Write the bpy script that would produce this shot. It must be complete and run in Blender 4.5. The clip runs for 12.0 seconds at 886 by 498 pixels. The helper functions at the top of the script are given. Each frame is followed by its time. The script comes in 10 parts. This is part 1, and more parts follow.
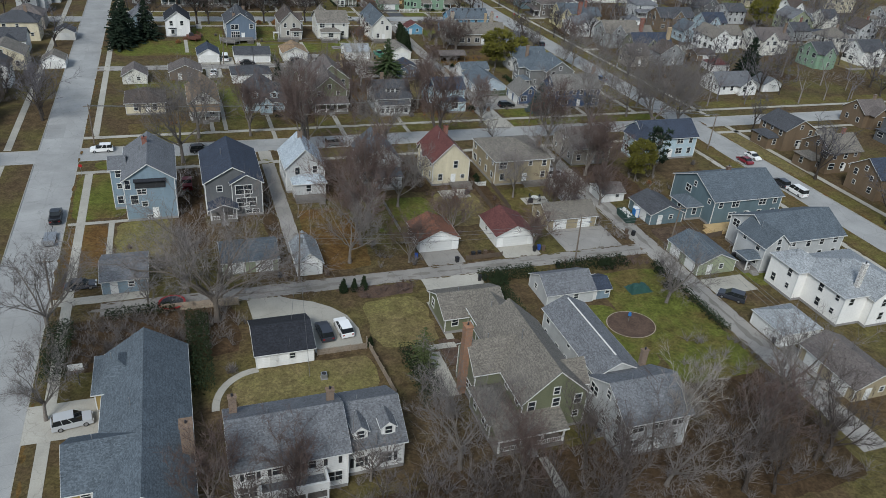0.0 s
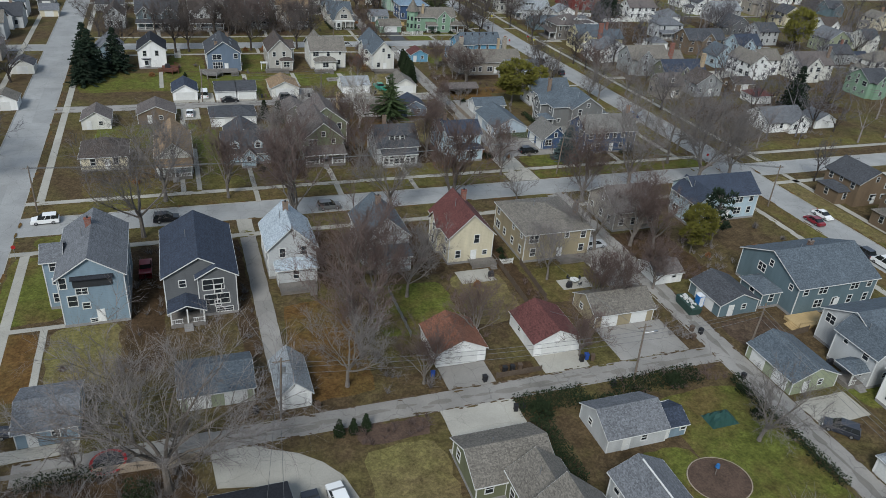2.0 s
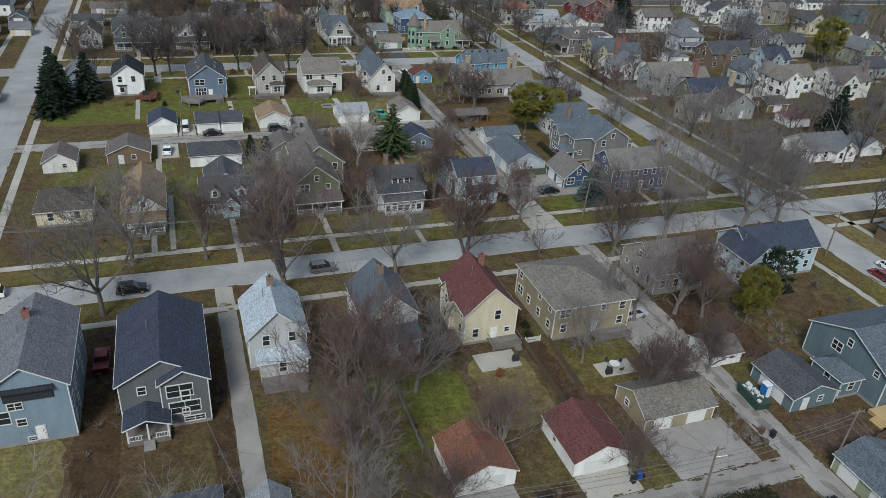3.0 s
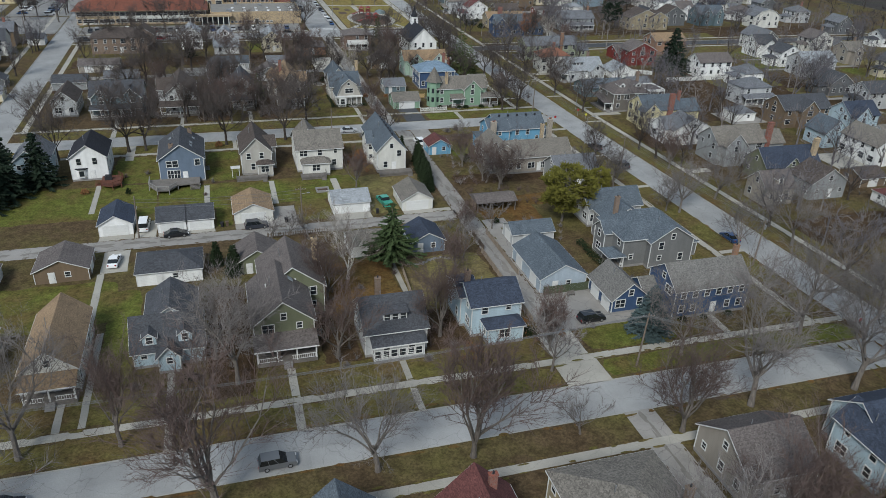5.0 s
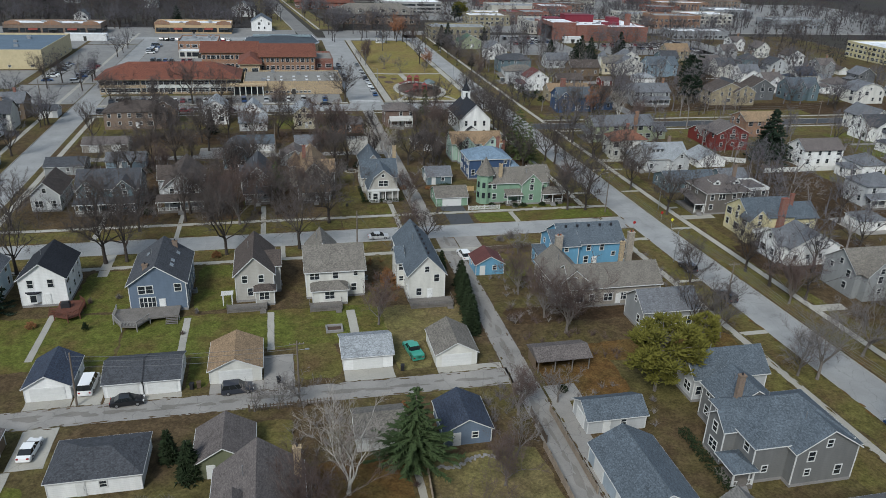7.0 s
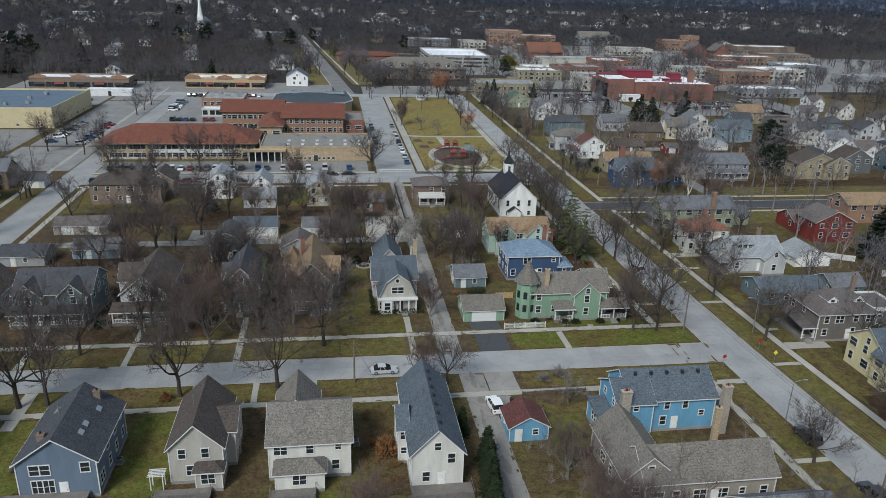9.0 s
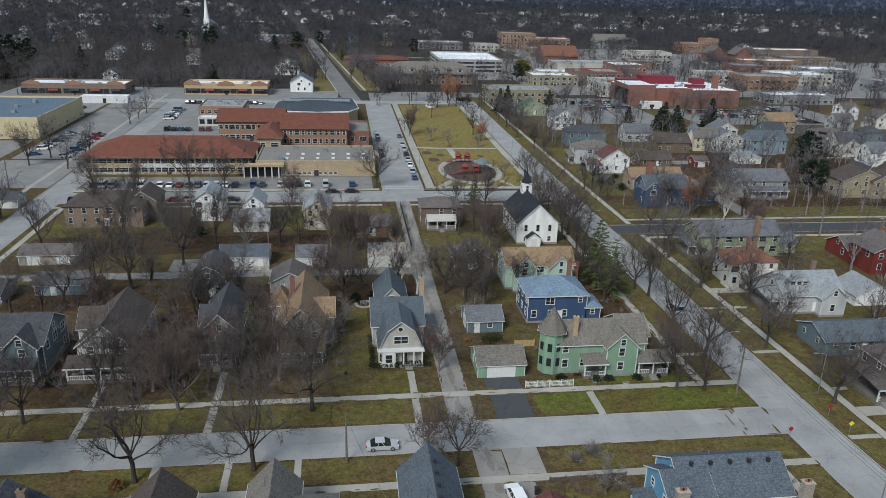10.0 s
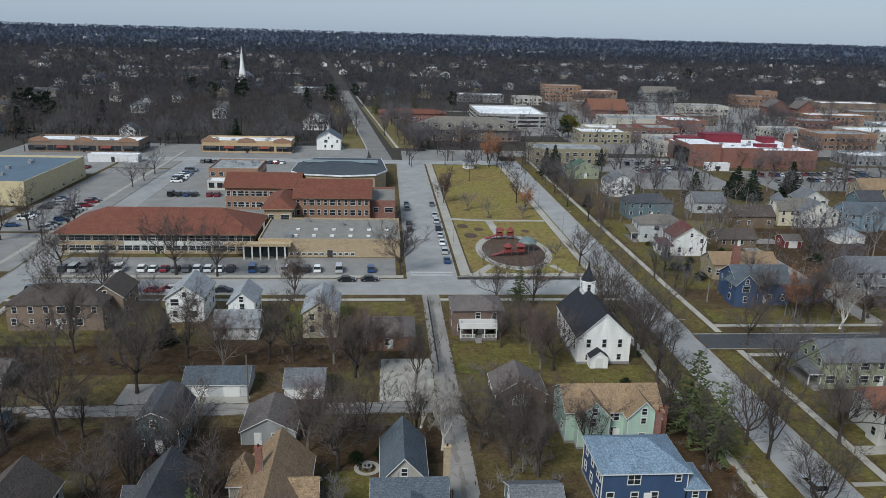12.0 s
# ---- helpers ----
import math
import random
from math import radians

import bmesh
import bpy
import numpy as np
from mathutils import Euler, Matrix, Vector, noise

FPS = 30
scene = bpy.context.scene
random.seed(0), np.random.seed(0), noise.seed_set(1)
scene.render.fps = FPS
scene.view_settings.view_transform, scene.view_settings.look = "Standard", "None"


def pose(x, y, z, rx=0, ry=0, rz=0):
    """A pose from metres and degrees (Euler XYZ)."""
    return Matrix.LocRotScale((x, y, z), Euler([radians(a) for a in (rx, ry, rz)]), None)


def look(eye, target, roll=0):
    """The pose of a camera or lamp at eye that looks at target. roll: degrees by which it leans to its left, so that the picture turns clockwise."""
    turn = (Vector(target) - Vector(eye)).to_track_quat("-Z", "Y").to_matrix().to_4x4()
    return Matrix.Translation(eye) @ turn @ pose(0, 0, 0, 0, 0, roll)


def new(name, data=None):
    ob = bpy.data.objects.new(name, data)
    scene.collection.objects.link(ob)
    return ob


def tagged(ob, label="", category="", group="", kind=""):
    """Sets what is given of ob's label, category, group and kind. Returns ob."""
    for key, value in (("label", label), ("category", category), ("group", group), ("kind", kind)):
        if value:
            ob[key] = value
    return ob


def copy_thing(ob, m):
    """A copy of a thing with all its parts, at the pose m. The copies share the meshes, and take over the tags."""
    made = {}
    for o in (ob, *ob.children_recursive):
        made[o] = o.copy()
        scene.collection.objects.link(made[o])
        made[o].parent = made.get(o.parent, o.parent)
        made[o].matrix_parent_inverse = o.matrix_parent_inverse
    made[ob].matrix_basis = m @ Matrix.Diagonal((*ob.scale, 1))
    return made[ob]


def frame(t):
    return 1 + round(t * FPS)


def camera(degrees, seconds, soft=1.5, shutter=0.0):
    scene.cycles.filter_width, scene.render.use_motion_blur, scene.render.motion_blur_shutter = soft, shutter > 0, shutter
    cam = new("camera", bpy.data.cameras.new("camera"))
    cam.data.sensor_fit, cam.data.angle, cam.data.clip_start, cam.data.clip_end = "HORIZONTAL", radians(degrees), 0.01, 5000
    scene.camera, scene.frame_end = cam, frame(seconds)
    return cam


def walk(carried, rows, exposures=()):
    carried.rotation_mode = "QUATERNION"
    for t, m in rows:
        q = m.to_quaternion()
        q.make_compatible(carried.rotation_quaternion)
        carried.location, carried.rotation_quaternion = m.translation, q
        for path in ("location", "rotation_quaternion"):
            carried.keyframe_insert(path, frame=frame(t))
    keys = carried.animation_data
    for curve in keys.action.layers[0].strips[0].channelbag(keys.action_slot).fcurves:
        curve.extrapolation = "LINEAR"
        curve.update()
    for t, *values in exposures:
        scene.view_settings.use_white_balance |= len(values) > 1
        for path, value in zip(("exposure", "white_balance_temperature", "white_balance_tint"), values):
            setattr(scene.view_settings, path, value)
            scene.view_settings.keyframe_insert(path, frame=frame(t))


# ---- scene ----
cam = camera(62.0, 12.0, 0.7)
PATH = [
    (0, (0.163, 1.174, 68.426), (0.791, 2.796, 67.439), 4.9),
    (0.5, (1.084, 4.248, 68.38), (1.712, 5.871, 67.394), 4.9),
    (1, (2.116, 7.685, 68.024), (2.743, 9.311, 67.042), 4.8),
    (1.5, (4.799, 19.988, 67.607), (5.432, 21.614, 66.631), 5.0),
    (2, (7.55, 33.779, 67.21), (8.184, 35.408, 66.238), 4.7),
    (2.5, (9.909, 46.192, 67.144), (10.553, 47.818, 66.173), 4.5),
    (4.5, (27.129, 85.28, 68.398), (27.686, 86.935, 67.424), 2.4),
    (5, (31.715, 94.834, 67.927), (32.252, 96.526, 67.005), 2.4),
    (5.5, (36.239, 105.362, 67.166), (36.766, 107.09, 66.308), 2.3),
    (6, (39.837, 116.431, 66.888), (40.321, 118.173, 66.032), 2.3),
    (6.5, (42.523, 127.829, 66.402), (42.964, 129.586, 65.554), 2.3),
    (7, (44.711, 138.03, 66.163), (45.125, 139.817, 65.365), 2.1),
    (9, (57.396, 179.839, 65.263), (57.687, 181.695, 64.576), 1.9),
    (9.5, (59.369, 191.086, 65.005), (59.646, 192.946, 64.322), 1.9),
    (10, (60.583, 202.266, 64.754), (60.846, 204.127, 64.071), 1.8),
    (10.5, (62.152, 212.796, 64.494), (62.403, 214.659, 63.812), 1.7),
    (11, (63.688, 223.488, 64.682), (63.923, 225.352, 63.996), 1.8),
    (11.5, (65.126, 235.703, 64.266), (65.322, 237.591, 63.638), 1.8),
    (12, (66.604, 247.551, 63.508), (66.765, 249.463, 62.944), 1.6),
]
walk(cam, [(t, look(eye, target, roll)) for t, eye, target, roll in PATH])

# ---- world and light: a bright overcast sky with a weak, wide sun ----
world = bpy.data.worlds.new("overcast")
scene.world = world
world.use_nodes = True
wn, wl = world.node_tree.nodes, world.node_tree.links
wn.clear()
SUN_EL, SUN_AZ = 42.0, 215.0
sky = wn.new("ShaderNodeTexSky")
sky.sky_type = "NISHITA"
sky.sun_disc = False
sky.sun_elevation, sky.sun_rotation = radians(SUN_EL), radians(SUN_AZ)
sky.air_density, sky.dust_density, sky.ozone_density = 1.0, 0.8, 1.0
pale = wn.new("ShaderNodeHueSaturation")
pale.inputs["Saturation"].default_value = 0.8
bg = wn.new("ShaderNodeBackground")
bg.inputs["Strength"].default_value = 0.15
wo = wn.new("ShaderNodeOutputWorld")
wl.new(sky.outputs[0], pale.inputs["Color"])
veil = wn.new("ShaderNodeMix")
veil.data_type = "RGBA"
veil.inputs[0].default_value = 0.85
veil.inputs[7].default_value = (1.86, 2.45, 3.25, 1)
wl.new(pale.outputs[0], veil.inputs[6])
wl.new(veil.outputs[2], bg.inputs[0])
wl.new(bg.outputs[0], wo.inputs[0])

sun = new("sun", bpy.data.lights.new("sun", "SUN"))
sun.data.energy, sun.data.angle, sun.data.color = 2.95, radians(20), (0.962, 0.983, 0.97)
az, el = radians(SUN_AZ), radians(SUN_EL)
sun.matrix_world = look((0, 0, 0), (-math.sin(az) * math.cos(el), -math.cos(az) * math.cos(el), -math.sin(el)))
scene.view_settings.exposure = 0.16

# ---- materials ----
MATS = {}


def shader(name, rough=0.85, metal=0.0):
    m = bpy.data.materials.new(name)
    m.use_nodes = True
    n, l = m.node_tree.nodes, m.node_tree.links
    b = n["Principled BSDF"]
    b.inputs["Roughness"].default_value, b.inputs["Metallic"].default_value = rough, metal
    b.inputs["Specular IOR Level"].default_value = 0.3
    return m, n, l, b


def coords(n, l, kind="Object", scale=(1, 1, 1)):
    t, mp = n.new("ShaderNodeTexCoord"), n.new("ShaderNodeMapping")
    mp.inputs["Scale"].default_value = scale
    l.new(t.outputs[kind], mp.inputs[0])
    return mp.outputs[0]


def world_place(n, l, scale=(1, 1, 1)):
    t, mp = n.new("ShaderNodeNewGeometry"), n.new("ShaderNodeMapping")
    mp.inputs["Scale"].default_value = scale
    l.new(t.outputs["Position"], mp.inputs[0])
    return mp.outputs[0]


def noise_tex(n, l, vec, scale, detail=4, rough=0.6):
    t = n.new("ShaderNodeTexNoise")
    t.inputs["Scale"].default_value, t.inputs["Detail"].default_value, t.inputs["Roughness"].default_value = scale, detail, rough
    l.new(vec, t.inputs["Vector"])
    return t.outputs["Fac"]


def ramp(n, l, fac, stops):
    r = n.new("ShaderNodeValToRGB")
    e = r.color_ramp.elements
    while len(e) < len(stops):
        e.new(0.5)
    for k, (p, c) in zip(e, stops):
        k.position, k.color = p, (*c, 1)
    l.new(fac, r.inputs[0])
    return r.outputs[0]


def mix(n, l, fac, a, b, kind="MIX"):
    x = n.new("ShaderNodeMix")
    x.data_type, x.blend_type = "RGBA", kind
    for v, k in ((fac, 0), (a, 6), (b, 7)):
        if isinstance(v, (int, float)):
            x.inputs[k].default_value = v
        elif isinstance(v, tuple):
            x.inputs[k].default_value = (*v, 1)
        else:
            l.new(v, x.inputs[k])
    return x.outputs[2]


def bump(n, l, b, height, strength, distance=0.02):
    x = n.new("ShaderNodeBump")
    x.inputs["Strength"].default_value, x.inputs["Distance"].default_value = strength, distance
    l.new(height, x.inputs["Height"])
    l.new(x.outputs[0], b.inputs["Normal"])


def tint(n, l, colour, amount):
    """Shift the lightness a little from object to object."""
    o, mr, h = n.new("ShaderNodeObjectInfo"), n.new("ShaderNodeMapRange"), n.new("ShaderNodeHueSaturation")
    mr.inputs["To Min"].default_value, mr.inputs["To Max"].default_value = 1 - amount, 1 + amount
    l.new(o.outputs["Random"], mr.inputs[0])
    l.new(mr.outputs[0], h.inputs["Value"])
    l.new(colour, h.inputs["Color"])
    return h.outputs[0]


def shade(c, k):
    return tuple(min(1, v * k) for v in c)


def plain(name, c, rough=0.7, metal=0.0, grain=6.0, var=0.18, relief=0.15, obvar=0.0):
    """Paint, metal or stone with grain at two scales."""
    key = ("plain", name)
    if key in MATS:
        return MATS[key]
    m, n, l, b = shader(name, rough, metal)
    v = coords(n, l)
    a = noise_tex(n, l, v, grain, 5)
    d = noise_tex(n, l, v, grain * 0.13, 3)
    col = ramp(n, l, a, [(0.3, shade(c, 1 - var)), (0.7, shade(c, 1 + var))])
    col = mix(n, l, 0.35, col, ramp(n, l, d, [(0.35, shade(c, 1 - 1.4 * var)), (0.65, shade(c, 1 + var))]))
    if obvar:
        col = tint(n, l, col, obvar)
    l.new(col, b.inputs["Base Color"])
    bump(n, l, b, a, relief)
    MATS[key] = m
    return m


def siding(name, c):
    """Lap boards: fine horizontal shadow lines, faint weather stains."""
    key = ("siding", name)
    if key in MATS:
        return MATS[key]
    m, n, l, b = shader(name + "_siding", 0.6)
    v = coords(n, l)
    w = n.new("ShaderNodeTexWave")
    w.wave_type, w.bands_direction, w.wave_profile = "BANDS", "Z", "SAW"
    w.inputs["Scale"].default_value = 1 / 0.15 / 3.1416 * 0.5
    l.new(v, w.inputs["Vector"])
    s = noise_tex(n, l, coords(n, l, scale=(0.5, 0.5, 0.12)), 1.5, 5)
    col = ramp(n, l, s, [(0.3, shade(c, 0.82)), (0.7, shade(c, 1.08))])
    # the shadow along each board edge is multiplied into the colour
    line = ramp(n, l, w.outputs["Fac"], [(0.0, (0.78, 0.78, 0.78)), (0.18, (1, 1, 1))])
    l.new(mix(n, l, 0.8, col, line, "MULTIPLY"), b.inputs["Base Color"])
    bump(n, l, b, w.outputs["Fac"], 0.5, 0.02)
    MATS[key] = m
    return m


def shingles(name, c):
    """Asphalt shingles: rows, single tabs of uneven tone, weather streaks."""
    key = ("shingles", name)
    if key in MATS:
        return MATS[key]
    m, n, l, b = shader(name + "_shingles", 0.92)
    v = coords(n, l)
    vo = n.new("ShaderNodeTexVoronoi")
    vo.inputs["Scale"].default_value = 1.0
    l.new(coords(n, l, scale=(5.4, 5.4, 11.0)), vo.inputs["Vector"])
    tab = ramp(n, l, vo.outputs["Color"], [(0.1, shade(c, 0.5)), (0.5, c), (0.95, shade(c, 1.6))])
    st = noise_tex(n, l, coords(n, l, scale=(0.35, 0.35, 0.1)), 1.2, 5)
    col = mix(n, l, 0.32, tab, ramp(n, l, st, [(0.3, shade(c, 0.6)), (0.7, shade(c, 1.35))]))
    big = noise_tex(n, l, coords(n, l, scale=(1.0, 1.0, 0.35)), 0.9, 6, 0.75)
    col = mix(n, l, 0.75, col, ramp(n, l, big, [(0.3, (0.86, 0.86, 0.86)), (0.7, (1.1, 1.1, 1.1))]), "MULTIPLY")
    w = n.new("ShaderNodeTexWave")
    w.wave_type, w.bands_direction, w.wave_profile = "BANDS", "Z", "SAW"
    w.inputs["Scale"].default_value = 1.3
    w.inputs["Distortion"].default_value = 0.4
    l.new(v, w.inputs["Vector"])
    line = ramp(n, l, w.outputs["Fac"], [(0.0, (0.7, 0.7, 0.7)), (0.25, (1, 1, 1))])
    l.new(tint(n, l, mix(n, l, 0.6, col, line, "MULTIPLY"), 0.06), b.inputs["Base Color"])
    bump(n, l, b, vo.outputs["Distance"], 0.5, 0.02)
    MATS[key] = m
    return m


def brickwork(name, c, mortar=(0.2, 0.17, 0.15)):
    key = ("brick", name)
    if key in MATS:
        return MATS[key]
    m, n, l, b = shader(name + "_brick", 0.9)
    t, mp = n.new("ShaderNodeTexCoord"), n.new("ShaderNodeMapping")
    l.new(t.outputs["Object"], mp.inputs[0])
    sx = n.new("ShaderNodeSeparateXYZ")
    l.new(mp.outputs[0], sx.inputs[0])
    ad = n.new("ShaderNodeMath")
    l.new(sx.outputs[0], ad.inputs[0]), l.new(sx.outputs[1], ad.inputs[1])
    cx = n.new("ShaderNodeCombineXYZ")
    l.new(ad.outputs[0], cx.inputs[0]), l.new(sx.outputs[2], cx.inputs[1])
    bt = n.new("ShaderNodeTexBrick")
    bt.inputs["Scale"].default_value = 1.0
    bt.inputs["Brick Width"].default_value, bt.inputs["Row Height"].default_value, bt.inputs["Mortar Size"].default_value = 0.23, 0.08, 0.012
    for k, col in (("Color1", shade(c, 0.8)), ("Color2", shade(c, 1.2)), ("Mortar", mortar)):
        bt.inputs[k].default_value = (*col, 1)
    l.new(cx.outputs[0], bt.inputs["Vector"])
    s = noise_tex(n, l, mp.outputs[0], 0.7, 4)
    l.new(mix(n, l, 0.5, bt.outputs["Color"], ramp(n, l, s, [(0.3, (0.75, 0.75, 0.75)), (0.7, (1.15, 1.15, 1.15))]), "MULTIPLY"), b.inputs["Base Color"])
    MATS[key] = m
    return m


def glass(name="window_glass", c=(0.02, 0.025, 0.03)):
    key = ("glass", name)
    if key in MATS:
        return MATS[key]
    m, n, l, b = shader(name, 0.06)
    b.inputs["Base Color"].default_value = (*c, 1)
    b.inputs["Specular IOR Level"].default_value = 0.6
    MATS[key] = m
    return m


def turf(name, green, brown, share, scale=0.05, dark=0.75):
    """Winter lawn: dull green and dead-leaf brown in patches, with fine grain."""
    key = ("turf", name)
    if key in MATS:
        return MATS[key]
    m, n, l, b = shader(name, 0.95)
    b.inputs["Specular IOR Level"].default_value = 0.1
    v = world_place(n, l)
    big = noise_tex(n, l, v, scale, 6, 0.65)
    mid = noise_tex(n, l, v, scale * 9, 5, 0.7)
    fine = noise_tex(n, l, v, 2.6, 6, 0.75)
    tuft = noise_tex(n, l, v, 0.55, 5, 0.7)
    g = mix(n, l, mid, shade(green, 0.7), shade(green, 1.35))
    d = mix(n, l, mid, shade(brown, 0.65), shade(brown, 1.35))
    col = mix(n, l, ramp(n, l, big, [(share - 0.1, (0, 0, 0)), (share + 0.1, (1, 1, 1))]), g, d)
    col = mix(n, l, 1.0, col, ramp(n, l, fine, [(0.35, (dark * 0.8, dark * 0.8, dark * 0.8)), (0.65, (1.35, 1.33, 1.28))]), "MULTIPLY")
    col = mix(n, l, 1.0, col, ramp(n, l, tuft, [(0.32, (0.66, 0.64, 0.62)), (0.66, (1.22, 1.2, 1.15))]), "MULTIPLY")
    l.new(col, b.inputs["Base Color"])
    bump(n, l, b, fine, 0.7, 0.08)
    MATS[key] = m
    return m


def paving(name, c, crack=0.5, patch=0.25, rough=0.9):
    """Concrete or asphalt: patches, tar-filled cracks, tyre wear."""
    key = ("paving", name)
    if key in MATS:
        return MATS[key]
    m, n, l, b = shader(name, rough)
    v = world_place(n, l)
    big = noise_tex(n, l, v, 0.16, 4)
    fine = noise_tex(n, l, v, 5.0, 6, 0.7)
    col = ramp(n, l, big, [(0.3, shade(c, 1 - patch)), (0.7, shade(c, 1 + patch))])
    col = mix(n, l, 0.5, col, ramp(n, l, fine, [(0.3, shade(c, 0.8)), (0.7, shade(c, 1.2))]))
    wob = n.new("ShaderNodeVectorMath")
    wob.operation = "ADD"
    nz = n.new("ShaderNodeTexNoise")
    nz.inputs["Scale"].default_value = 0.8
    l.new(v, nz.inputs["Vector"]), l.new(v, wob.inputs[0]), l.new(nz.outputs["Color"], wob.inputs[1])
    vo = n.new("ShaderNodeTexVoronoi")
    vo.feature = "DISTANCE_TO_EDGE"
    vo.inputs["Scale"].default_value = 0.22
    l.new(wob.outputs[0], vo.inputs["Vector"])
    line = ramp(n, l, vo.outputs["Distance"], [(0.0, (1 - crack,) * 3), (0.012, (1, 1, 1))])
    col = mix(n, l, 1.0, col, line, "MULTIPLY")
    l.new(tint(n, l, col, 0.07), b.inputs["Base Color"])
    bump(n, l, b, fine, 0.3, 0.01)
    MATS[key] = m
    return m


def bark(name, c, var=0.3, thin=0.0):
    key = ("bark", name)
    if key in MATS:
        return MATS[key]
    m, n, l, b = shader(name, 0.95)
    b.inputs["Specular IOR Level"].default_value = 0.1
    s = noise_tex(n, l, coords(n, l, scale=(3, 3, 0.8)), 2.0, 5)
    col = ramp(n, l, s, [(0.3, shade(c, 1 - var)), (0.7, shade(c, 1 + var))])
    col = tint(n, l, col, 0.18)
    l.new(col, b.inputs["Base Color"])
    if thin:
        g, k = n.new("ShaderNodeBsdfTranslucent"), n.new("ShaderNodeMixShader")
        k.inputs["Fac"].default_value = thin
        l.new(col, g.inputs["Color"])
        l.new(b.outputs["BSDF"], k.inputs[1])
        l.new(g.outputs["BSDF"], k.inputs[2])
        l.new(k.outputs["Shader"], n["Material Output"].inputs["Surface"])
    MATS[key] = m
    return m


WALLS = {
    "white": (0.74, 0.74, 0.72), "offwhite": (0.6, 0.59, 0.54), "cream": (0.58, 0.52, 0.38), "yellow": (0.56, 0.5, 0.3),
    "blue-grey": (0.2, 0.27, 0.32), "pale blue": (0.38, 0.48, 0.53), "bright blue": (0.13, 0.31, 0.45), "navy": (0.045, 0.08, 0.155),
    "slate": (0.12, 0.17, 0.19), "grey": (0.27, 0.28, 0.28), "light grey": (0.44, 0.45, 0.45), "dark grey": (0.12, 0.125, 0.13), "pewter": (0.17, 0.172, 0.168), "umber": (0.15, 0.135, 0.12),
    "tan": (0.31, 0.26, 0.17), "steel": (0.13, 0.17, 0.225), "greige": (0.4, 0.38, 0.34), "brown": (0.16, 0.115, 0.075), "olive": (0.15, 0.16, 0.1), "green": (0.2, 0.31, 0.22),
    "mint": (0.4, 0.53, 0.44), "taupe": (0.3, 0.27, 0.23), "ochre": (0.33, 0.24, 0.09), "mist": (0.36, 0.42, 0.47), "red": (0.17, 0.035, 0.03), "sage": (0.27, 0.3, 0.2),
}
ROOFS = {
    "grey": (0.13, 0.135, 0.145), "dark grey": (0.06, 0.063, 0.07), "slate-blue": (0.085, 0.103, 0.12), "navy": (0.038, 0.048, 0.07),
    "black": (0.022, 0.024, 0.03), "brown": (0.12, 0.103, 0.096), "dark brown": (0.075, 0.06, 0.052), "red-brown": (0.11, 0.042, 0.038),
    "tan": (0.24, 0.165, 0.1), "taupe": (0.155, 0.14, 0.12), "stone": (0.15, 0.143, 0.132), "pale grey": (0.26, 0.275, 0.285), "pale blue": (0.34, 0.385, 0.42), "blue": (0.15, 0.21, 0.27), "orange": (0.25, 0.095, 0.05),
    "rust": (0.19, 0.085, 0.055), "green": (0.07, 0.12, 0.08),
}
BRICKS = {"red": (0.22, 0.068, 0.045), "brown": (0.19, 0.13, 0.09), "orange": (0.29, 0.145, 0.078), "buff": (0.45, 0.34, 0.2), "stone": (0.36, 0.32, 0.26), "dark": (0.12, 0.07, 0.05), "white": (0.62, 0.61, 0.58)}
TRIM = plain("white_trim", (0.6, 0.6, 0.58), 0.5, var=0.08)
GLASS = glass()
STONE = plain("foundation_concrete", (0.24, 0.23, 0.22), 0.9)
DECKWOOD = plain("weathered_deck_wood", (0.16, 0.145, 0.13), 0.85, var=0.3)
NEWWOOD = plain("new_timber", (0.42, 0.3, 0.15), 0.8, var=0.2)
FENCEWOOD = plain("fence_wood", (0.27, 0.22, 0.17), 0.85, var=0.3, obvar=0.15)
METAL = plain("galvanised_metal", (0.35, 0.36, 0.37), 0.45, 0.7, var=0.15)
DARKMETAL = plain("dark_metal", (0.04, 0.04, 0.045), 0.5, 0.3)
CONCRETE = paving("concrete_paving", (0.34, 0.322, 0.28), 0.2, 0.3)
ROADTOP = paving("street_concrete", (0.29, 0.29, 0.282), 0.25, 0.3)
ALLEYTOP = paving("alley_asphalt", (0.25, 0.235, 0.215), 0.35, 0.35)
DARKTOP = paving("dark_asphalt", (0.06, 0.063, 0.068), 0.3, 0.2)
KERB = plain("kerb_concrete", (0.33, 0.32, 0.29), 0.9)
MULCH = plain("mulch", (0.085, 0.055, 0.04), 0.95, grain=4, var=0.45, relief=0.6)
GRASS = turf("winter_grass", (0.098, 0.088, 0.034), (0.088, 0.063, 0.037), 0.46)
LAWN = turf("mown_lawn", (0.115, 0.106, 0.036), (0.115, 0.083, 0.04), 0.52, 0.11)
GREENLAWN = turf("green_lawn", (0.1, 0.114, 0.027), (0.112, 0.087, 0.034), 0.54, 0.1)
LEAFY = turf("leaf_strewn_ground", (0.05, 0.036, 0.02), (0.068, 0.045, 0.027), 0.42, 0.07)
RUSTLEAF = turf("fallen_leaves", (0.105, 0.078, 0.03), (0.125, 0.072, 0.028), 0.45, 0.1)
TANGRASS = turf("tan_grass", (0.15, 0.136, 0.055), (0.15, 0.118, 0.062), 0.5, 0.06)
MUD = turf("bare_earth", (0.11, 0.08, 0.058), (0.085, 0.06, 0.045), 0.5, 0.15)
FARGROUND = turf("far_ground", (0.056, 0.053, 0.045), (0.05, 0.046, 0.047), 0.5, 0.02)
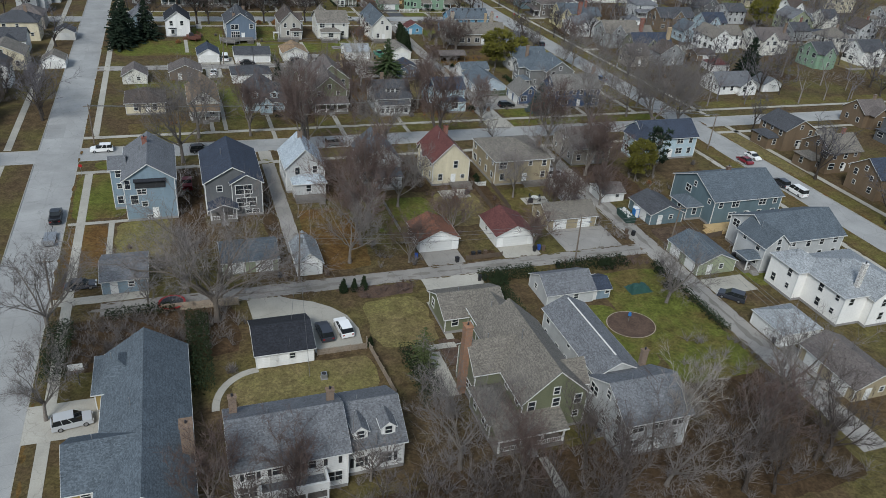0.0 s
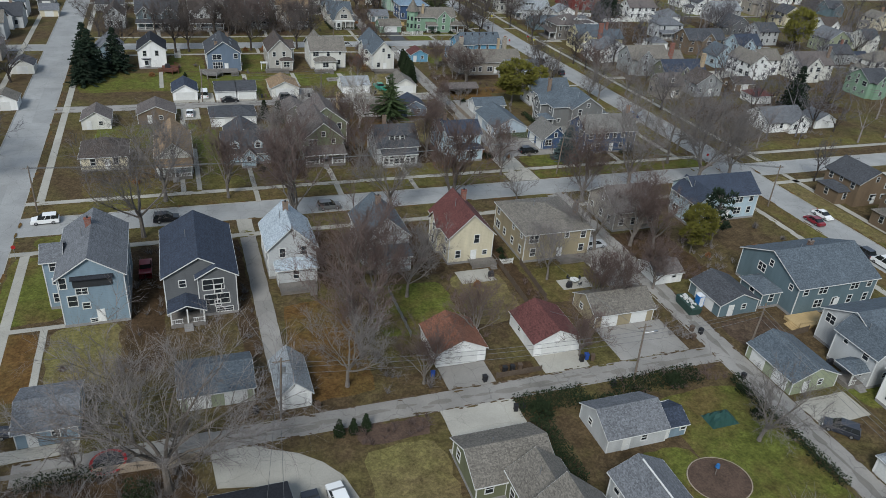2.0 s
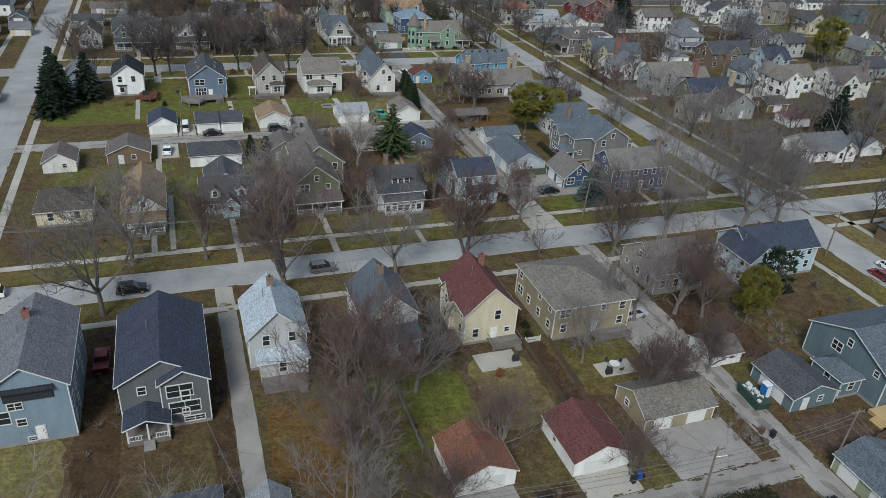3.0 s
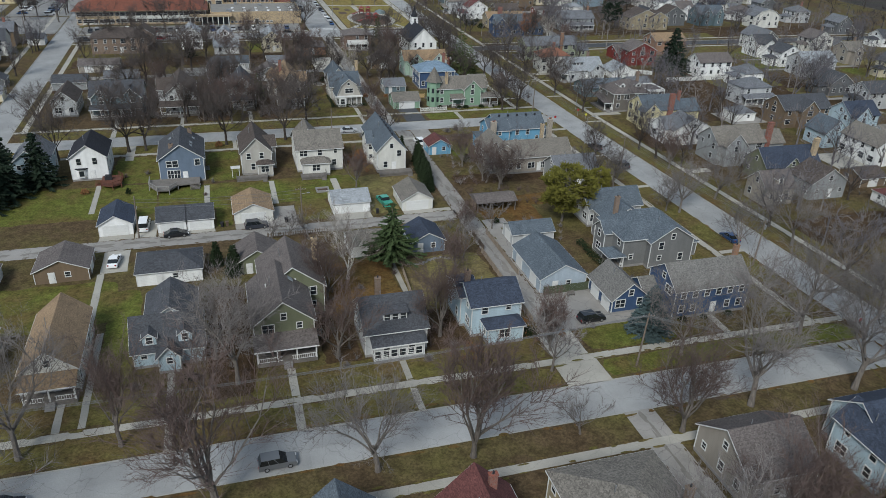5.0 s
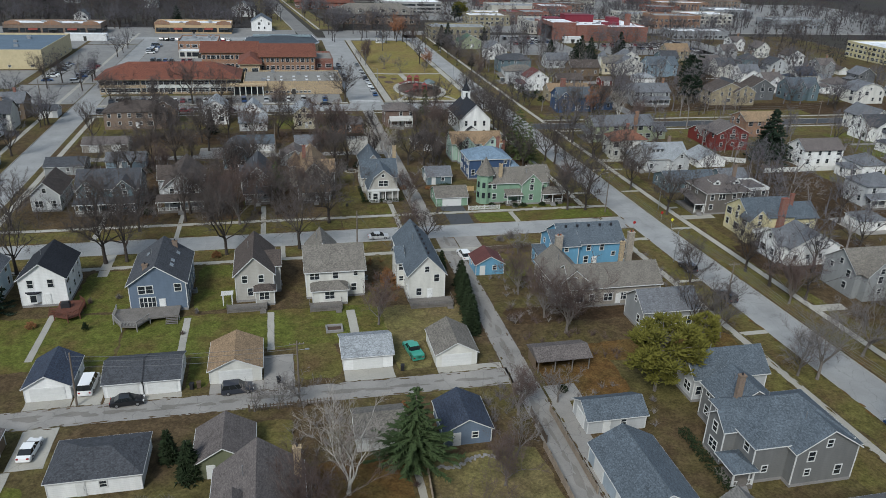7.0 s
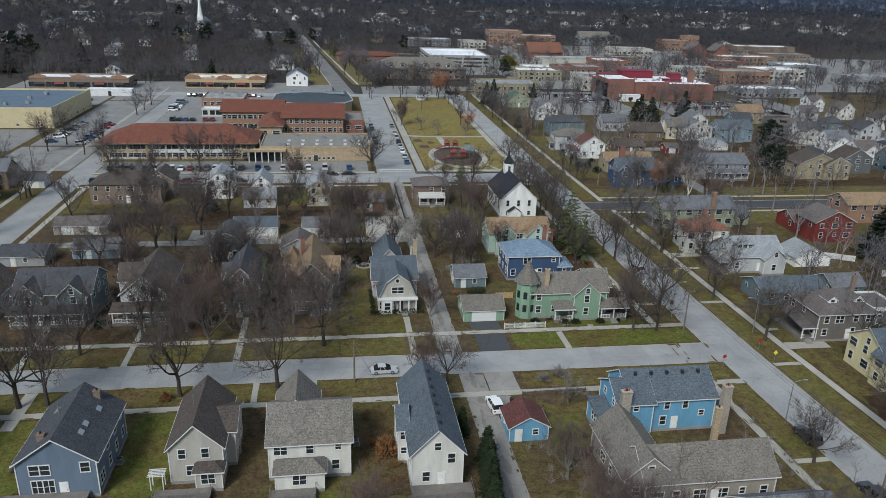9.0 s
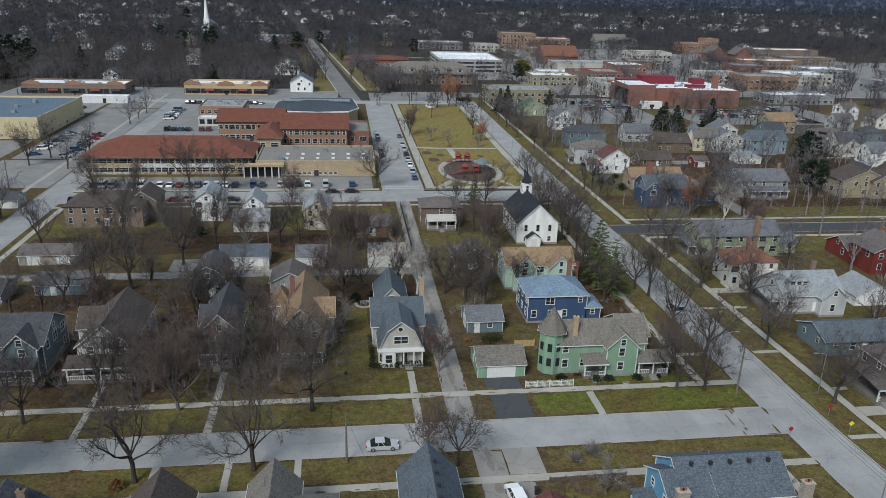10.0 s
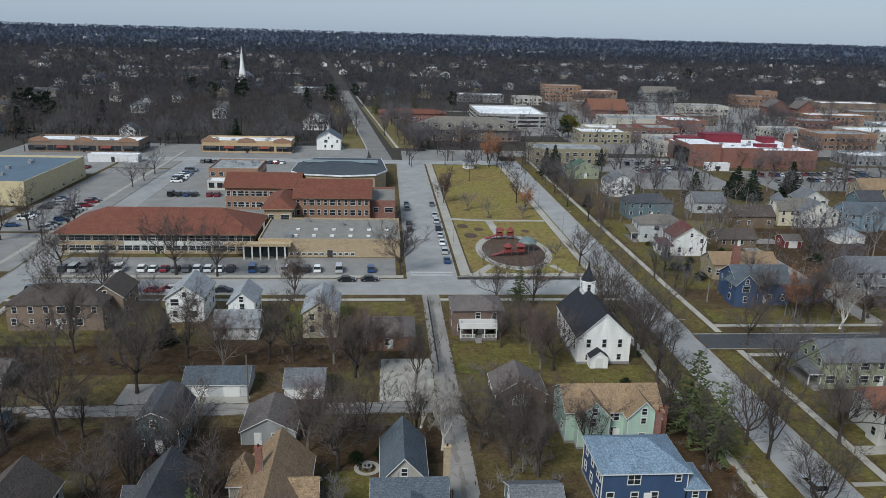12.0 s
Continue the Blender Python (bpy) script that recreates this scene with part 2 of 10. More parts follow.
BARK = bark("grey_bark", (0.15, 0.132, 0.116))
DARKBARK = bark("dark_bark", (0.06, 0.05, 0.043))
TWIG = bark("bare_twigs", (0.165, 0.148, 0.14), 0.3)
DARKTWIG = bark("dark_twigs", (0.09, 0.076, 0.07), 0.35)
# cooler twigs for further trees, the haze put into their colour
HAZETWIG = bark("grey_twigs", (0.115, 0.108, 0.115), 0.35)
REDTWIG = bark("reddish_twigs", (0.118, 0.086, 0.076), 0.3)
RUSTTWIG = bark("rusty_twigs", (0.25, 0.12, 0.07), 0.3)
PALETWIG = bark("pale_twigs", (0.3, 0.27, 0.24), 0.2)
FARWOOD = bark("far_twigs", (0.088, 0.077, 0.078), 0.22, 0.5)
# FARWOOD2, 4 and 3 turn bluer with distance: haze painted into the bark
FARWOOD2 = bark("haze_tinted_twigs", (0.074, 0.072, 0.083), 0.22, 0.5)
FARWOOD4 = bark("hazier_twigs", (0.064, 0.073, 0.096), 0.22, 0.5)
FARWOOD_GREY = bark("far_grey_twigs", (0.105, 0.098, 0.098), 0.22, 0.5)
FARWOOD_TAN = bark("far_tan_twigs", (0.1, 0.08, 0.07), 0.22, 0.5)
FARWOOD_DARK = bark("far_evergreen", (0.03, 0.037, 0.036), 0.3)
# the bluest twigs, with the haze of the skyline in their colour
FARWOOD3 = bark("haze_blue_twigs", (0.066, 0.085, 0.122), 0.22, 0.5)
NEEDLE = bark("dark_needles", (0.017, 0.027, 0.017), 0.35)
BLUENEEDLE = bark("blue_needles", (0.062, 0.088, 0.088), 0.35)
BIGPINE = bark("dark_pine_needles", (0.042, 0.062, 0.026), 0.4)
PINENEEDLE = bark("pine_needles", (0.072, 0.09, 0.036), 0.4)
OLIVELEAF = bark("yellow_green_needles", (0.125, 0.118, 0.026), 0.45)
HEDGELEAF = bark("hedge_leaves", (0.02, 0.03, 0.014), 0.4)
DRYLEAF = bark("dry_leaves", (0.2, 0.1, 0.045), 0.35)

# ---- building blocks ----
class Shape:
    """Collects faces for one mesh, with a material slot for each face."""

    def __init__(self):
        self.v, self.f, self.s = [], [], []

    def face(self, pts, slot=0):
        i = len(self.v)
        self.v += [tuple(p) for p in pts]
        self.f.append(tuple(range(i, i + len(pts))))
        self.s.append(slot)

    def box(self, x0, x1, y0, y1, z0, z1, slot=0):
        p = [(x, y, z) for z in (z0, z1) for y in (y0, y1) for x in (x0, x1)]
        i = len(self.v)
        self.v += p
        for q in ((0, 2, 3, 1), (4, 5, 7, 6), (0, 1, 5, 4), (2, 6, 7, 3), (0, 4, 6, 2), (1, 3, 7, 5)):
            self.f.append(tuple(i + k for k in q))
            self.s.append(slot)
        return self

    def prism(self, outline, axis, a, b, slot=0):
        """An outline of (u, v) pairs pushed from a to b along axis x, y or z."""
        put = {"x": lambda u, v, w: (w, u, v), "y": lambda u, v, w: (u, w, v), "z": lambda u, v, w: (u, v, w)}[axis]
        n, i = len(outline), len(self.v)
        self.v += [put(u, v, a) for u, v in outline] + [put(u, v, b) for u, v in outline]
        self.f += [tuple(i + k for k in range(n)), tuple(i + n + k for k in reversed(range(n)))]
        self.f += [(i + k, i + (k + 1) % n, i + n + (k + 1) % n, i + n + k) for k in range(n)]
        self.s += [slot] * (n + 2)
        return self

    def rod(self, p, q, r, r2=None, n=6, slot=0, caps=True):
        p, q = Vector(p), Vector(q)
        r2 = r if r2 is None else r2
        d = (q - p).normalized()
        u = d.orthogonal().normalized()
        w = d.cross(u)
        i = len(self.v)
        ring = [u * math.cos(2 * math.pi * k / n) + w * math.sin(2 * math.pi * k / n) for k in range(n)]
        self.v += [tuple(p + c * r) for c in ring]
        if r2 <= 0:
            self.v.append(tuple(q))
            for k in range(n):
                self.f.append((i + k, i + (k + 1) % n, i + n))
            self.s += [slot] * n
        else:
            self.v += [tuple(q + c * r2) for c in ring]
            for k in range(n):
                self.f.append((i + k, i + (k + 1) % n, i + n + (k + 1) % n, i + n + k))
            self.s += [slot] * n
            if caps:
                self.f += [tuple(i + n + k for k in range(n))]
                self.s += [slot]
        return self

    def mesh(self, name, mats):
        me = bpy.data.meshes.new(name)
        me.from_pydata(self.v, [], self.f)
        for m in mats if isinstance(mats, (list, tuple)) else [mats]:
            me.materials.append(m)
        if any(self.s):
            me.polygons.foreach_set("material_index", self.s)
        bm = bmesh.new()
        bm.from_mesh(me)
        bmesh.ops.recalc_face_normals(bm, faces=bm.faces)
        bm.to_mesh(me)
        bm.free()
        return me


def part(name, shape, mats, parent=None, label="", at=None):
    me = shape if isinstance(shape, bpy.types.Mesh) else shape.mesh(name, mats)
    ob = new(name, me)
    if parent is not None:
        ob.parent = parent
    if at is not None:
        ob.matrix_basis = at
    if label:
        ob["label"] = label
    return ob


BEND = (169.0, 296.0, 428.0)


def bow(x, y):
    """The east street bends a little westwards as it runs north, with its verges and walks."""
    a, b, c = BEND
    s = 0.8 if y < a else 0.8 - 4.4 * (y - a) / (b - a) if y < b else -3.6 - 1.6 * (y - b) / (c - b) if y < c else -5.2
    return x + s * max(0.0, min(1.0, (x - 118) / 6)) * max(0.0, min(1.0, (152 - x) / 4))


def thing(name, x, y, z, label, category, group="", turn=0.0):
    e = new(name)
    e.matrix_basis = pose(bow(x, y), y, z, 0, 0, turn)
    return tagged(e, label, category, group)


def setting(name, shape, mats, label, category="", kind="structure"):
    ob = part(name, shape, mats)
    if any(118 < v.co.x < 152 for v in ob.data.vertices):
        bm = bmesh.new()
        bm.from_mesh(ob.data)
        for y in BEND:
            bmesh.ops.bisect_plane(bm, geom=bm.verts[:] + bm.edges[:] + bm.faces[:], plane_co=(0, y, 0), plane_no=(0, 1, 0))
        for v in bm.verts:
            v.co.x = bow(v.co.x, v.co.y)
        bm.to_mesh(ob.data)
        bm.free()
    return tagged(ob, label, category, kind=kind)


def slab(name, x0, x1, y0, y1, z0, z1, mat, label, category="ground"):
    return setting(name, Shape().box(x0, x1, y0, y1, z0, z1), mat, label, category)


BASE = 0.12
FOOT = []


def clear(x, y, gap=0.5):
    """Whether no building stands at that place."""
    return not any(a - gap < x < b + gap and c - gap < y < d + gap for a, b, c, d in FOOT)


def roof_shape(x0, x1, y0, y1, z, roof, rise, over=0.4, th=0.16):
    """A solid roof over a rectangle: ridge along x, along y, hipped, a shed falling to the south, or flat with a parapet."""
    s, t = Shape(), Shape()
    if roof == "hip":
        X0, X1, Y0, Y1 = x0 - over, x1 + over, y0 - over, y1 + over
        k = min(X1 - X0, Y1 - Y0) / 2
        zt = z + rise
        a, b = ((X0 + k, (Y0 + Y1) / 2), (X1 - k, (Y0 + Y1) / 2)) if X1 - X0 > Y1 - Y0 else (((X0 + X1) / 2, Y0 + k), ((X0 + X1) / 2, Y1 - k))
        A, B = (*a, zt), (*b, zt)
        c = [(X0, Y0, z), (X1, Y0, z), (X1, Y1, z), (X0, Y1, z)]
        if X1 - X0 > Y1 - Y0:
            for f in ((c[0], c[1], B, A), (c[1], c[2], B), (c[2], c[3], A, B), (c[3], c[0], A)):
                s.face(f)
        else:
            for f in ((c[0], c[1], A), (c[1], c[2], B, A), (c[2], c[3], B), (c[3], c[0], A, B)):
                s.face(f)
        s.face(c[::-1])
        t.box(X0 - 0.03, X1 + 0.03, Y0 - 0.03, Y0 + 0.02, z - th, z - 0.01).box(X0 - 0.03, X1 + 0.03, Y1 - 0.02, Y1 + 0.03, z - th, z - 0.01)
        t.box(X0 - 0.03, X0 + 0.02, Y0, Y1, z - th, z - 0.01).box(X1 - 0.02, X1 + 0.03, Y0, Y1, z - th, z - 0.01)
    elif roof in ("gx", "gy", "gam"):
        lo, hi, a, b, axis = (y0, y1, x0, x1, "x") if roof == "gx" else (x0, x1, y0, y1, "y")
        c, hw = (lo + hi) / 2, (hi - lo) / 2
        drop = rise / hw * over
        if roof == "gam":
            knee = (hw * 0.62, z + rise * 0.66)
            top = [(lo - over * 0.5, z - 0.2), (c - knee[0], knee[1]), (c, z + rise), (c + knee[0], knee[1]), (hi + over * 0.5, z - 0.2)]
        else:
            top = [(lo - over, z - drop), (c, z + rise), (hi + over, z - drop)]
        s.prism(top + [(u, v - th) for u, v in reversed(top)], axis, a - over, b + over)
        edge = [(u, v - 0.03) for u, v in top] + [(u, v - th - 0.05) for u, v in reversed(top)]
        t.prism(edge, axis, a - over - 0.03, a - over + 0.02).prism(edge, axis, b + over - 0.02, b + over + 0.03)
        for u, d in ((top[0], -1), (top[-1], 1)):
            q = (u[0] + d * 0.06, u[0] - d * 0.02, u[1] - th - 0.02, u[1] - 0.05)
            if axis == "x":
                t.box(a - over, b + over, min(q[:2]), max(q[:2]), q[2], q[3])
            else:
                t.box(min(q[:2]), max(q[:2]), a - over, b + over, q[2], q[3])
    elif roof == "shed":
        s.prism([(y0 - over, z), (y1, z + rise), (y1, z + rise - th), (y0 - over, z - th)], "x", x0 - over, x1 + over)
        t.box(x0 - over, x1 + over, y0 - over - 0.08, y0 - over + 0.01, z - th - 0.06, z - 0.02)
    else:
        s.box(x0 + 0.25, x1 - 0.25, y0 + 0.25, y1 - 0.25, z - 0.05, z + 0.05)
        loops = [[(x0 - k, y0 - k), (x1 + k, y0 - k), (x1 + k, y1 + k), (x0 - k, y1 + k)] for k in (0.05, -0.25)]
        t.v = [(u, v, h) for lp in loops for h in (z - 0.3, z + rise) for u, v in lp]
        for k in range(4):
            j = (k + 1) % 4
            t.f += [(k, j, 4 + j, 4 + k), (8 + k, 12 + k, 12 + j, 8 + j), (4 + k, 4 + j, 12 + j, 12 + k), (k, 8 + k, 8 + j, j)]
        t.s = [0] * 16
    return s, t


def wall_shape(x0, x1, y0, y1, z0, z, roof, rise, th=0.16):
    s = Shape()
    r = rise - th - 0.02
    if roof == "gy":
        s.prism([(x0, z0), (x1, z0), (x1, z - 0.1), ((x0 + x1) / 2, z + r), (x0, z - 0.1)], "y", y0, y1)
    elif roof == "gam":
        c, k = (x0 + x1) / 2, (x1 - x0) / 2 * 0.62 - 0.12
        s.prism([(x0, z0), (x1, z0), (x1, z - 0.3), (c + k, z + rise * 0.66 - 0.2), (c, z + r - 0.05), (c - k, z + rise * 0.66 - 0.2), (x0, z - 0.3)], "y", y0, y1)
    elif roof == "gx":
        s.prism([(y0, z0), (y1, z0), (y1, z - 0.1), ((y0 + y1) / 2, z + r), (y0, z - 0.1)], "x", x0, x1)
    elif roof == "shed":
        s.prism([(y0, z0), (y1, z0), (y1, z + r), (y0, z - 0.2)], "x", x0, x1)
    else:
        s.box(x0, x1, y0, y1, z0, z - 0.06)
    return s


WIN = {}
GATHER = []


def window_meshes(w, h, near):
    """A frame of one piece with two or four lights; the pane is a mesh of its own on the nearer houses."""
    key = (round(w, 2), round(h, 2), near)
    if key not in WIN:
        b, bar = 0.12, 0.045
        xs = [-w / 2 - b, -w / 2, w / 2, w / 2 + b] if w < 1.3 else [-w / 2 - b, -w / 2, -bar, bar, w / 2, w / 2 + b]
        zs = [-b, 0, h / 2 - bar / 2, h / 2 + bar / 2, h, h + b]
        v, f, m = [], [], []
        at = {}

        def point(i, k, y):
            if (i, k, y) not in at:
                at[(i, k, y)] = len(v)
                v.append((xs[i], y, zs[k]))
            return at[(i, k, y)]

        nx, nz = len(xs) - 1, len(zs) - 1
        hole = lambda i, k: i % 2 == 1 and k % 2 == 1
        for i in range(nx):
            for k in range(nz):
                y = -0.015 if hole(i, k) else -0.075
                q = [(i, k), (i + 1, k), (i + 1, k + 1), (i, k + 1)]
                if hole(i, k):
                    if not near:
                        f.append(tuple(point(*c, y) for c in q))
                        m.append(1)
                    for c, d in zip(q, q[1:] + q[:1]):
                        f.append((point(*c, -0.075), point(*d, -0.075), point(*d, -0.015), point(*c, -0.015)))
                        m.append(0)
                else:
                    f.append(tuple(point(*c, y) for c in q))
                    m.append(0)
        ring = [(i, 0) for i in range(nx)] + [(nx, k) for k in range(nz)] + [(i, nz) for i in range(nx, 0, -1)] + [(0, k) for k in range(nz, 0, -1)]
        for c, d in zip(ring, ring[1:] + ring[:1]):
            f.append((point(*c, -0.075), point(*c, 0.02), point(*d, 0.02), point(*d, -0.075)))
            m.append(0)
        me = bpy.data.meshes.new("window")
        me.from_pydata(v, [], f)
        me.materials.append(TRIM)
        me.materials.append(GLASS)
        me.polygons.foreach_set("material_index", m)
        WIN[key] = (me, Shape().box(-w / 2, w / 2, -0.02, 0.01, 0, h).mesh("pane", [GLASS]) if near else None)
    return WIN[key]


SIDES = {"S": (0, -1), "N": (180, 1), "E": (90, 1), "W": (-90, -1)}


def put_window(parent, side, u, plane, z, w, h, near):
    """On a wall of that side; u runs along it."""
    if GATHER:
        g = GATHER[-1]
        o = -1 if side in "SW" else 1
        for d, e, slot in ((0.1, 0.07, 0), (0.0, 0.09, 1)):
            lo, hi = min(plane - o * 0.02, plane + o * e), max(plane - o * 0.02, plane + o * e)
            for z0, z1 in ((z - d, z + h + d),) if slot == 0 else ((z, z + h / 2 - 0.04), (z + h / 2 + 0.04, z + h)):
                if side in "SN":
                    g.box(u - w / 2 - d, u + w / 2 + d, lo, hi, z0, z1, slot)
                else:
                    g.box(lo, hi, u - w / 2 - d, u + w / 2 + d, z0, z1, slot)
        return None
    f, g = window_meshes(w, h, near)
    m = pose(u, plane, z, 0, 0, SIDES[side][0]) if side in "SN" else pose(plane, u, z, 0, 0, SIDES[side][0])
    o = part("window", f, None, parent, at=m)
    if g:
        part("pane", g, None, o)
    return o


def put_door(parent, side, u, plane, z, mat, w=0.95, h=2.05):
    s = Shape()
    s.box(-w / 2 - 0.1, w / 2 + 0.1, -0.06, 0.02, 0, h + 0.1, 1)
    s.box(-w / 2, w / 2, -0.09, 0.02, 0.02, h)
    for k in (0.15, 1.1):
        s.box(-w / 2 + 0.14, w / 2 - 0.14, -0.11, 0.0, k, k + 0.78)
    m = pose(u, plane, z, 0, 0, SIDES[side][0]) if side in "SN" else pose(plane, u, z, 0, 0, SIDES[side][0])
    d = part("door", s, [mat, TRIM], parent, at=m)
    if not GATHER and w < 1.2:
        part("door_handle", Shape().box(w / 2 - 0.13, w / 2 - 0.08, -0.16, -0.08, 0.95, 1.1), METAL, d)
    return d


def put_garage_door(parent, side, u, plane, z, w=2.6, h=2.15, mat=None):
    s = Shape()
    s.box(-w / 2 - 0.12, w / 2 + 0.12, -0.05, 0.02, 0, h + 0.12, 1)
    for k in range(4):
        s.box(-w / 2, w / 2, -0.075, 0.02, k * h / 4 + 0.015, (k + 1) * h / 4 - 0.015)
    m = pose(u, plane, z, 0, 0, SIDES[side][0]) if side in "SN" else pose(plane, u, z, 0, 0, SIDES[side][0])
    return part("garage_door", s, [mat or TRIM, TRIM], parent, at=m)


WRNG = random.Random(31)


def window_row(parent, side, a, b, plane, z, near, step=2.9, w=0.95, h=1.45, skip=()):
    n = max(1, int((b - a - 0.6) / step))
    for k in range(n):
        u = a + (b - a) * (k + 0.5) / n
        if any(p - 0.6 < u < q + 0.6 and z < top for p, q, top in skip):
            continue
        if step == 2.9:
            if n > 1 and WRNG.random() < 0.22:
                continue
            u += WRNG.uniform(-0.25, 0.25)
            pick = WRNG.choice(((1, 1, 0), (1, 1, 0), (1.8, 1, 0), (0.8, 0.66, 0.4), (1, 0.9, 0.1)))
            put_window(parent, side, u, plane, z + pick[2], w * pick[0], h * pick[1], near)
            continue
        put_window(parent, side, u, plane, z, w if (k + int(abs(a) * 7)) % 3 else w * 1.7, h, near)


def add_chimney(e, x, y, z0, z1, mat=None, w=0.9, d=0.6):
    c = part("chimney", Shape().box(x - w / 2, x + w / 2, y - d / 2, y + d / 2, z0, z1).box(x - w / 2 - 0.08, x + w / 2 + 0.08, y - d / 2 - 0.08, y + d / 2 + 0.08, z1, z1 + 0.14), mat or brickwork("red", BRICKS["red"]), e)
    if not GATHER:
        part("chimney_pot", Shape().rod((x, y, z1 + 0.14), (x, y, z1 + 0.5), 0.14, 0.12, 8), DARKMETAL, c)


def add_dormer(e, x, y, z, w, roofmat, wallmat, near, depth=2.6):
    """A gabled dormer that looks south; y is its face."""
    d = part("dormer", wall_shape(x - w / 2, x + w / 2, y, y + depth, z, z + 1.5, "gy", 0.75), wallmat, e)
    s, t = roof_shape(x - w / 2, x + w / 2, y, y + depth, z + 1.5, "gy", 0.75, 0.2, 0.1)
    part("dormer_roof", s, roofmat, d)
    part("dormer_trim", t, TRIM, d)
    f, g = window_meshes(0.85, 1.1, False)
    part("dormer_window", f, None, d, at=pose(x, y, z + 0.35))


def shed_dormer(e, x, y, z, w, roofmat, wallmat, panes=3, depth=2.6, rise=1.5):
    """A wide dormer with a shallow sloping roof and a row of windows; y is its face."""
    d = part("dormer", Shape().prism([(y, z), (y + depth, z), (y + depth, z + rise + 0.35), (y, z + rise)], "x", x - w / 2, x + w / 2), wallmat, e)
    part("dormer_roof", Shape().prism([(y - 0.3, z + rise - 0.02), (y + depth, z + rise + 0.4), (y + depth, z + rise + 0.52), (y - 0.3, z + rise + 0.1)], "x", x - w / 2 - 0.25, x + w / 2 + 0.25), roofmat, d)
    for k in range(panes):
        f, g = window_meshes(w / panes - 0.35, 0.95, False)
        part("dormer_window", f, None, d, at=pose(x - w / 2 + w * (k + 0.5) / panes, y, z + 0.4))


def add_porch(e, x0, x1, y0, y1, z, roofmat, near, side="S", roof="shed", post=TRIM, height=2.9):
    """A porch whose open side is at y0 (south); deck, posts, rail, steps and roof."""
    p = part("porch", Shape().box(x0, x1, y0, y1, z + 0.04, z + 0.62), DECKWOOD, e)
    rise = min(1.0, (y1 - y0) * 0.35)
    s, t = roof_shape(x0, x1, y0, y1, z + height + 0.15, roof, rise, 0.3, 0.14)
    part("porch_roof", s, roofmat, p)
    part("porch_trim", t, TRIM, p)
    n = max(2, int((x1 - x0) / 2.4) + 1)
    me = Shape().box(-0.1, 0.1, -0.1, 0.1, 0.62, height + 0.15).mesh("post", [post])
    for k in range(n):
        part("post", me, None, p, at=pose(x0 + 0.15 + (x1 - x0 - 0.3) * k / (n - 1), y0 + 0.15, z))
    mid = (x0 + x1) / 2
    for a, b in ((x0 + 0.2, mid - 0.7), (mid + 0.7, x1 - 0.2)):
        if b - a < 0.5:
            continue
        r = Shape()
        r.box(a, b, y0 + 0.1, y0 + 0.17, z + 1.42, z + 1.5).box(a, b, y0 + 0.1, y0 + 0.17, z + 0.74, z + 0.8)
        k = int((b - a) / 0.28)
        for j in range(k):
            u = a + (b - a) * (j + 0.5) / k
            r.box(u - 0.025, u + 0.025, y0 + 0.11, y0 + 0.16, z + 0.8, z + 1.42)
        part("railing", r, post, p)
    st = Shape()
    for k in range(4):
        st.box(mid - 0.65, mid + 0.65, y0 - 0.3 * (4 - k), y0 - 0.3 * (3 - k), z, z + 0.15 * (k + 1))
    part("steps", st, STONE, p)


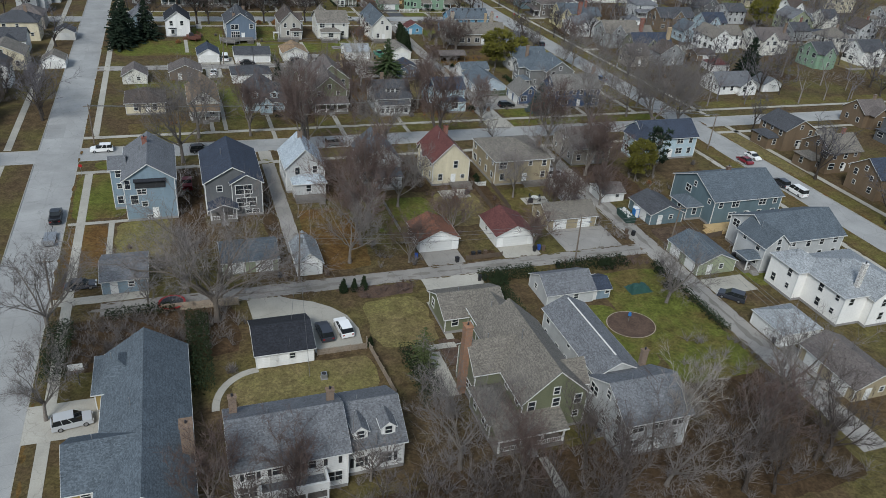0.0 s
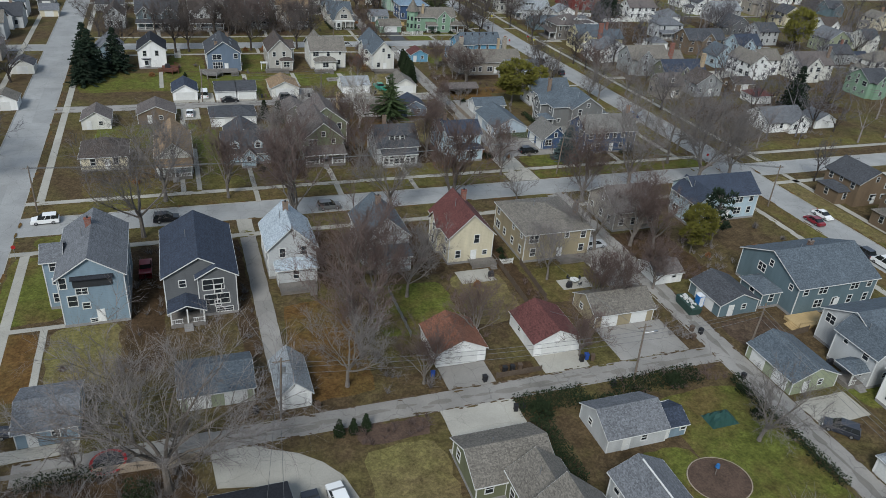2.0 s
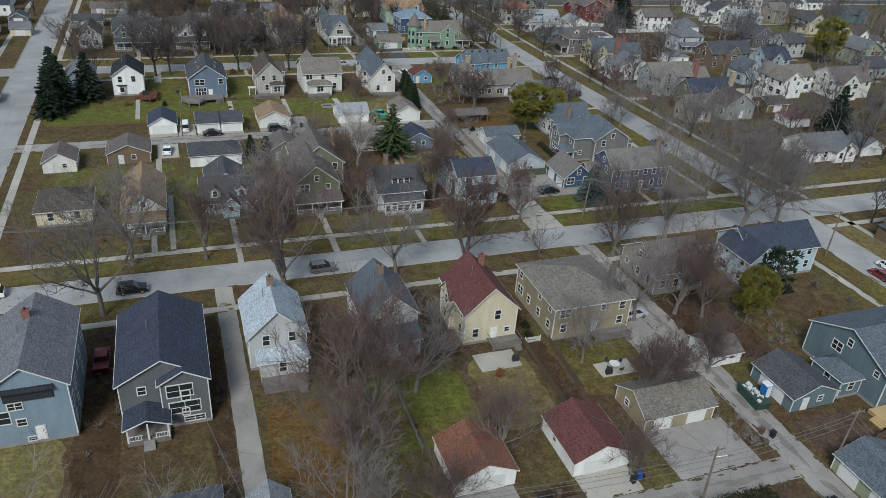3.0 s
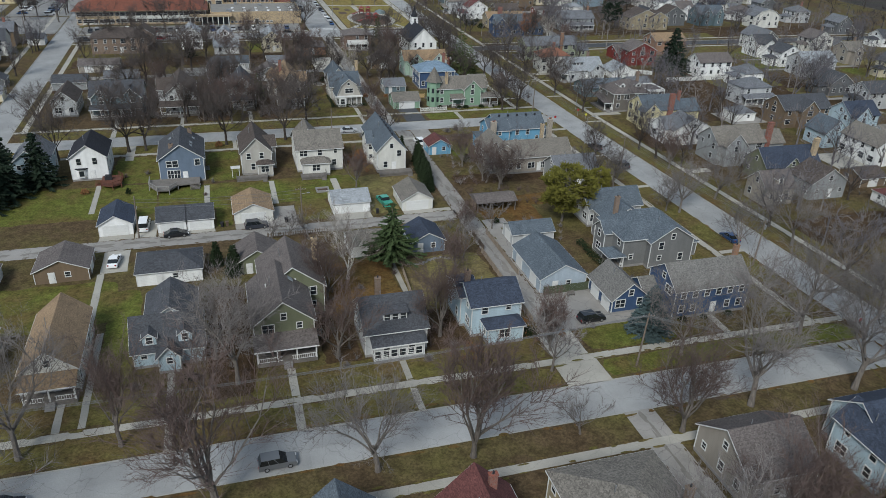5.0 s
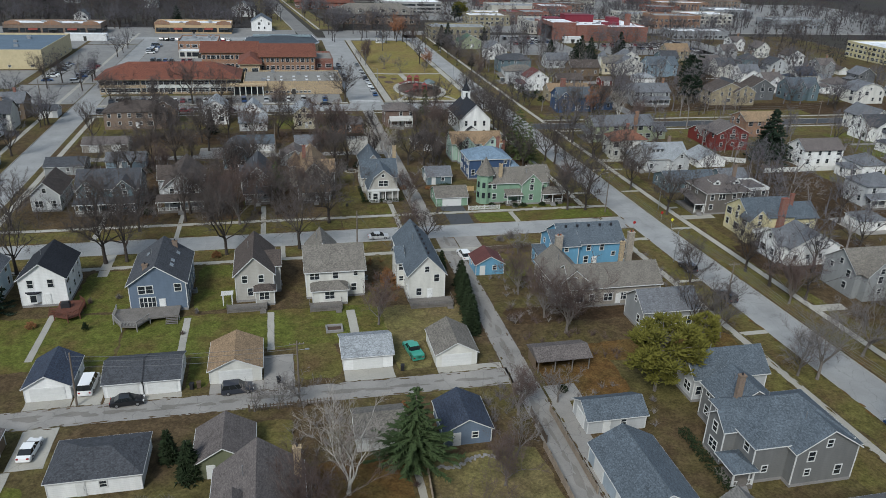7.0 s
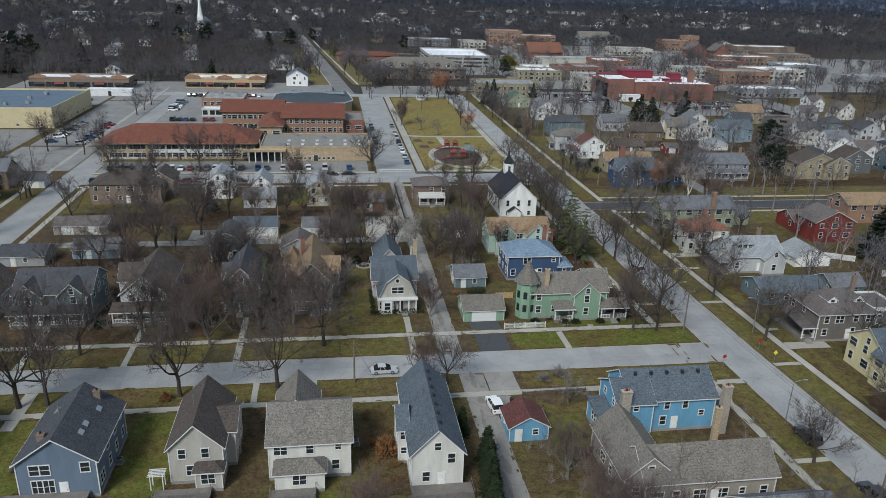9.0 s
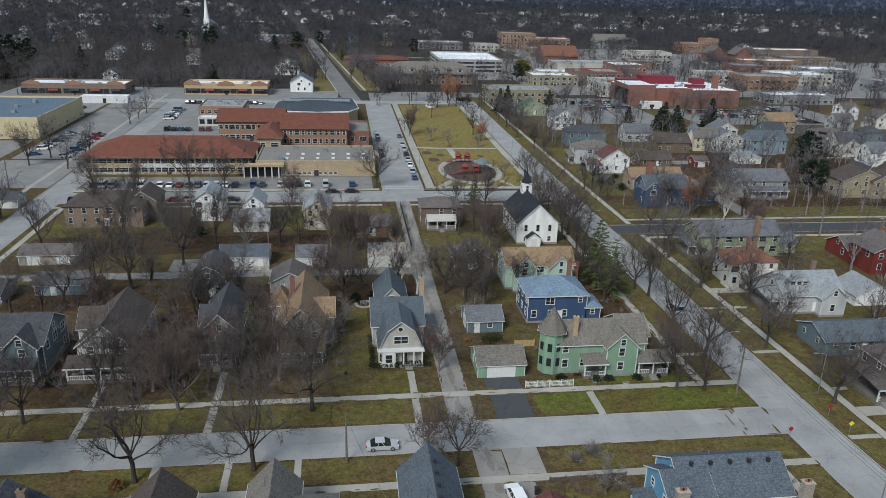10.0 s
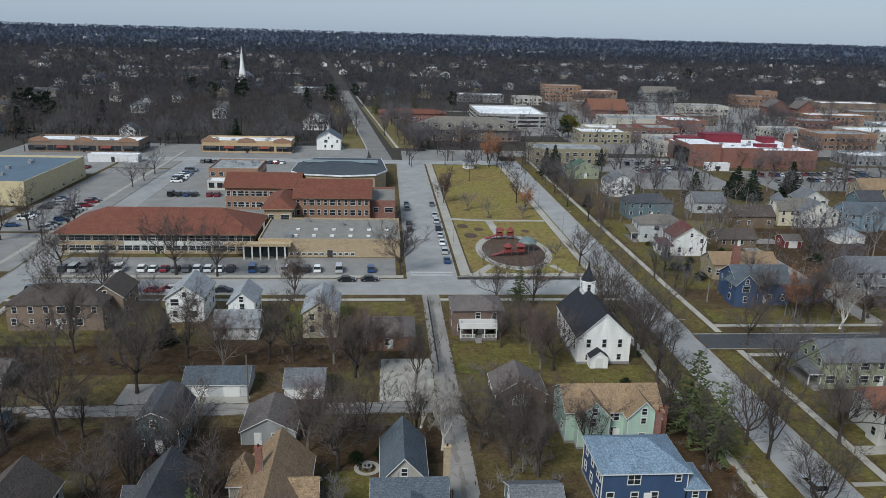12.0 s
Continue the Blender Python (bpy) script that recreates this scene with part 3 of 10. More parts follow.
def house(x0, x1, y0, y1, st=2, roof="gy", rise=3.0, wall="white", top="grey", label="", porch=None, back=None, chim=(), dorm=0, wings=(), front="S", near=False, mat=None, name="house", door="white", gable=None, group="", sides="SEW", dorm_w=1.9, far=None, gdoors=(), swin=None):
    """A dwelling over a rectangle of the plan; wings are further volumes (x0, x1, y0, y1, storeys, roof, rise)."""
    cx, cy = (x0 + x1) / 2, (y0 + y1) / 2
    wm = mat or siding(wall, WALLS[wall])
    rm = shingles(top, ROOFS[top])
    if not label:
        size = {1: "single-storey", 1.5: "storey-and-a-half", 2: "two-storey", 2.5: "tall two-storey", 3: "three-storey"}[st]
        label = f"{size} {wall} clapboard house with {top} shingle roof"
    e = thing(name, cx, cy, BASE if y0 < 612 else -0.02, label, "house", group)
    if far is None:
        far = x0 > 146 or x0 < -40 or y0 > 386
    if far:
        GATHER.append(Shape())
    vols = [(x0, x1, y0, y1, st, roof, rise), *wings]
    FOOT.extend(v[:4] for v in vols)
    for i, (a, b, c, d, n, rf, rs) in enumerate(vols):
        a, b, c, d = a - cx, b - cx, c - cy, d - cy
        z = 0.45 + n * 2.72
        tag = "" if i == 0 else "wing_"
        w = part(tag + "wall", wall_shape(a, b, c, d, 0, z, rf, rs), wm, e)
        if not far:
            part(tag + "foundation", Shape().box(a - 0.05, b + 0.05, c - 0.05, d + 0.05, 0, 0.45), STONE, w)
        s, t = roof_shape(a, b, c, d, z, rf, rs)
        if not far:
            r = part(tag + "roof", s, rm, e)
        if far:
            if rf in ("gx", "gy", "gam"):
                s.s[0] = s.s[1] = 1
            r = part(tag + "roof", s, [rm, TRIM], e)
        else:
            for u, v in ((a, c), (b, c), (a, d), (b, d)):
                t.box(u - 0.07, u + 0.07, v - 0.07, v + 0.07, 0.45, z - 0.35)
            part(tag + "trim", t, TRIM, r)
        if rf != "flat" and min(b - a, d - c) > 5 and not far:
            v = Shape()
            v.rod((a + (b - a) * 0.35, (c + d) / 2 + 0.5, z), (a + (b - a) * 0.35, (c + d) / 2 + 0.5, z + rs + 0.35), 0.06, None, 6)
            part("vent_pipe", v, METAL, r)
        others = [v for j, v in enumerate(vols) if j != i]
        for side in sides:
            lo, hi = (a, b) if side in "SN" else (c, d)
            plane = {"S": c, "N": d, "W": a, "E": b}[side]
            skip = []
            for o in others:
                oa, ob_, oc, od, on = o[0] - cx, o[1] - cx, o[2] - cy, o[3] - cy, o[4]
                p, q = (oc, od) if side in "SN" else (oa, ob_)
                if p - 0.2 <= plane <= q + 0.2:
                    skip.append(((oa, ob_) if side in "SN" else (oc, od)) + (0.45 + on * 2.72 + 0.3,))
            if swin and i == 0 and side == "S":
                for u, zz, ww, hh in swin:
                    put_window(w, side, u - cx, plane, zz, ww, hh, near)
                continue
            for lev in range(int(n)):
                window_row(w, side, lo, hi, plane, 0.45 + 0.85 + lev * 2.72, near, skip=skip)
            peak = (rf == "gy" and side in "SN") or (rf == "gx" and side in "EW") or (rf == "gam" and side in "SN")
            if peak and rs > 2.2:
                put_window(w, side, (lo + hi) / 2, plane, z + 0.25 if n < 2 or rs > 3.4 else z + 0.1, 0.8, 1.1, near)
        if i == 0:
            dm = plain("door_" + door, {"red": (0.25, 0.04, 0.03), "white": (0.7, 0.7, 0.68), "dark": (0.05, 0.045, 0.04), "blue": (0.08, 0.2, 0.35)}[door], 0.4)
            (x0 < 180 and -45 < x0 and y0 < 640) and put_door(e, front, (lo + hi) / 2 if front in "EW" else 0.6, {"S": c, "N": d, "E": b, "W": a}[front], 0.45, dm)
            for q in chim:
                add_chimney(e, q[0] - cx, q[1] - cy, 0 if len(q) > 4 else z - 0.3, q[2], brickwork(q[3] if len(q) > 3 else "red", BRICKS[q[3] if len(q) > 3 else "red"]), *(q[5:] if len(q) > 5 else ()))
            for k in range(dorm):
                u = a + (b - a) * (k + 0.5) / dorm
                add_dormer(e, u, c + 0.5, z - 0.1 + 0.5 * rs / ((d - c) / 2), dorm_w, rm, wm, near)
    if far:
        o = part("glazing", GATHER.pop(), [TRIM, GLASS], e)
        o["kind"] = "stuff"
    for side, u, p, w, zz in gdoors:
        put_garage_door(e, side, u - (cx if side in "SN" else cy), p - (cy if side in "SN" else cx), zz, w)
    if porch:
        add_porch(e, porch[0] - cx, porch[1] - cx, porch[2] - cy, porch[3] - cy, 0, rm, near, roof=porch[4] if len(porch) > 4 else "shed")
    if back:
        a, b, c, d = back[0] - cx, back[1] - cx, back[2] - cy, back[3] - cy
        k = part("deck", Shape().box(a, b, c, d, 0.5, 0.68).box(a + 0.1, b - 0.1, c + 0.12, c + 0.16, 0.05, 0.5), DECKWOOD, e)
        r = Shape()
        for q in ((a, b, c, c + 0.06), (a, a + 0.06, c, d), (b - 0.06, b, c, d)):
            r.box(*q, 1.5, 1.58).box(*q, 0.8, 0.85)
        m = int((b - a) / 0.3)
        for j in range(m + 1):
            u = a + (b - a - 0.05) * j / m
            r.box(u, u + 0.05, c, c + 0.05, 0.6, 1.5)
        part("railing", r, DECKWOOD, k)
        for u in (a + 0.1, b - 0.1):
            part("deck_post", Shape().box(u - 0.07, u + 0.07, c + 0.05, c + 0.19, 0, 0.5), DECKWOOD, k)
        st_ = Shape()
        for j in range(3):
            st_.box(b - 1.3, b - 0.2, c - 0.28 * (3 - j), c - 0.28 * (2 - j), 0, 0.17 * (j + 1))
        part("steps", st_, DECKWOOD, k)
    return e


def angled_deck(e, cx, cy, outline, z, wood, rail, steps=None, closed=()):
    """A raised timber deck with cut corners: boards, posts, rails and balusters along its open edges."""
    pts = [(x - cx, y - cy) for x, y in outline]
    k = part("deck", Shape().prism(pts, "z", z - 0.22, z), wood, e)
    for i, (x, y) in enumerate(pts):
        part("deck_post", Shape().box(x - 0.08, x + 0.08, y - 0.08, y + 0.08, -0.02, z + (1.0 if i not in closed else -0.2)), rail, k)
    r = Shape()
    for i, (p, q) in enumerate(zip(pts, pts[1:] + pts[:1])):
        if i in closed:
            continue
        r.rod((*p, z + 0.96), (*q, z + 0.96), 0.06, None, 4)
        r.rod((*p, z + 0.15), (*q, z + 0.15), 0.04, None, 4)
        n = max(2, int(math.dist(p, q) / 0.22))
        for j in range(1, n):
            u, v = p[0] + (q[0] - p[0]) * j / n, p[1] + (q[1] - p[1]) * j / n
            r.box(u - 0.025, u + 0.025, v - 0.025, v + 0.025, z + 0.15, z + 0.94)
    part("railing", r, rail, k)
    if steps:
        x0, x1, y = steps[0] - cx, steps[1] - cx, steps[2] - cy
        n = max(3, int(z / 0.18))
        s = Shape()
        for j in range(n):
            s.box(x0, x1, y - 0.3 * (j + 1), y - 0.3 * j, z - (j + 1) * z / (n + 1) - 0.06, z - (j + 1) * z / (n + 1))
        s.prism([(y, z), (y, z - 0.25), (y - 0.3 * n - 0.1, 0), (y - 0.3 * n, 0.2)], "x", x0 - 0.06, x0).prism([(y, z), (y, z - 0.25), (y - 0.3 * n - 0.1, 0), (y - 0.3 * n, 0.2)], "x", x1, x1 + 0.06)
        part("steps", s, wood, k)
    return k


def garage(x0, x1, y0, y1, roof="gx", rise=1.6, wall="white", top="grey", doors="S", count=2, label="", h=2.6, wide=0.0, name="garage"):
    cx, cy = (x0 + x1) / 2, (y0 + y1) / 2
    e = thing(name, cx, cy, BASE, label or f"{wall} detached garage with {top} shingle roof by the alley", "garage")
    FOOT.append((x0, x1, y0, y1))
    a, b, c, d = x0 - cx, x1 - cx, y0 - cy, y1 - cy
    w = part("wall", wall_shape(a, b, c, d, 0, h, roof, rise), siding(wall, WALLS[wall]), e)
    s, t = roof_shape(a, b, c, d, h, roof, rise, 0.3, 0.13)
    r = part("roof", s, shingles(top, ROOFS[top]), e)
    for u, v in ((a, c), (b, c), (a, d), (b, d)):
        t.box(u - 0.06, u + 0.06, v - 0.06, v + 0.06, 0.1, h - 0.25)
    part("trim", t, TRIM, r)
    lo, hi = (a, b) if doors in "SN" else (c, d)
    plane = {"S": c, "N": d, "W": a, "E": b}[doors]
    dw = wide or min(2.7, (hi - lo - 0.8) / count - 0.3)
    for k in range(count):
        put_garage_door(e, doors, lo + (hi - lo) * (k + 0.5) / count, plane, 0, dw)
    for side in "SEW":
        if side != doors:
            u = (a + b) / 2 if side in "SN" else (c + d) / 2
            put_window(w, side, u + 1, {"S": c, "N": d, "W": a, "E": b}[side], 1.1, 0.8, 0.9, False)
            if side == "S":
                put_door(e, side, u - 1.6, c, 0, TRIM)
    return e


def hall(x0, x1, y0, y1, h, mat, roofmat, label, name="building", storeys=1, roof="flat", rise=0.6, step=3.5, win=(1.6, 1.5), band=None, units=0, category="building", sides="SEW", over=0.8):
    """A large plain building with window rows and a flat or hipped roof."""
    cx, cy = (x0 + x1) / 2, (y0 + y1) / 2
    e = thing(name, cx, cy, BASE if y0 < 612 else -0.02, label, category)
    FOOT.append((x0, x1, y0, y1))
    a, b, c, d = x0 - cx, x1 - cx, y0 - cy, y1 - cy
    w = part("wall", wall_shape(a, b, c, d, 0, h, roof, rise), mat, e)
    s, t = roof_shape(a, b, c, d, h, roof, rise, over) if roof != "flat" else roof_shape(a, b, c, d, h, roof, rise)
    r = part("roof", s, roofmat, e)
    GATHER.append(Shape())
    part("parapet" if roof == "flat" else "trim", t, band or mat, r)
    for side in sides:
        lo, hi = (a, b) if side in "SN" else (c, d)
        for lev in range(storeys):
            window_row(w, side, lo, hi, {"S": c, "N": d, "W": a, "E": b}[side], 1.0 + lev * (h - 0.4) / storeys, False, step, *win)
    gathered = GATHER[-1]
    q = part("glazing", gathered, [TRIM if win[1] < 1.8 else DARKMETAL, GLASS], e)
    q["kind"] = "stuff"
    put_door(e, "S", 0, c, 0, plain("door_dark", (0.05, 0.045, 0.04), 0.4), 1.6, 2.2)
    GATHER.pop()
    rng = random.Random(int(x0 * 7 + y0))
    kit = Shape()
    for k in range(units):
        u, v = rng.uniform(a + 2, b - 3), rng.uniform(c + 2, d - 3)
        kit.box(u, u + rng.uniform(1, 2.2), v, v + rng.uniform(1, 2), h, h + 1.1).box(u + 0.2, u + 0.8, v + 0.2, v + 0.8, h + 1.1, h + 1.3)
    if units:
        part("roof_plant", kit, METAL, r)["kind"] = "stuff"
    return e


def ring_shape(cx, cy, r0, r1, z0, z1, n=40, sy=1.0):
    s = Shape()
    for k in range(n):
        a, b = 2 * math.pi * k / n, 2 * math.pi * (k + 1) / n
        p = [(cx + r * math.cos(t), cy + sy * r * math.sin(t)) for r, t in ((r0, a), (r1, a), (r1, b), (r0, b))] if r0 else [(cx, cy), (cx + r1 * math.cos(a), cy + sy * r1 * math.sin(a)), (cx + r1 * math.cos(b), cy + sy * r1 * math.sin(b))]
        s.face([(u, v, z1) for u, v in p])
        s.face([(p[-2][0], p[-2][1], z0), (p[-2][0], p[-2][1], z1), (p[-1][0], p[-1][1], z1), (p[-1][0], p[-1][1], z0)])
    return s

# ---- plants ----
def raw_mesh(name, v, f, mat):
    me = bpy.data.meshes.new(name)
    me.from_pydata(v, [], f)
    me.materials.append(mat)
    return me


def cone(v, f, p, q, r, n=3):
    """A tapered twig from p to a point at q."""
    d = (q - p).normalized()
    u = d.orthogonal().normalized() * r
    w = d.cross(u)
    i = len(v)
    for k in range(n):
        a = 2 * math.pi * k / n
        v.append(tuple(p + u * math.cos(a) + w * math.sin(a)))
    v.append(tuple(q))
    for k in range(n):
        f.append((i + k, i + (k + 1) % n, i + n))


def sprig(v, f, rng, p, q, r):
    """A fine twig of the uncountable crowns, one narrow face."""
    d = (q - p).normalized()
    u = d.cross(Vector((rng.gauss(0, 1), rng.gauss(0, 1), rng.gauss(0, 1)))).normalized() * r
    i = len(v)
    v += [tuple(p - u), tuple(p + u), tuple(q)]
    f.append((i, i + 1, i + 2))


def limb(v, f, pts, radii, n=4):
    """A tapered tube along some points."""
    rings = []
    for k, p in enumerate(pts):
        d = (pts[min(k + 1, len(pts) - 1)] - pts[max(k - 1, 0)]).normalized()
        u = d.orthogonal().normalized()
        w = d.cross(u)
        i = len(v)
        for j in range(n):
            a = 2 * math.pi * j / n
            v.append(tuple(p + (u * math.cos(a) + w * math.sin(a)) * radii[k]))
        rings.append(i)
    for a, b in zip(rings, rings[1:]):
        for j in range(n):
            f.append((a + j, a + (j + 1) % n, b + (j + 1) % n, b + j))


def bend(rng, p, d, length, steps, wander, lift):
    pts, d = [p], d.normalized()
    for _ in range(steps):
        d = (d + Vector((rng.gauss(0, wander), rng.gauss(0, wander), rng.gauss(0, wander) + lift))).normalized()
        p = p + d * (length / steps)
        pts.append(p)
    return pts


def side_way(rng, d, spread):
    u = d.orthogonal().normalized()
    w = d.cross(u)
    a = rng.uniform(0, 2 * math.pi)
    return (d * math.cos(spread) + (u * math.cos(a) + w * math.sin(a)) * math.sin(spread)).normalized()


def bare_tree_meshes(seed, height=14.0, spread=0.75, limbs=7, twigs=7, upright=0.16, twig_r=0.022, subs=6, fork=0.24, fine=True):
    """Trunk with sinuous limbs, and a crown of fine bare twigs."""
    rng = random.Random(seed)
    tv, tf, cv, cf = [], [], [], []
    r0 = height * 0.021
    base = bend(rng, Vector((0, 0, -0.1)), Vector((rng.gauss(0, 0.06), rng.gauss(0, 0.06), 1)), height * fork + 0.1, 3, 0.05, 0.05)
    limb(tv, tf, base, [r0 * 1.4, r0, r0 * 0.94, r0 * 0.86], 7)
    for k in range(limbs):
        a = 2 * math.pi * (k + rng.uniform(-0.35, 0.35)) / limbs
        tilt = spread * rng.uniform(0.4, 1.15) if k else 0.12
        d = Vector((math.cos(a) * math.sin(tilt), math.sin(a) * math.sin(tilt), math.cos(tilt)))
        length = height * rng.uniform(0.52, 0.78)
        start = base[-1] - Vector((0, 0, rng.uniform(0, height * 0.08)))
        l1 = bend(rng, start, d, length, 7, 0.16, upright * 0.45)
        r1 = r0 * rng.uniform(0.42, 0.66)
        limb(tv, tf, l1 if fine else l1[::2] + l1[-1:], [r1 * (1 - 0.12 * j) for j in range(8)] if fine else [r1, r1 * 0.76, r1 * 0.52, r1 * 0.28, r1 * 0.16], 5 if fine else 3)
        for j in range(subs):
            i = min(7, 2 + int(j * 5 / subs + rng.random()))
            d2 = side_way(rng, (l1[i] - l1[i - 1]).normalized(), rng.uniform(0.4, 0.9))
            l2 = bend(rng, l1[i], d2, length * rng.uniform(0.28, 0.56), 4, 0.2, upright)
            r2 = r1 * 0.45 * (1 - 0.08 * i)
            limb(tv, tf, l2 if fine else l2[::2], [r2, r2 * 0.8, r2 * 0.6, r2 * 0.45, r2 * 0.25] if fine else [r2, r2 * 0.6, r2 * 0.25], 3)
            for m in range(subs):
                q = min(4, 1 + int(m * 4 / subs + rng.random()))
                d3 = side_way(rng, (l2[q] - l2[q - 1]).normalized(), rng.uniform(0.35, 0.95)) + Vector((0, 0, upright * 0.8))
                d3.normalize()
                ln = length * rng.uniform(0.16, 0.32)
                cone(cv, cf, l2[q], l2[q] + d3 * ln, twig_r * (1.5 if fine else 1.1))
                for _ in range(twigs):
                    s = l2[q] + d3 * ln * rng.uniform(0.15, 0.85)
                    d4 = side_way(rng, d3, rng.uniform(0.35, 1.0)) + Vector((0, 0, upright))
                    tip = s + d4.normalized() * ln * rng.uniform(0.4, 0.85)
                    sprig(cv, cf, rng, s, tip, twig_r * (0.8 if fine else 1.0))
                    for _ in range(2 if fine else 1):
                        o = s.lerp(tip, rng.uniform(0.1, 0.6))
                        d5 = side_way(rng, d4.normalized(), rng.uniform(0.3, 0.9)) + Vector((0, 0, upright))
                        sprig(cv, cf, rng, o, o + d5.normalized() * ln * rng.uniform(0.3, 0.6), twig_r * 0.55)
    return tv, tf, cv, cf


TREES = {}


def tree_kind(key, seed, twig=TWIG, trunk=BARK, **k):
    tv, tf, cv, cf = bare_tree_meshes(seed, **k)
    TREES[key] = (raw_mesh("trunk", tv, tf, trunk), raw_mesh("crown", cv, cf, twig), k.get("height", 14.0))


for k in range(3):
    tree_kind(("oak", k), 10 + k, height=14.0, limbs=7, twigs=7, spread=0.8 + 0.1 * (k % 3), twig_r=0.025, fork=0.28, upright=0.13)
    tree_kind(("darkoak", k), 13 + k, height=14.0, limbs=7, twigs=7, spread=0.78 + 0.1 * (k % 3), twig_r=0.027, fork=0.28, upright=0.13, trunk=DARKBARK, twig=DARKTWIG)
tree_kind(("bigoak", 0), 17, height=18.0, limbs=9, twigs=7, spread=1.1, twig_r=0.024, subs=7, upright=0.12, trunk=bark("brown_bark", (0.13, 0.11, 0.092)))
for k in range(3):
    tree_kind(("maple", k), 30 + k, height=12.0, limbs=8, twigs=9, spread=0.55, twig=REDTWIG, upright=0.22, twig_r=0.02, fork=0.2)
for k in range(2):
    tree_kind(("upright", k), 40 + k, height=11.0, limbs=9, twigs=6, spread=0.34, upright=0.3, twig_r=0.027, twig=REDTWIG, fork=0.18)
for k in range(2):
    tree_kind(("birch", k), 50 + k, height=10.0, limbs=5, twigs=6, spread=0.4, twig=PALETWIG, trunk=bark("white_bark", (0.5, 0.48, 0.44)), upright=0.25)
for k in range(2):
    tree_kind(("small", k), 60 + k, height=6.0, limbs=6, twigs=5, spread=0.75, twig_r=0.025, subs=4)
for k in range(2):
    tree_kind(("rusty", k), 55 + k, height=10.0, limbs=7, twigs=8, spread=0.6, twig=RUSTTWIG, trunk=DARKBARK, upright=0.18, twig_r=0.032)
for k in range(4):
    tree_kind(("near", k), 90 + k, twig=DARKTWIG, trunk=DARKBARK, height=13.0, limbs=6, twigs=5, spread=0.55 + 0.12 * (k % 3), twig_r=0.03, subs=5, upright=0.2)
    tree_kind(("mid", k), 70 + k, twig=DARKTWIG, trunk=DARKBARK, height=13.0, limbs=6, twigs=5, spread=0.62 + 0.14 * (k % 3), twig_r=0.045, subs=4, fine=False)

LABELS = {
    "rusty": "small tree still hung with rusty brown leaves",
    "bigoak": "huge old bare oak with pale grey branches", "darkoak": "large bare tree with dark wide branches",
    "oak": "large bare deciduous tree with wide grey-brown branches", "maple": "bare maple tree with fine reddish twigs", "upright": "slender bare street tree with upright twigs",
    "birch": "white-barked bare birch with thin pale twigs", "small": "small bare ornamental tree in a yard", "mid": "bare winter tree between the houses",
}
TRNG = random.Random(5)


def tree(kind, x, y, height, n=None, z=BASE):
    n = TRNG.randrange(sum(1 for q in TREES if q[0] == kind)) if n is None else n
    tm, cm, h = TREES[(kind, n)]
    x = bow(x, y)
    e = thing("bare_tree", 0, 0, z, LABELS[kind], "tree", turn=0)
    s = height / h
    e.matrix_basis = Matrix.LocRotScale((x, y, z), Euler((0, 0, TRNG.uniform(0, 6.28))), (s * TRNG.uniform(0.92, 1.1), s * TRNG.uniform(0.92, 1.1), s))
    part("trunk", tm, None, e)
    part("crown", cm, None, e)
    return e


def triangles(me):
    me.calc_loop_triangles()
    v = np.empty(len(me.vertices) * 3)
    me.vertices.foreach_get("co", v)
    t = np.empty(len(me.loop_triangles) * 3, dtype=np.int32)
    me.loop_triangles.foreach_get("vertices", t)
    return v.reshape(-1, 3), t.reshape(-1, 3)


def grove(places, label="stand of bare winter trees between the houses", kind="mid"):
    """Many bare trees that nobody would count, joined."""
    V, T, M, base = [], [], [], 0
    kinds = [k for k in TREES if k[0] == kind]
    raw = {k: [triangles(TREES[k][j]) for j in (0, 1)] for k in kinds}
    for x, y, h in places:
        k = TRNG.choice(kinds)
        a, s = TRNG.uniform(0, 6.28), h / TREES[k][2]
        w = s * TRNG.uniform(0.9, 1.2)
        for j in (0, 1):
            v, t = raw[k][j]
            V.append(np.stack([(v[:, 0] * math.cos(a) - v[:, 1] * math.sin(a)) * w + x, (v[:, 0] * math.sin(a) + v[:, 1] * math.cos(a)) * w + y, v[:, 2] * s + BASE], 1))
            T.append(t + base)
            M.append(np.full(len(t), j, dtype=np.int32))
            base += len(v)
    V, T, M = np.concatenate(V), np.concatenate(T), np.concatenate(M)
    me = bpy.data.meshes.new("grove")
    me.vertices.add(len(V))
    me.vertices.foreach_set("co", V.ravel())
    me.loops.add(len(T) * 3)
    me.loops.foreach_set("vertex_index", T.ravel())
    me.polygons.add(len(T))
    me.polygons.foreach_set("loop_start", np.arange(len(T), dtype=np.int32) * 3)
    me.polygons.foreach_set("material_index", M)
    me.materials.append(DARKBARK)
    # further groves take the haze-cooled twig colour, near ones the warm dark one
    me.materials.append(HAZETWIG if kind == "mid" else DARKTWIG)
    me.update(calc_edges=True)
    return tagged(new("grove", me), label, "trees", kind="stuff")


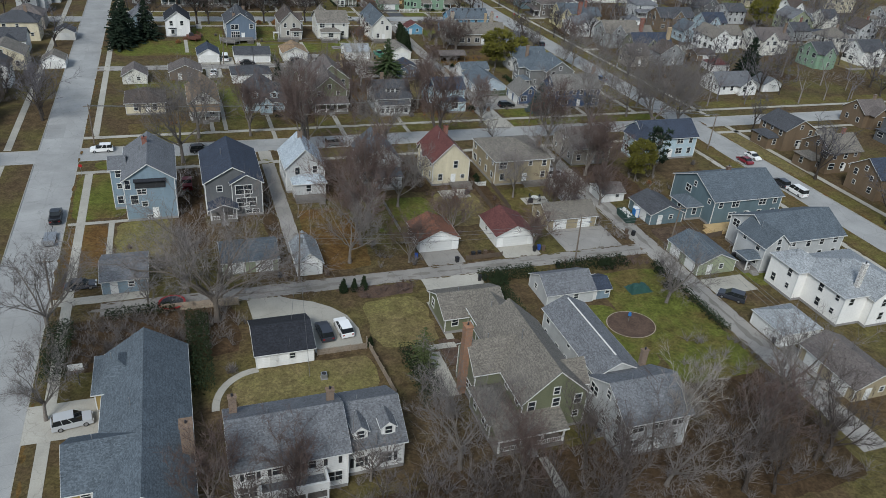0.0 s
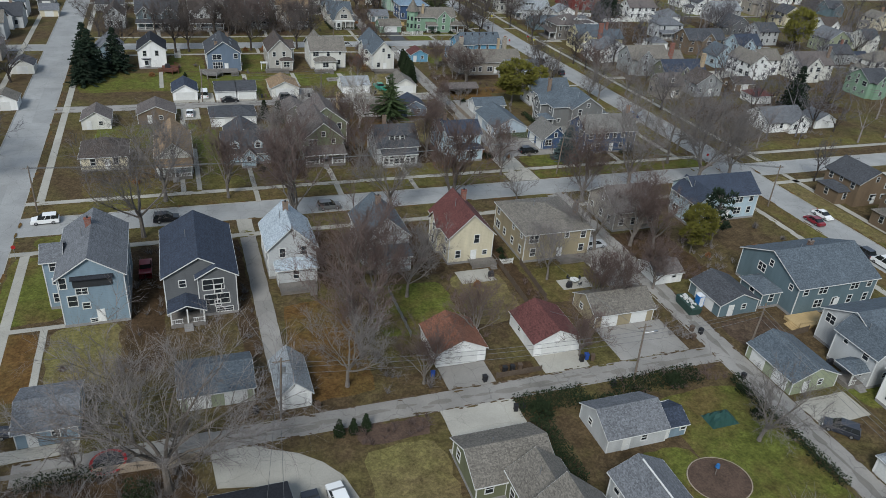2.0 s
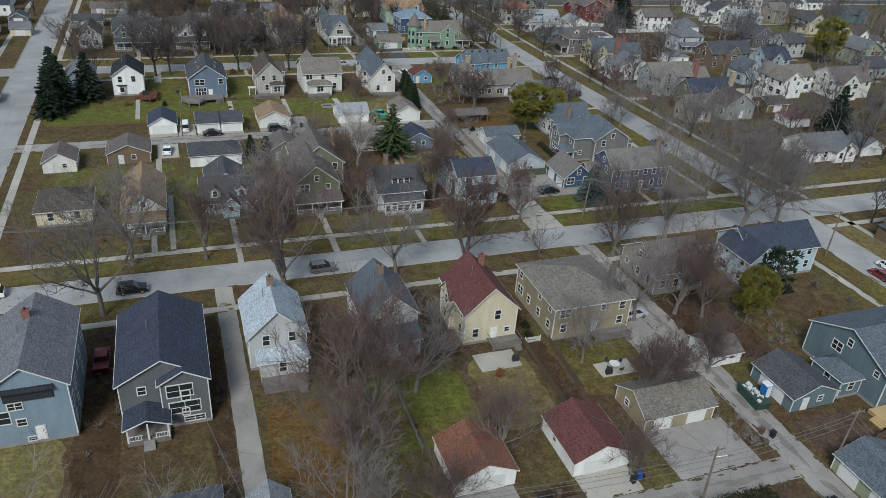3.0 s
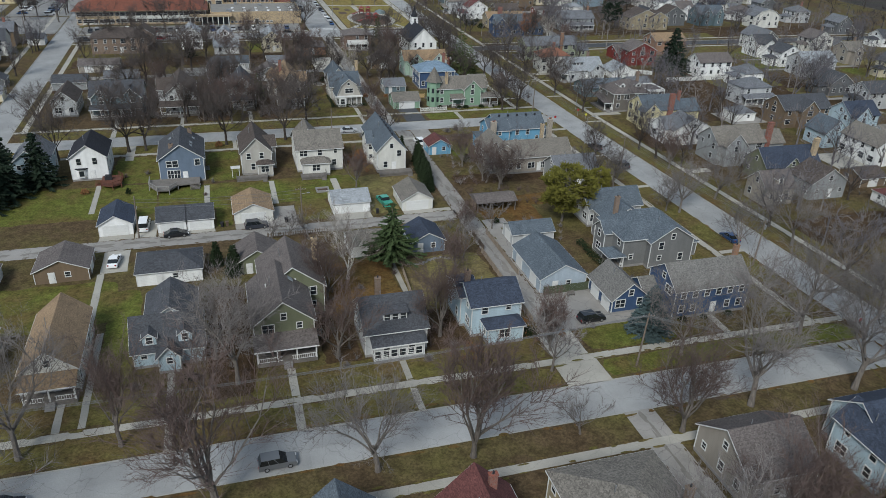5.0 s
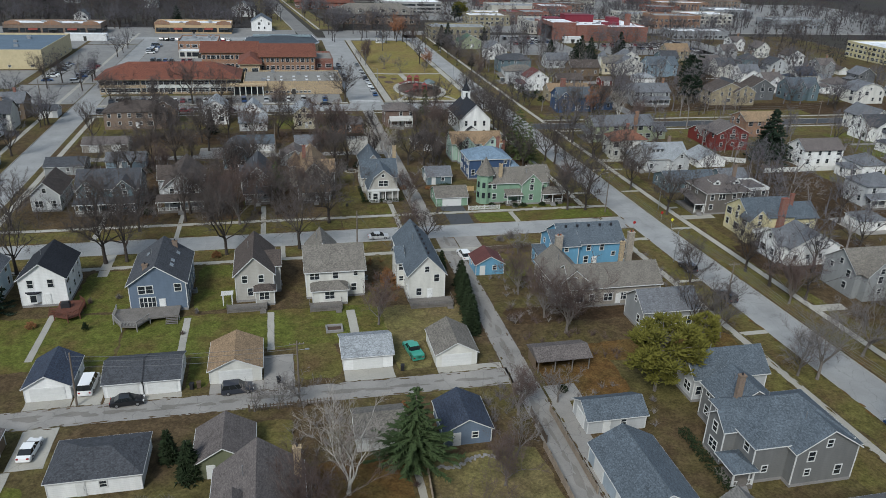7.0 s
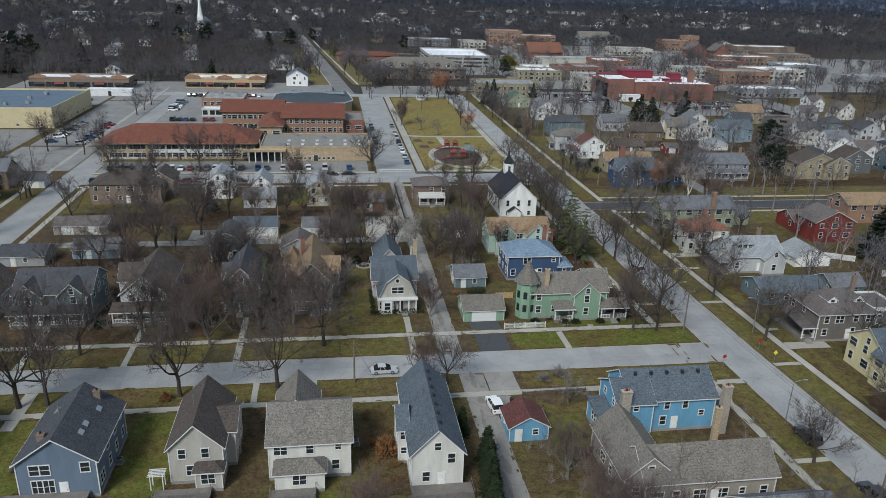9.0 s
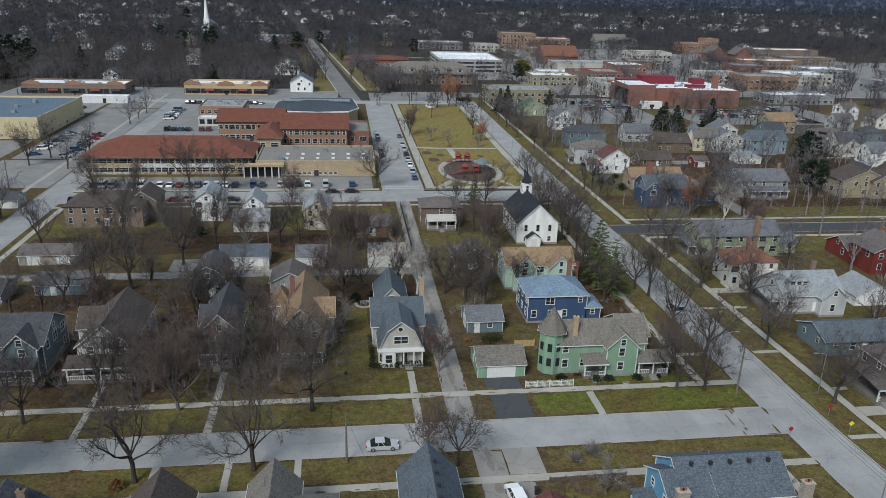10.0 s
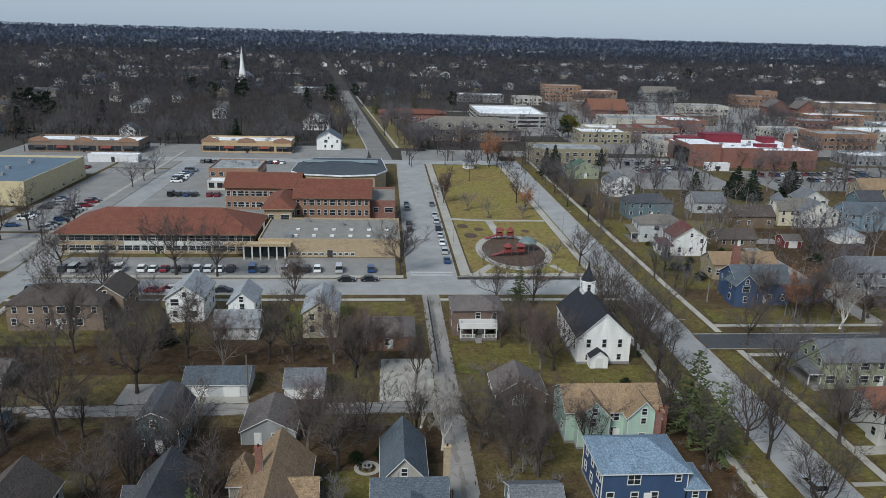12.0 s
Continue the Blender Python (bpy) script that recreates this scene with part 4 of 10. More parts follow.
def conifer_meshes(seed, height, width, mat, loose=0.3, start=0.08, tiers=26, thick=0.16, dense=2.8):
    """Whorls of drooping branches, each set with needle sprays."""
    rng = random.Random(seed)
    tv, tf, cv, cf = [], [], [], []
    limb(tv, tf, [Vector((0, 0, -0.1)), Vector((0, 0, height * 0.5)), Vector((0, 0, height))], [height * 0.018, height * 0.011, 0.02], 6)
    for k in range(tiers):
        f = (k + rng.random() * 0.6) / tiers
        z = height * (start + (1 - start) * f)
        reach = width * 0.5 * (1 - f) ** 0.85 * (1 + rng.uniform(-loose, loose)) + 0.15
        n = max(4, int(10 * (1 - f) + 3))
        for j in range(n):
            a = 2 * math.pi * (j + rng.random()) / n
            ln = reach * rng.uniform(0.75, 1.12)
            p, q = Vector((0, 0, z)), Vector((math.cos(a) * ln, math.sin(a) * ln, z - ln * rng.uniform(0.05, 0.3) + 0.12 * ln))
            limb(tv, tf, [p, q], [0.035, 0.012], 3)
            m = max(3, int(ln * dense))
            for i in range(m):
                c = p.lerp(q, (i + 1.0) / m)
                for sgn in (-1, 1):
                    d = Vector((math.cos(a + sgn * rng.uniform(0.4, 1.1)), math.sin(a + sgn * rng.uniform(0.4, 1.1)), rng.uniform(-0.35, 0.3)))
                    cone(cv, cf, c, c + d * rng.uniform(0.35, 0.75) * (0.5 + 0.5 * ln / (width * 0.5)), thick * rng.uniform(0.6, 1.1))
    return raw_mesh("trunk", tv, tf, BARK), raw_mesh("needles", cv, cf, mat)


def clump_tree_meshes(seed, height, width, mat, clumps=34, tufts=46, thick=0.16):
    """A ragged evergreen: a trunk, rising limbs, and needle clumps with gaps between them."""
    rng = random.Random(seed)
    tv, tf, cv, cf = [], [], [], []
    limb(tv, tf, bend(rng, Vector((0, 0, -0.1)), Vector((0, 0, 1)), height * 0.9, 4, 0.05, 0.1), [height * 0.022, height * 0.018, height * 0.013, height * 0.008, 0.03], 6)
    for k in range(clumps):
        f = rng.uniform(0.28, 1.0)
        a, r = rng.uniform(0, 6.283), width * 0.5 * math.sin(math.pi * min(1, (f - 0.12) * 1.02)) ** 0.7 * rng.uniform(0.35, 1.0)
        c = Vector((math.cos(a) * r, math.sin(a) * r, height * f))
        limb(tv, tf, [Vector((0, 0, height * max(0.2, f - 0.18))), c], [0.07, 0.03], 3)
        size = rng.uniform(0.7, 1.35) * width / 9
        for _ in range(tufts):
            d = Vector((rng.gauss(0, 1), rng.gauss(0, 1), rng.gauss(0.15, 0.6))).normalized()
            p = c + Vector((d.x, d.y, d.z * 0.6)) * size * rng.uniform(0.2, 1.0)
            cone(cv, cf, p, p + (d + Vector((0, 0, 0.3))) * rng.uniform(0.35, 0.7), thick)
    return raw_mesh("trunk", tv, tf, BARK), raw_mesh("needles", cv, cf, mat)


CONIFERS = {
    "spruce": (*conifer_meshes(1, 10, 6, NEEDLE, 0.25, 0.06, 30, 0.24), 10, "dark green spruce with drooping needle branches"),
    "blue": (*conifer_meshes(2, 8, 5.2, BLUENEEDLE, 0.12, 0.02, 46, 0.17, 5.0), 8, "dense blue spruce on the front lawn"),
    "pine": (*conifer_meshes(3, 11, 6.4, PINENEEDLE, 0.5, 0.14, 19, 0.15), 11, "green pine with ragged branches"),
    "bigpine": (*conifer_meshes(7, 13, 8.4, BIGPINE, 0.5, 0.16, 34, 0.16, 5.5), 13, "full dark green pine beside the garages"),
    "yellow": (*clump_tree_meshes(4, 10, 8.5, OLIVELEAF, 80, 60, 0.13), 10, "broad yellow-green pine with an uneven crown"),
    "dark": (*clump_tree_meshes(6, 12, 7, NEEDLE, 40, 40), 12, "tall dark pine with ragged clumps"),
    "column": (*conifer_meshes(5, 6, 2.0, HEDGELEAF, 0.15, 0.03, 24, 0.16), 6, "narrow dark evergreen arborvitae"),
}


def conifer(kind, x, y, height, wide=1.0, z=BASE):
    tm, cm, h, label = CONIFERS[kind]
    x = bow(x, y)
    e = thing("evergreen_tree", x, y, z, label, "tree")
    s = height / h
    e.matrix_basis = Matrix.LocRotScale((x, y, z), Euler((0, 0, TRNG.uniform(0, 6.28))), (s * wide, s * wide, s))
    part("trunk", tm, None, e)
    part("needles", cm, None, e)
    return e


def shrub_mesh(seed, mat, n=260, leafy=False):
    """A unit shrub: stems from the ground, or a leafy mass with an uneven edge."""
    rng = random.Random(seed)
    v, f = [], []
    for _ in range(n):
        a, t = rng.uniform(0, 6.283), rng.uniform(0.05, 1.35)
        d = Vector((math.cos(a) * math.sin(t), math.sin(a) * math.sin(t), math.cos(t)))
        if leafy:
            p = d * rng.uniform(0.45, 0.9)
            cone(v, f, p, p + (d + Vector((rng.gauss(0, 0.6), rng.gauss(0, 0.6), rng.gauss(0, 0.5)))) * 0.17, 0.075)
        else:
            p = d * rng.uniform(0.0, 0.55)
            cone(v, f, p, p + (d + Vector((rng.gauss(0, 0.35), rng.gauss(0, 0.35), 0.2))) * rng.uniform(0.25, 0.55), 0.016)
    return raw_mesh("shrub", v, f, mat)


SHRUBS = {
    "twiggy": ([shrub_mesh(k, TWIG) for k in (1, 2)], "bare twiggy garden shrub"),
    "red": ([shrub_mesh(k, REDTWIG) for k in (3, 4)], "bare reddish brushwood shrub"),
    "evergreen": ([shrub_mesh(k, HEDGELEAF, 320, True) for k in (5, 6)], "dark evergreen garden shrub"),
    "dry": ([shrub_mesh(k, DRYLEAF, 280, True) for k in (7, 8)], "shrub with dry russet leaves"),
}


def shrub(kind, x, y, w, h, z=BASE, d=None):
    ms, label = SHRUBS[kind]
    o = new("shrub", TRNG.choice(ms))
    o.matrix_basis = Matrix.LocRotScale((x, y, z - 0.02), Euler((0, 0, TRNG.uniform(0, 6.28))), (w / 2, (d or w) / 2, h))
    return tagged(o, label, "shrub")


def hedge(x0, x1, y0, y1, h, kind=HEDGELEAF, label="clipped dark evergreen hedge along the yard", name="hedge", density=34):
    rng = random.Random(int(x0 * 13 + y0 * 7))
    v, f = [], []
    n = int((x1 - x0) * (y1 - y0) * density + (x1 - x0 + y1 - y0) * h * density * 0.8)
    for _ in range(n):
        p = Vector((rng.uniform(x0, x1), rng.uniform(y0, y1), BASE + h * rng.random() ** 0.5))
        d = Vector((rng.gauss(0, 1), rng.gauss(0, 1), rng.gauss(0.3, 0.8))).normalized()
        cone(v, f, p, p + d * rng.uniform(0.2, 0.42), 0.09)
    o = new(name, raw_mesh(name, v, f, kind))
    return tagged(o, label, "hedge", kind="stuff")


def brushwood(x0, x1, y0, y1, h, n, mat=TWIG, label="thicket of bare brushwood", seed=0, r=0.02):
    """Uncountable bare stems over a patch of ground."""
    rng = random.Random(seed + int(x0 * 3 + y0))
    v, f = [], []
    for _ in range(n):
        p = Vector((rng.uniform(x0, x1), rng.uniform(y0, y1), BASE))
        if not clear(p.x, p.y, 0.4):
            continue
        for _ in range(9):
            d = Vector((rng.gauss(0, 0.45), rng.gauss(0, 0.45), 1)).normalized()
            q = p + d * h * rng.uniform(0.2, 0.5)
            k = q + (d + Vector((rng.gauss(0, 0.5), rng.gauss(0, 0.5), 0.1))) * h * rng.uniform(0.2, 0.5)
            cone(v, f, p, q, r * 1.2)
            cone(v, f, p.lerp(q, 0.7), k, r)
            cone(v, f, p.lerp(q, 0.5), q + Vector((rng.gauss(0, 0.3), rng.gauss(0, 0.3), 0.2)) * h, r)
    return tagged(new("brushwood", raw_mesh("brushwood", v, f, mat)), label, "brushwood", kind="stuff")

# ---- vehicles ----
PAINT = {"white": (0.75, 0.75, 0.74), "silver": (0.42, 0.43, 0.44), "black": (0.012, 0.013, 0.016), "grey": (0.12, 0.125, 0.13), "red": (0.2, 0.02, 0.03), "blue": (0.02, 0.06, 0.16), "dark": (0.03, 0.034, 0.045), "green": (0.05, 0.3, 0.22)}
SHAPES = {
    "sedan": (4.75, 1.82, [(-2.37, 0.42), (-2.33, 0.8), (-1.75, 0.93), (1.25, 0.93), (2.2, 0.72), (2.37, 0.45)], [(-1.75, 0.92), (-1.05, 1.42), (0.35, 1.44), (1.25, 0.92)]),
    "suv": (4.8, 1.92, [(-2.4, 0.45), (-2.38, 1.0), (-2.25, 1.05), (1.2, 1.05), (2.25, 0.9), (2.4, 0.5)], [(-2.28, 1.04), (-2.0, 1.72), (0.3, 1.72), (1.2, 1.04)]),
    "van": (5.4, 2.0, [(-2.7, 0.45), (-2.68, 1.15), (1.9, 1.15), (2.6, 0.95), (2.7, 0.5)], [(-2.66, 1.14), (-2.55, 2.05), (1.0, 2.1), (1.9, 1.14)]),
    "pickup": (5.6, 1.98, [(-2.8, 0.55), (-2.8, 1.1), (-0.9, 1.1), (1.5, 1.1), (2.65, 1.0), (2.8, 0.6)], [(-0.95, 1.09), (-0.75, 1.8), (0.7, 1.8), (1.5, 1.09)]),
}
TYRE = plain("tyre_rubber", (0.02, 0.02, 0.02), 0.9)
RIM = plain("wheel_rim", (0.4, 0.4, 0.41), 0.35, 0.8)
CARS = {}


def car_proto(kind, colour, simple=False):
    length, width, low, cab = SHAPES[kind]
    m, n, l, b = shader("car_paint_" + colour, 0.28)
    b.inputs["Base Color"].default_value = (*PAINT[colour], 1)
    b.inputs["Coat Weight"].default_value = 0.6
    e = thing("car", 0, 0, -60, f"parked {colour} {kind} with dark glass", "car")
    hw = width / 2
    s = Shape()
    outline = [(-length / 2 + 0.03, 0.28), *low, (length / 2 - 0.03, 0.28)]
    s.prism(outline, "y", -hw + 0.06, hw - 0.06)
    s.prism([(u * 0.99, v - 0.05 if v > 0.6 else v) for u, v in outline], "y", -hw, hw)
    part("body", s, m, e)
    roof, glassy = Shape(), Shape()
    inset = 0.17
    for a, bb in ((0, 1), (1, 2), (2, 3)):
        (x0, z0), (x1, z1) = cab[a], cab[bb]
        w0, w1 = (hw - 0.05 if z0 < cab[1][1] - 0.1 else hw - inset), (hw - 0.05 if z1 < cab[1][1] - 0.1 else hw - inset)
        (roof if a == 1 else glassy).face([(x0, -w0, z0), (x1, -w1, z1), (x1, w1, z1), (x0, w0, z0)])
    for sg in (-1, 1):
        glassy.face([(cab[0][0], sg * (hw - 0.05), cab[0][1]), (cab[1][0], sg * (hw - inset), cab[1][1]), (cab[2][0], sg * (hw - inset), cab[2][1]), (cab[3][0], sg * (hw - 0.05), cab[3][1])])
        for u in (0.35, 0.68):
            xb, xt = cab[0][0] + (cab[3][0] - cab[0][0]) * u, cab[1][0] + (cab[2][0] - cab[1][0]) * u
            roof.rod((xb, sg * (hw - 0.04), cab[0][1]), (xt, sg * (hw - inset + 0.01), cab[1][1]), 0.045, None, 4)
    (x1, z1), (x2, z2) = cab[1], cab[2]
    roof.box(x1 + 0.02, x2 - 0.02, -hw + inset, hw - inset, z1 - 0.03, z1 + 0.04)
    part("roof", roof, m, e)
    part("glasshouse", glassy, glass("car_glass", (0.015, 0.018, 0.02)), e)
    wheel, rim = Shape(), Shape()
    r = 0.33 if kind != "pickup" else 0.39
    wheel.rod((0, -0.11, 0), (0, 0.11, 0), r, None, 14)
    wheel.rod((0, 0.11, 0), (0, -0.11, 0), r, None, 14)
    rim.rod((0, -0.12, 0), (0, 0.12, 0), r * 0.62, None, 10)
    rim.rod((0, 0.12, 0), (0, -0.12, 0), r * 0.62, None, 10)
    if simple:
        four = Shape()
        for u in (-length * 0.29, length * 0.31):
            for sg in (-1, 1):
                y = sg * (hw - 0.1)
                four.rod((u, y - 0.11, r), (u, y + 0.11, r), r, None, 9).rod((u, y + 0.11, r), (u, y - 0.11, r), r, None, 9)
        part("running_gear", four, TYRE, e)["kind"] = "stuff"
        return e
    wm, rm_ = wheel.mesh("wheel", [TYRE]), rim.mesh("rim", [RIM])
    for u in (-length * 0.29, length * 0.31):
        for sg in (-1, 1):
            w = part("wheel", wm, None, e, at=pose(u, sg * (hw - 0.1), r))
            if not simple:
                part("rim", rm_, None, w)
    for sg in () if simple else (-1, 1):
        part("headlight", Shape().box(length / 2 - 0.16, length / 2 + 0.01, sg * (hw - 0.3) - 0.18, sg * (hw - 0.3) + 0.18, 0.6, 0.75), plain("headlight_glass", (0.6, 0.6, 0.6), 0.2), e)
        part("tail_light", Shape().box(-length / 2 - 0.01, -length / 2 + 0.1, sg * (hw - 0.25) - 0.14, sg * (hw - 0.25) + 0.14, 0.68, 0.9), plain("tail_light_red", (0.25, 0.01, 0.01), 0.3), e)
    if kind == "pickup":
        bed = Shape().box(-2.75, -1.0, -hw + 0.05, hw - 0.05, 0.6, 0.66)
        for q in ((-2.8, -2.72, -hw, hw), (-2.8, -0.95, -hw, -hw + 0.08), (-2.8, -0.95, hw - 0.08, hw)):
            bed.box(*q, 0.6, 1.3)
        part("bed", bed, m, e)
    return e


def car(kind, colour, x, y, turn, z=BASE + 0.02, label="", simple=False):
    """turn 0 heads east, 90 north."""
    m = pose(bow(x, y), y, z, 0, 0, turn)
    if (kind, colour, simple) in CARS:
        o = copy_thing(CARS[(kind, colour, simple)], m)
    else:
        o = CARS[(kind, colour, simple)] = car_proto(kind, colour, simple)
        o.matrix_basis = m
    if label:
        o["label"] = label
    return o

# ---- ground, streets, alleys, walks ----
setting("ground", Shape().box(-4900, 4900, -1500, 4950, -1.0, -0.02), FARGROUND, "wide flat winter ground to the horizon", "ground")
BLOCKS = [(-190, -31, -60, 165.5), (-190, -31, 172.8, 292.5), (-190, -31, 300, 612), (-22.5, 132, -60, 165.5), (-22.5, 132, 172.8, 292.5), (-22.5, 132, 300, 422),
          (-22.5, 73, 434, 612), (86.5, 132, 436, 612), (140.5, 420, -60, 165.5), (140.5, 420, 172.8, 388), (140.5, 420, 396, 640)]
for q in BLOCKS:
    slab("lawn", q[0] + 0.15, q[1] - 0.15, q[2] + 0.15, q[3] - 0.15, -0.1, BASE, GRASS, "block of dull winter grass and leaf litter between streets", "grass")
    k = Shape()
    for w in ((q[0], q[1], q[2], q[2] + 0.15), (q[0], q[1], q[3] - 0.15, q[3]), (q[0], q[0] + 0.15, q[2] + 0.15, q[3] - 0.15), (q[1] - 0.15, q[1], q[2] + 0.15, q[3] - 0.15)):
        k.box(*w, -0.1, BASE + 0.01)
    setting("kerb", k, KERB, "raised concrete kerb round the block", "kerb")
STREETS = [(-31, -22.5, -60, 613, "y"), (132, 140.5, -60, 640, "y"), (-190, -31, 165.5, 172.8, "x"), (-22.5, 132, 165.5, 172.8, "x"), (140.5, 420, 165.5, 172.8, "x"),
           (-190, -31, 292.5, 300, "x"), (-22.5, 132, 292.5, 300, "x"), (-22.5, 132, 422, 434, "x"), (140.5, 420, 388, 396, "x"), (73, 86.5, 434, 613, "y"), (-300, 132, 613, 624, "x")]
for x0, x1, y0, y1, way in STREETS:
    slab("road", x0, x1, y0, y1, -0.08, 0.0, DARKTOP if (x0, y0) == (140.5, 388) else ROADTOP, "pale worn concrete street", "road")
far = Shape()
far.face([(61, 624, 0.01), (71, 624, 0.01), (28, 1068, 0.01), (17, 1068, 0.01)])
for x0, x1, y0, y1 in ((180, 560, 744, 749), (90, 560, 655, 660), (224, 229.8, 750, 1000), (395.2, 401, 749.2, 1000), (60, 300, 870, 876)):
    slab("town_street", x0, x1, y0, y1, -0.02, 0.006, ALLEYTOP, "grey street in the town centre", "road")
for x0, x1, y0, y1 in ((-125, 58, 624.2, 668), (76, 180, 624.2, 654.8), (182, 560, 660.2, 743.8), (230, 395, 749.2, 830), (90, 180, 724, 764), (230.2, 395, 830.2, 1000), (401.2, 560, 749.2, 960), (180, 223.8, 749.2, 880), (560.2, 640, 660, 900)):
    slab("town_lot", x0, x1, y0, y1, -0.02, 0.0, paving("town_asphalt", (0.2, 0.195, 0.185), 0.3, 0.3), "worn grey asphalt yard between town buildings", "car park")
for w0, w1, m, lab in ((-4.2, -2.6, CONCRETE, "narrow pale walk beside the far street"), (12.6, 14.2, CONCRETE, "narrow pale walk beside the far street"), (10.4, 12.5, TANGRASS, "tan grass verge of the far street"), (-2.5, -0.4, TANGRASS, "tan grass verge of the far street"), (14.4, 24, TANGRASS, "tan winter lawn along the far street"), (-16, -4.4, TANGRASS, "tan winter lawn along the far street")):
    k = Shape()
    y1 = 1000 if m is CONCRETE else 900
    k.face([(61 + w0, 660 if w0 < 0 else 664, 0.008), (61 + w1, 660 if w0 < 0 else 664, 0.008), (61 + w1 - (y1 - 642) * 0.098, y1, 0.008), (61 + w0 - (y1 - 642) * 0.098, y1, 0.008)])
    setting("verge" if m is TANGRASS else "pavement", k, m, lab, "grass" if m is TANGRASS else "sidewalk")
setting("far_road", far, paving("far_asphalt", (0.17, 0.165, 0.155), 0.3, 0.3), "pale street running away through the trees", "road")
A = BASE + 0.02
for x0, x1, y0, y1, m, lab in [
    (-15, 82, 104, 107.7, ALLEYTOP, "worn asphalt back alley"), (82, 86.6, 50, 165.5, ALLEYTOP, "narrow grey back lane"),
    (-22.5, 79, 232, 236.6, ALLEYTOP, "worn asphalt back alley"), (78.6, 82.8, 172.8, 292.5, ALLEYTOP, "narrow patched lane"),
    (76.3, 80.6, 300, 422, ALLEYTOP, "narrow patched lane between gardens"), (-22.5, 76.3, 362, 366, ALLEYTOP, "grey back alley"),
]:
    slab("alley", x0, x1, y0, y1, BASE - 0.05, A, m, lab, "alley")
W = BASE + 0.032


def sidewalk(x0, x1, y0, y1, lab="pale concrete sidewalk"):
    slab("pavement", x0, x1, y0, y1, BASE - 0.05, W, CONCRETE, lab, "sidewalk")


for x0, x1, y0, y1 in [
    (-22.3, 131.8, 178.3, 179.8), (-22.3, 131.8, 158.2, 159.7), (-22.3, 131.8, 307.4, 308.9), (-22.3, 131.8, 284.6, 286.1), (124.8, 126.3, -50, 158.2), (124.8, 126.3, 179.8, 284.6),
    (124.8, 126.3, 308.9, 418), (146.4, 147.9, -50, 165), (146.4, 147.9, 173.5, 387), (146.4, 147.9, 397, 630), (-20.6, -19.1, -50, 158.2), (-20.6, -19.1, 179.8, 284.6), (-20.6, -19.1, 308.9, 420),
    (-38, -36.5, 173.5, 640), (-38, -36.5, -50, 165), (148, 420, 384, 385.5), (148, 420, 400, 401.5), (87.5, 90.5, 437, 612), (-22.3, 72, 417.5, 419), (80.6, 131.8, 417.5, 419), (128.8, 131.4, 437, 612),
    (-22.3, 72, 435, 437), (140.7, 420, 160, 161.5), (140.7, 420, 178, 179.5),
]:
    sidewalk(x0, x1, y0, y1)

# ---- lawns, leaf litter, drives, paths and patios ----
prng = random.Random(42)


def patch(name, x0, x1, y0, y1, mat, label, lift, category="grass", rough=0.33):
    """A thin layer on the ground with an uneven outline."""
    pts = []
    for (ax, ay), (bx, by) in (((x0, y0), (x1, y0)), ((x1, y0), (x1, y1)), ((x1, y1), (x0, y1)), ((x0, y1), (x0, y0))):
        n = max(2, int((abs(bx - ax) + abs(by - ay)) / 1.5))
        for k in range(n):
            t = k / n
            pts.append((ax + (bx - ax) * t + prng.uniform(-rough, rough), ay + (by - ay) * t + prng.uniform(-rough, rough)))
    if rough > 0.2:
        cx, cy, hw, hd = (x0 + x1) / 2, (y0 + y1) / 2, (x1 - x0) / 2, (y1 - y0) / 2
        pts = [(x - math.copysign(min(0.16 * hw, 0.7) * k, x - cx), y - math.copysign(min(0.16 * hd, 0.7) * k, y - cy)) for x, y in pts for k in [min(1.0, abs(x - cx) / hw * abs(y - cy) / hd) ** 5]]
    return setting(name, Shape().prism(pts, "z", BASE - 0.03, BASE + lift), mat, label, category)


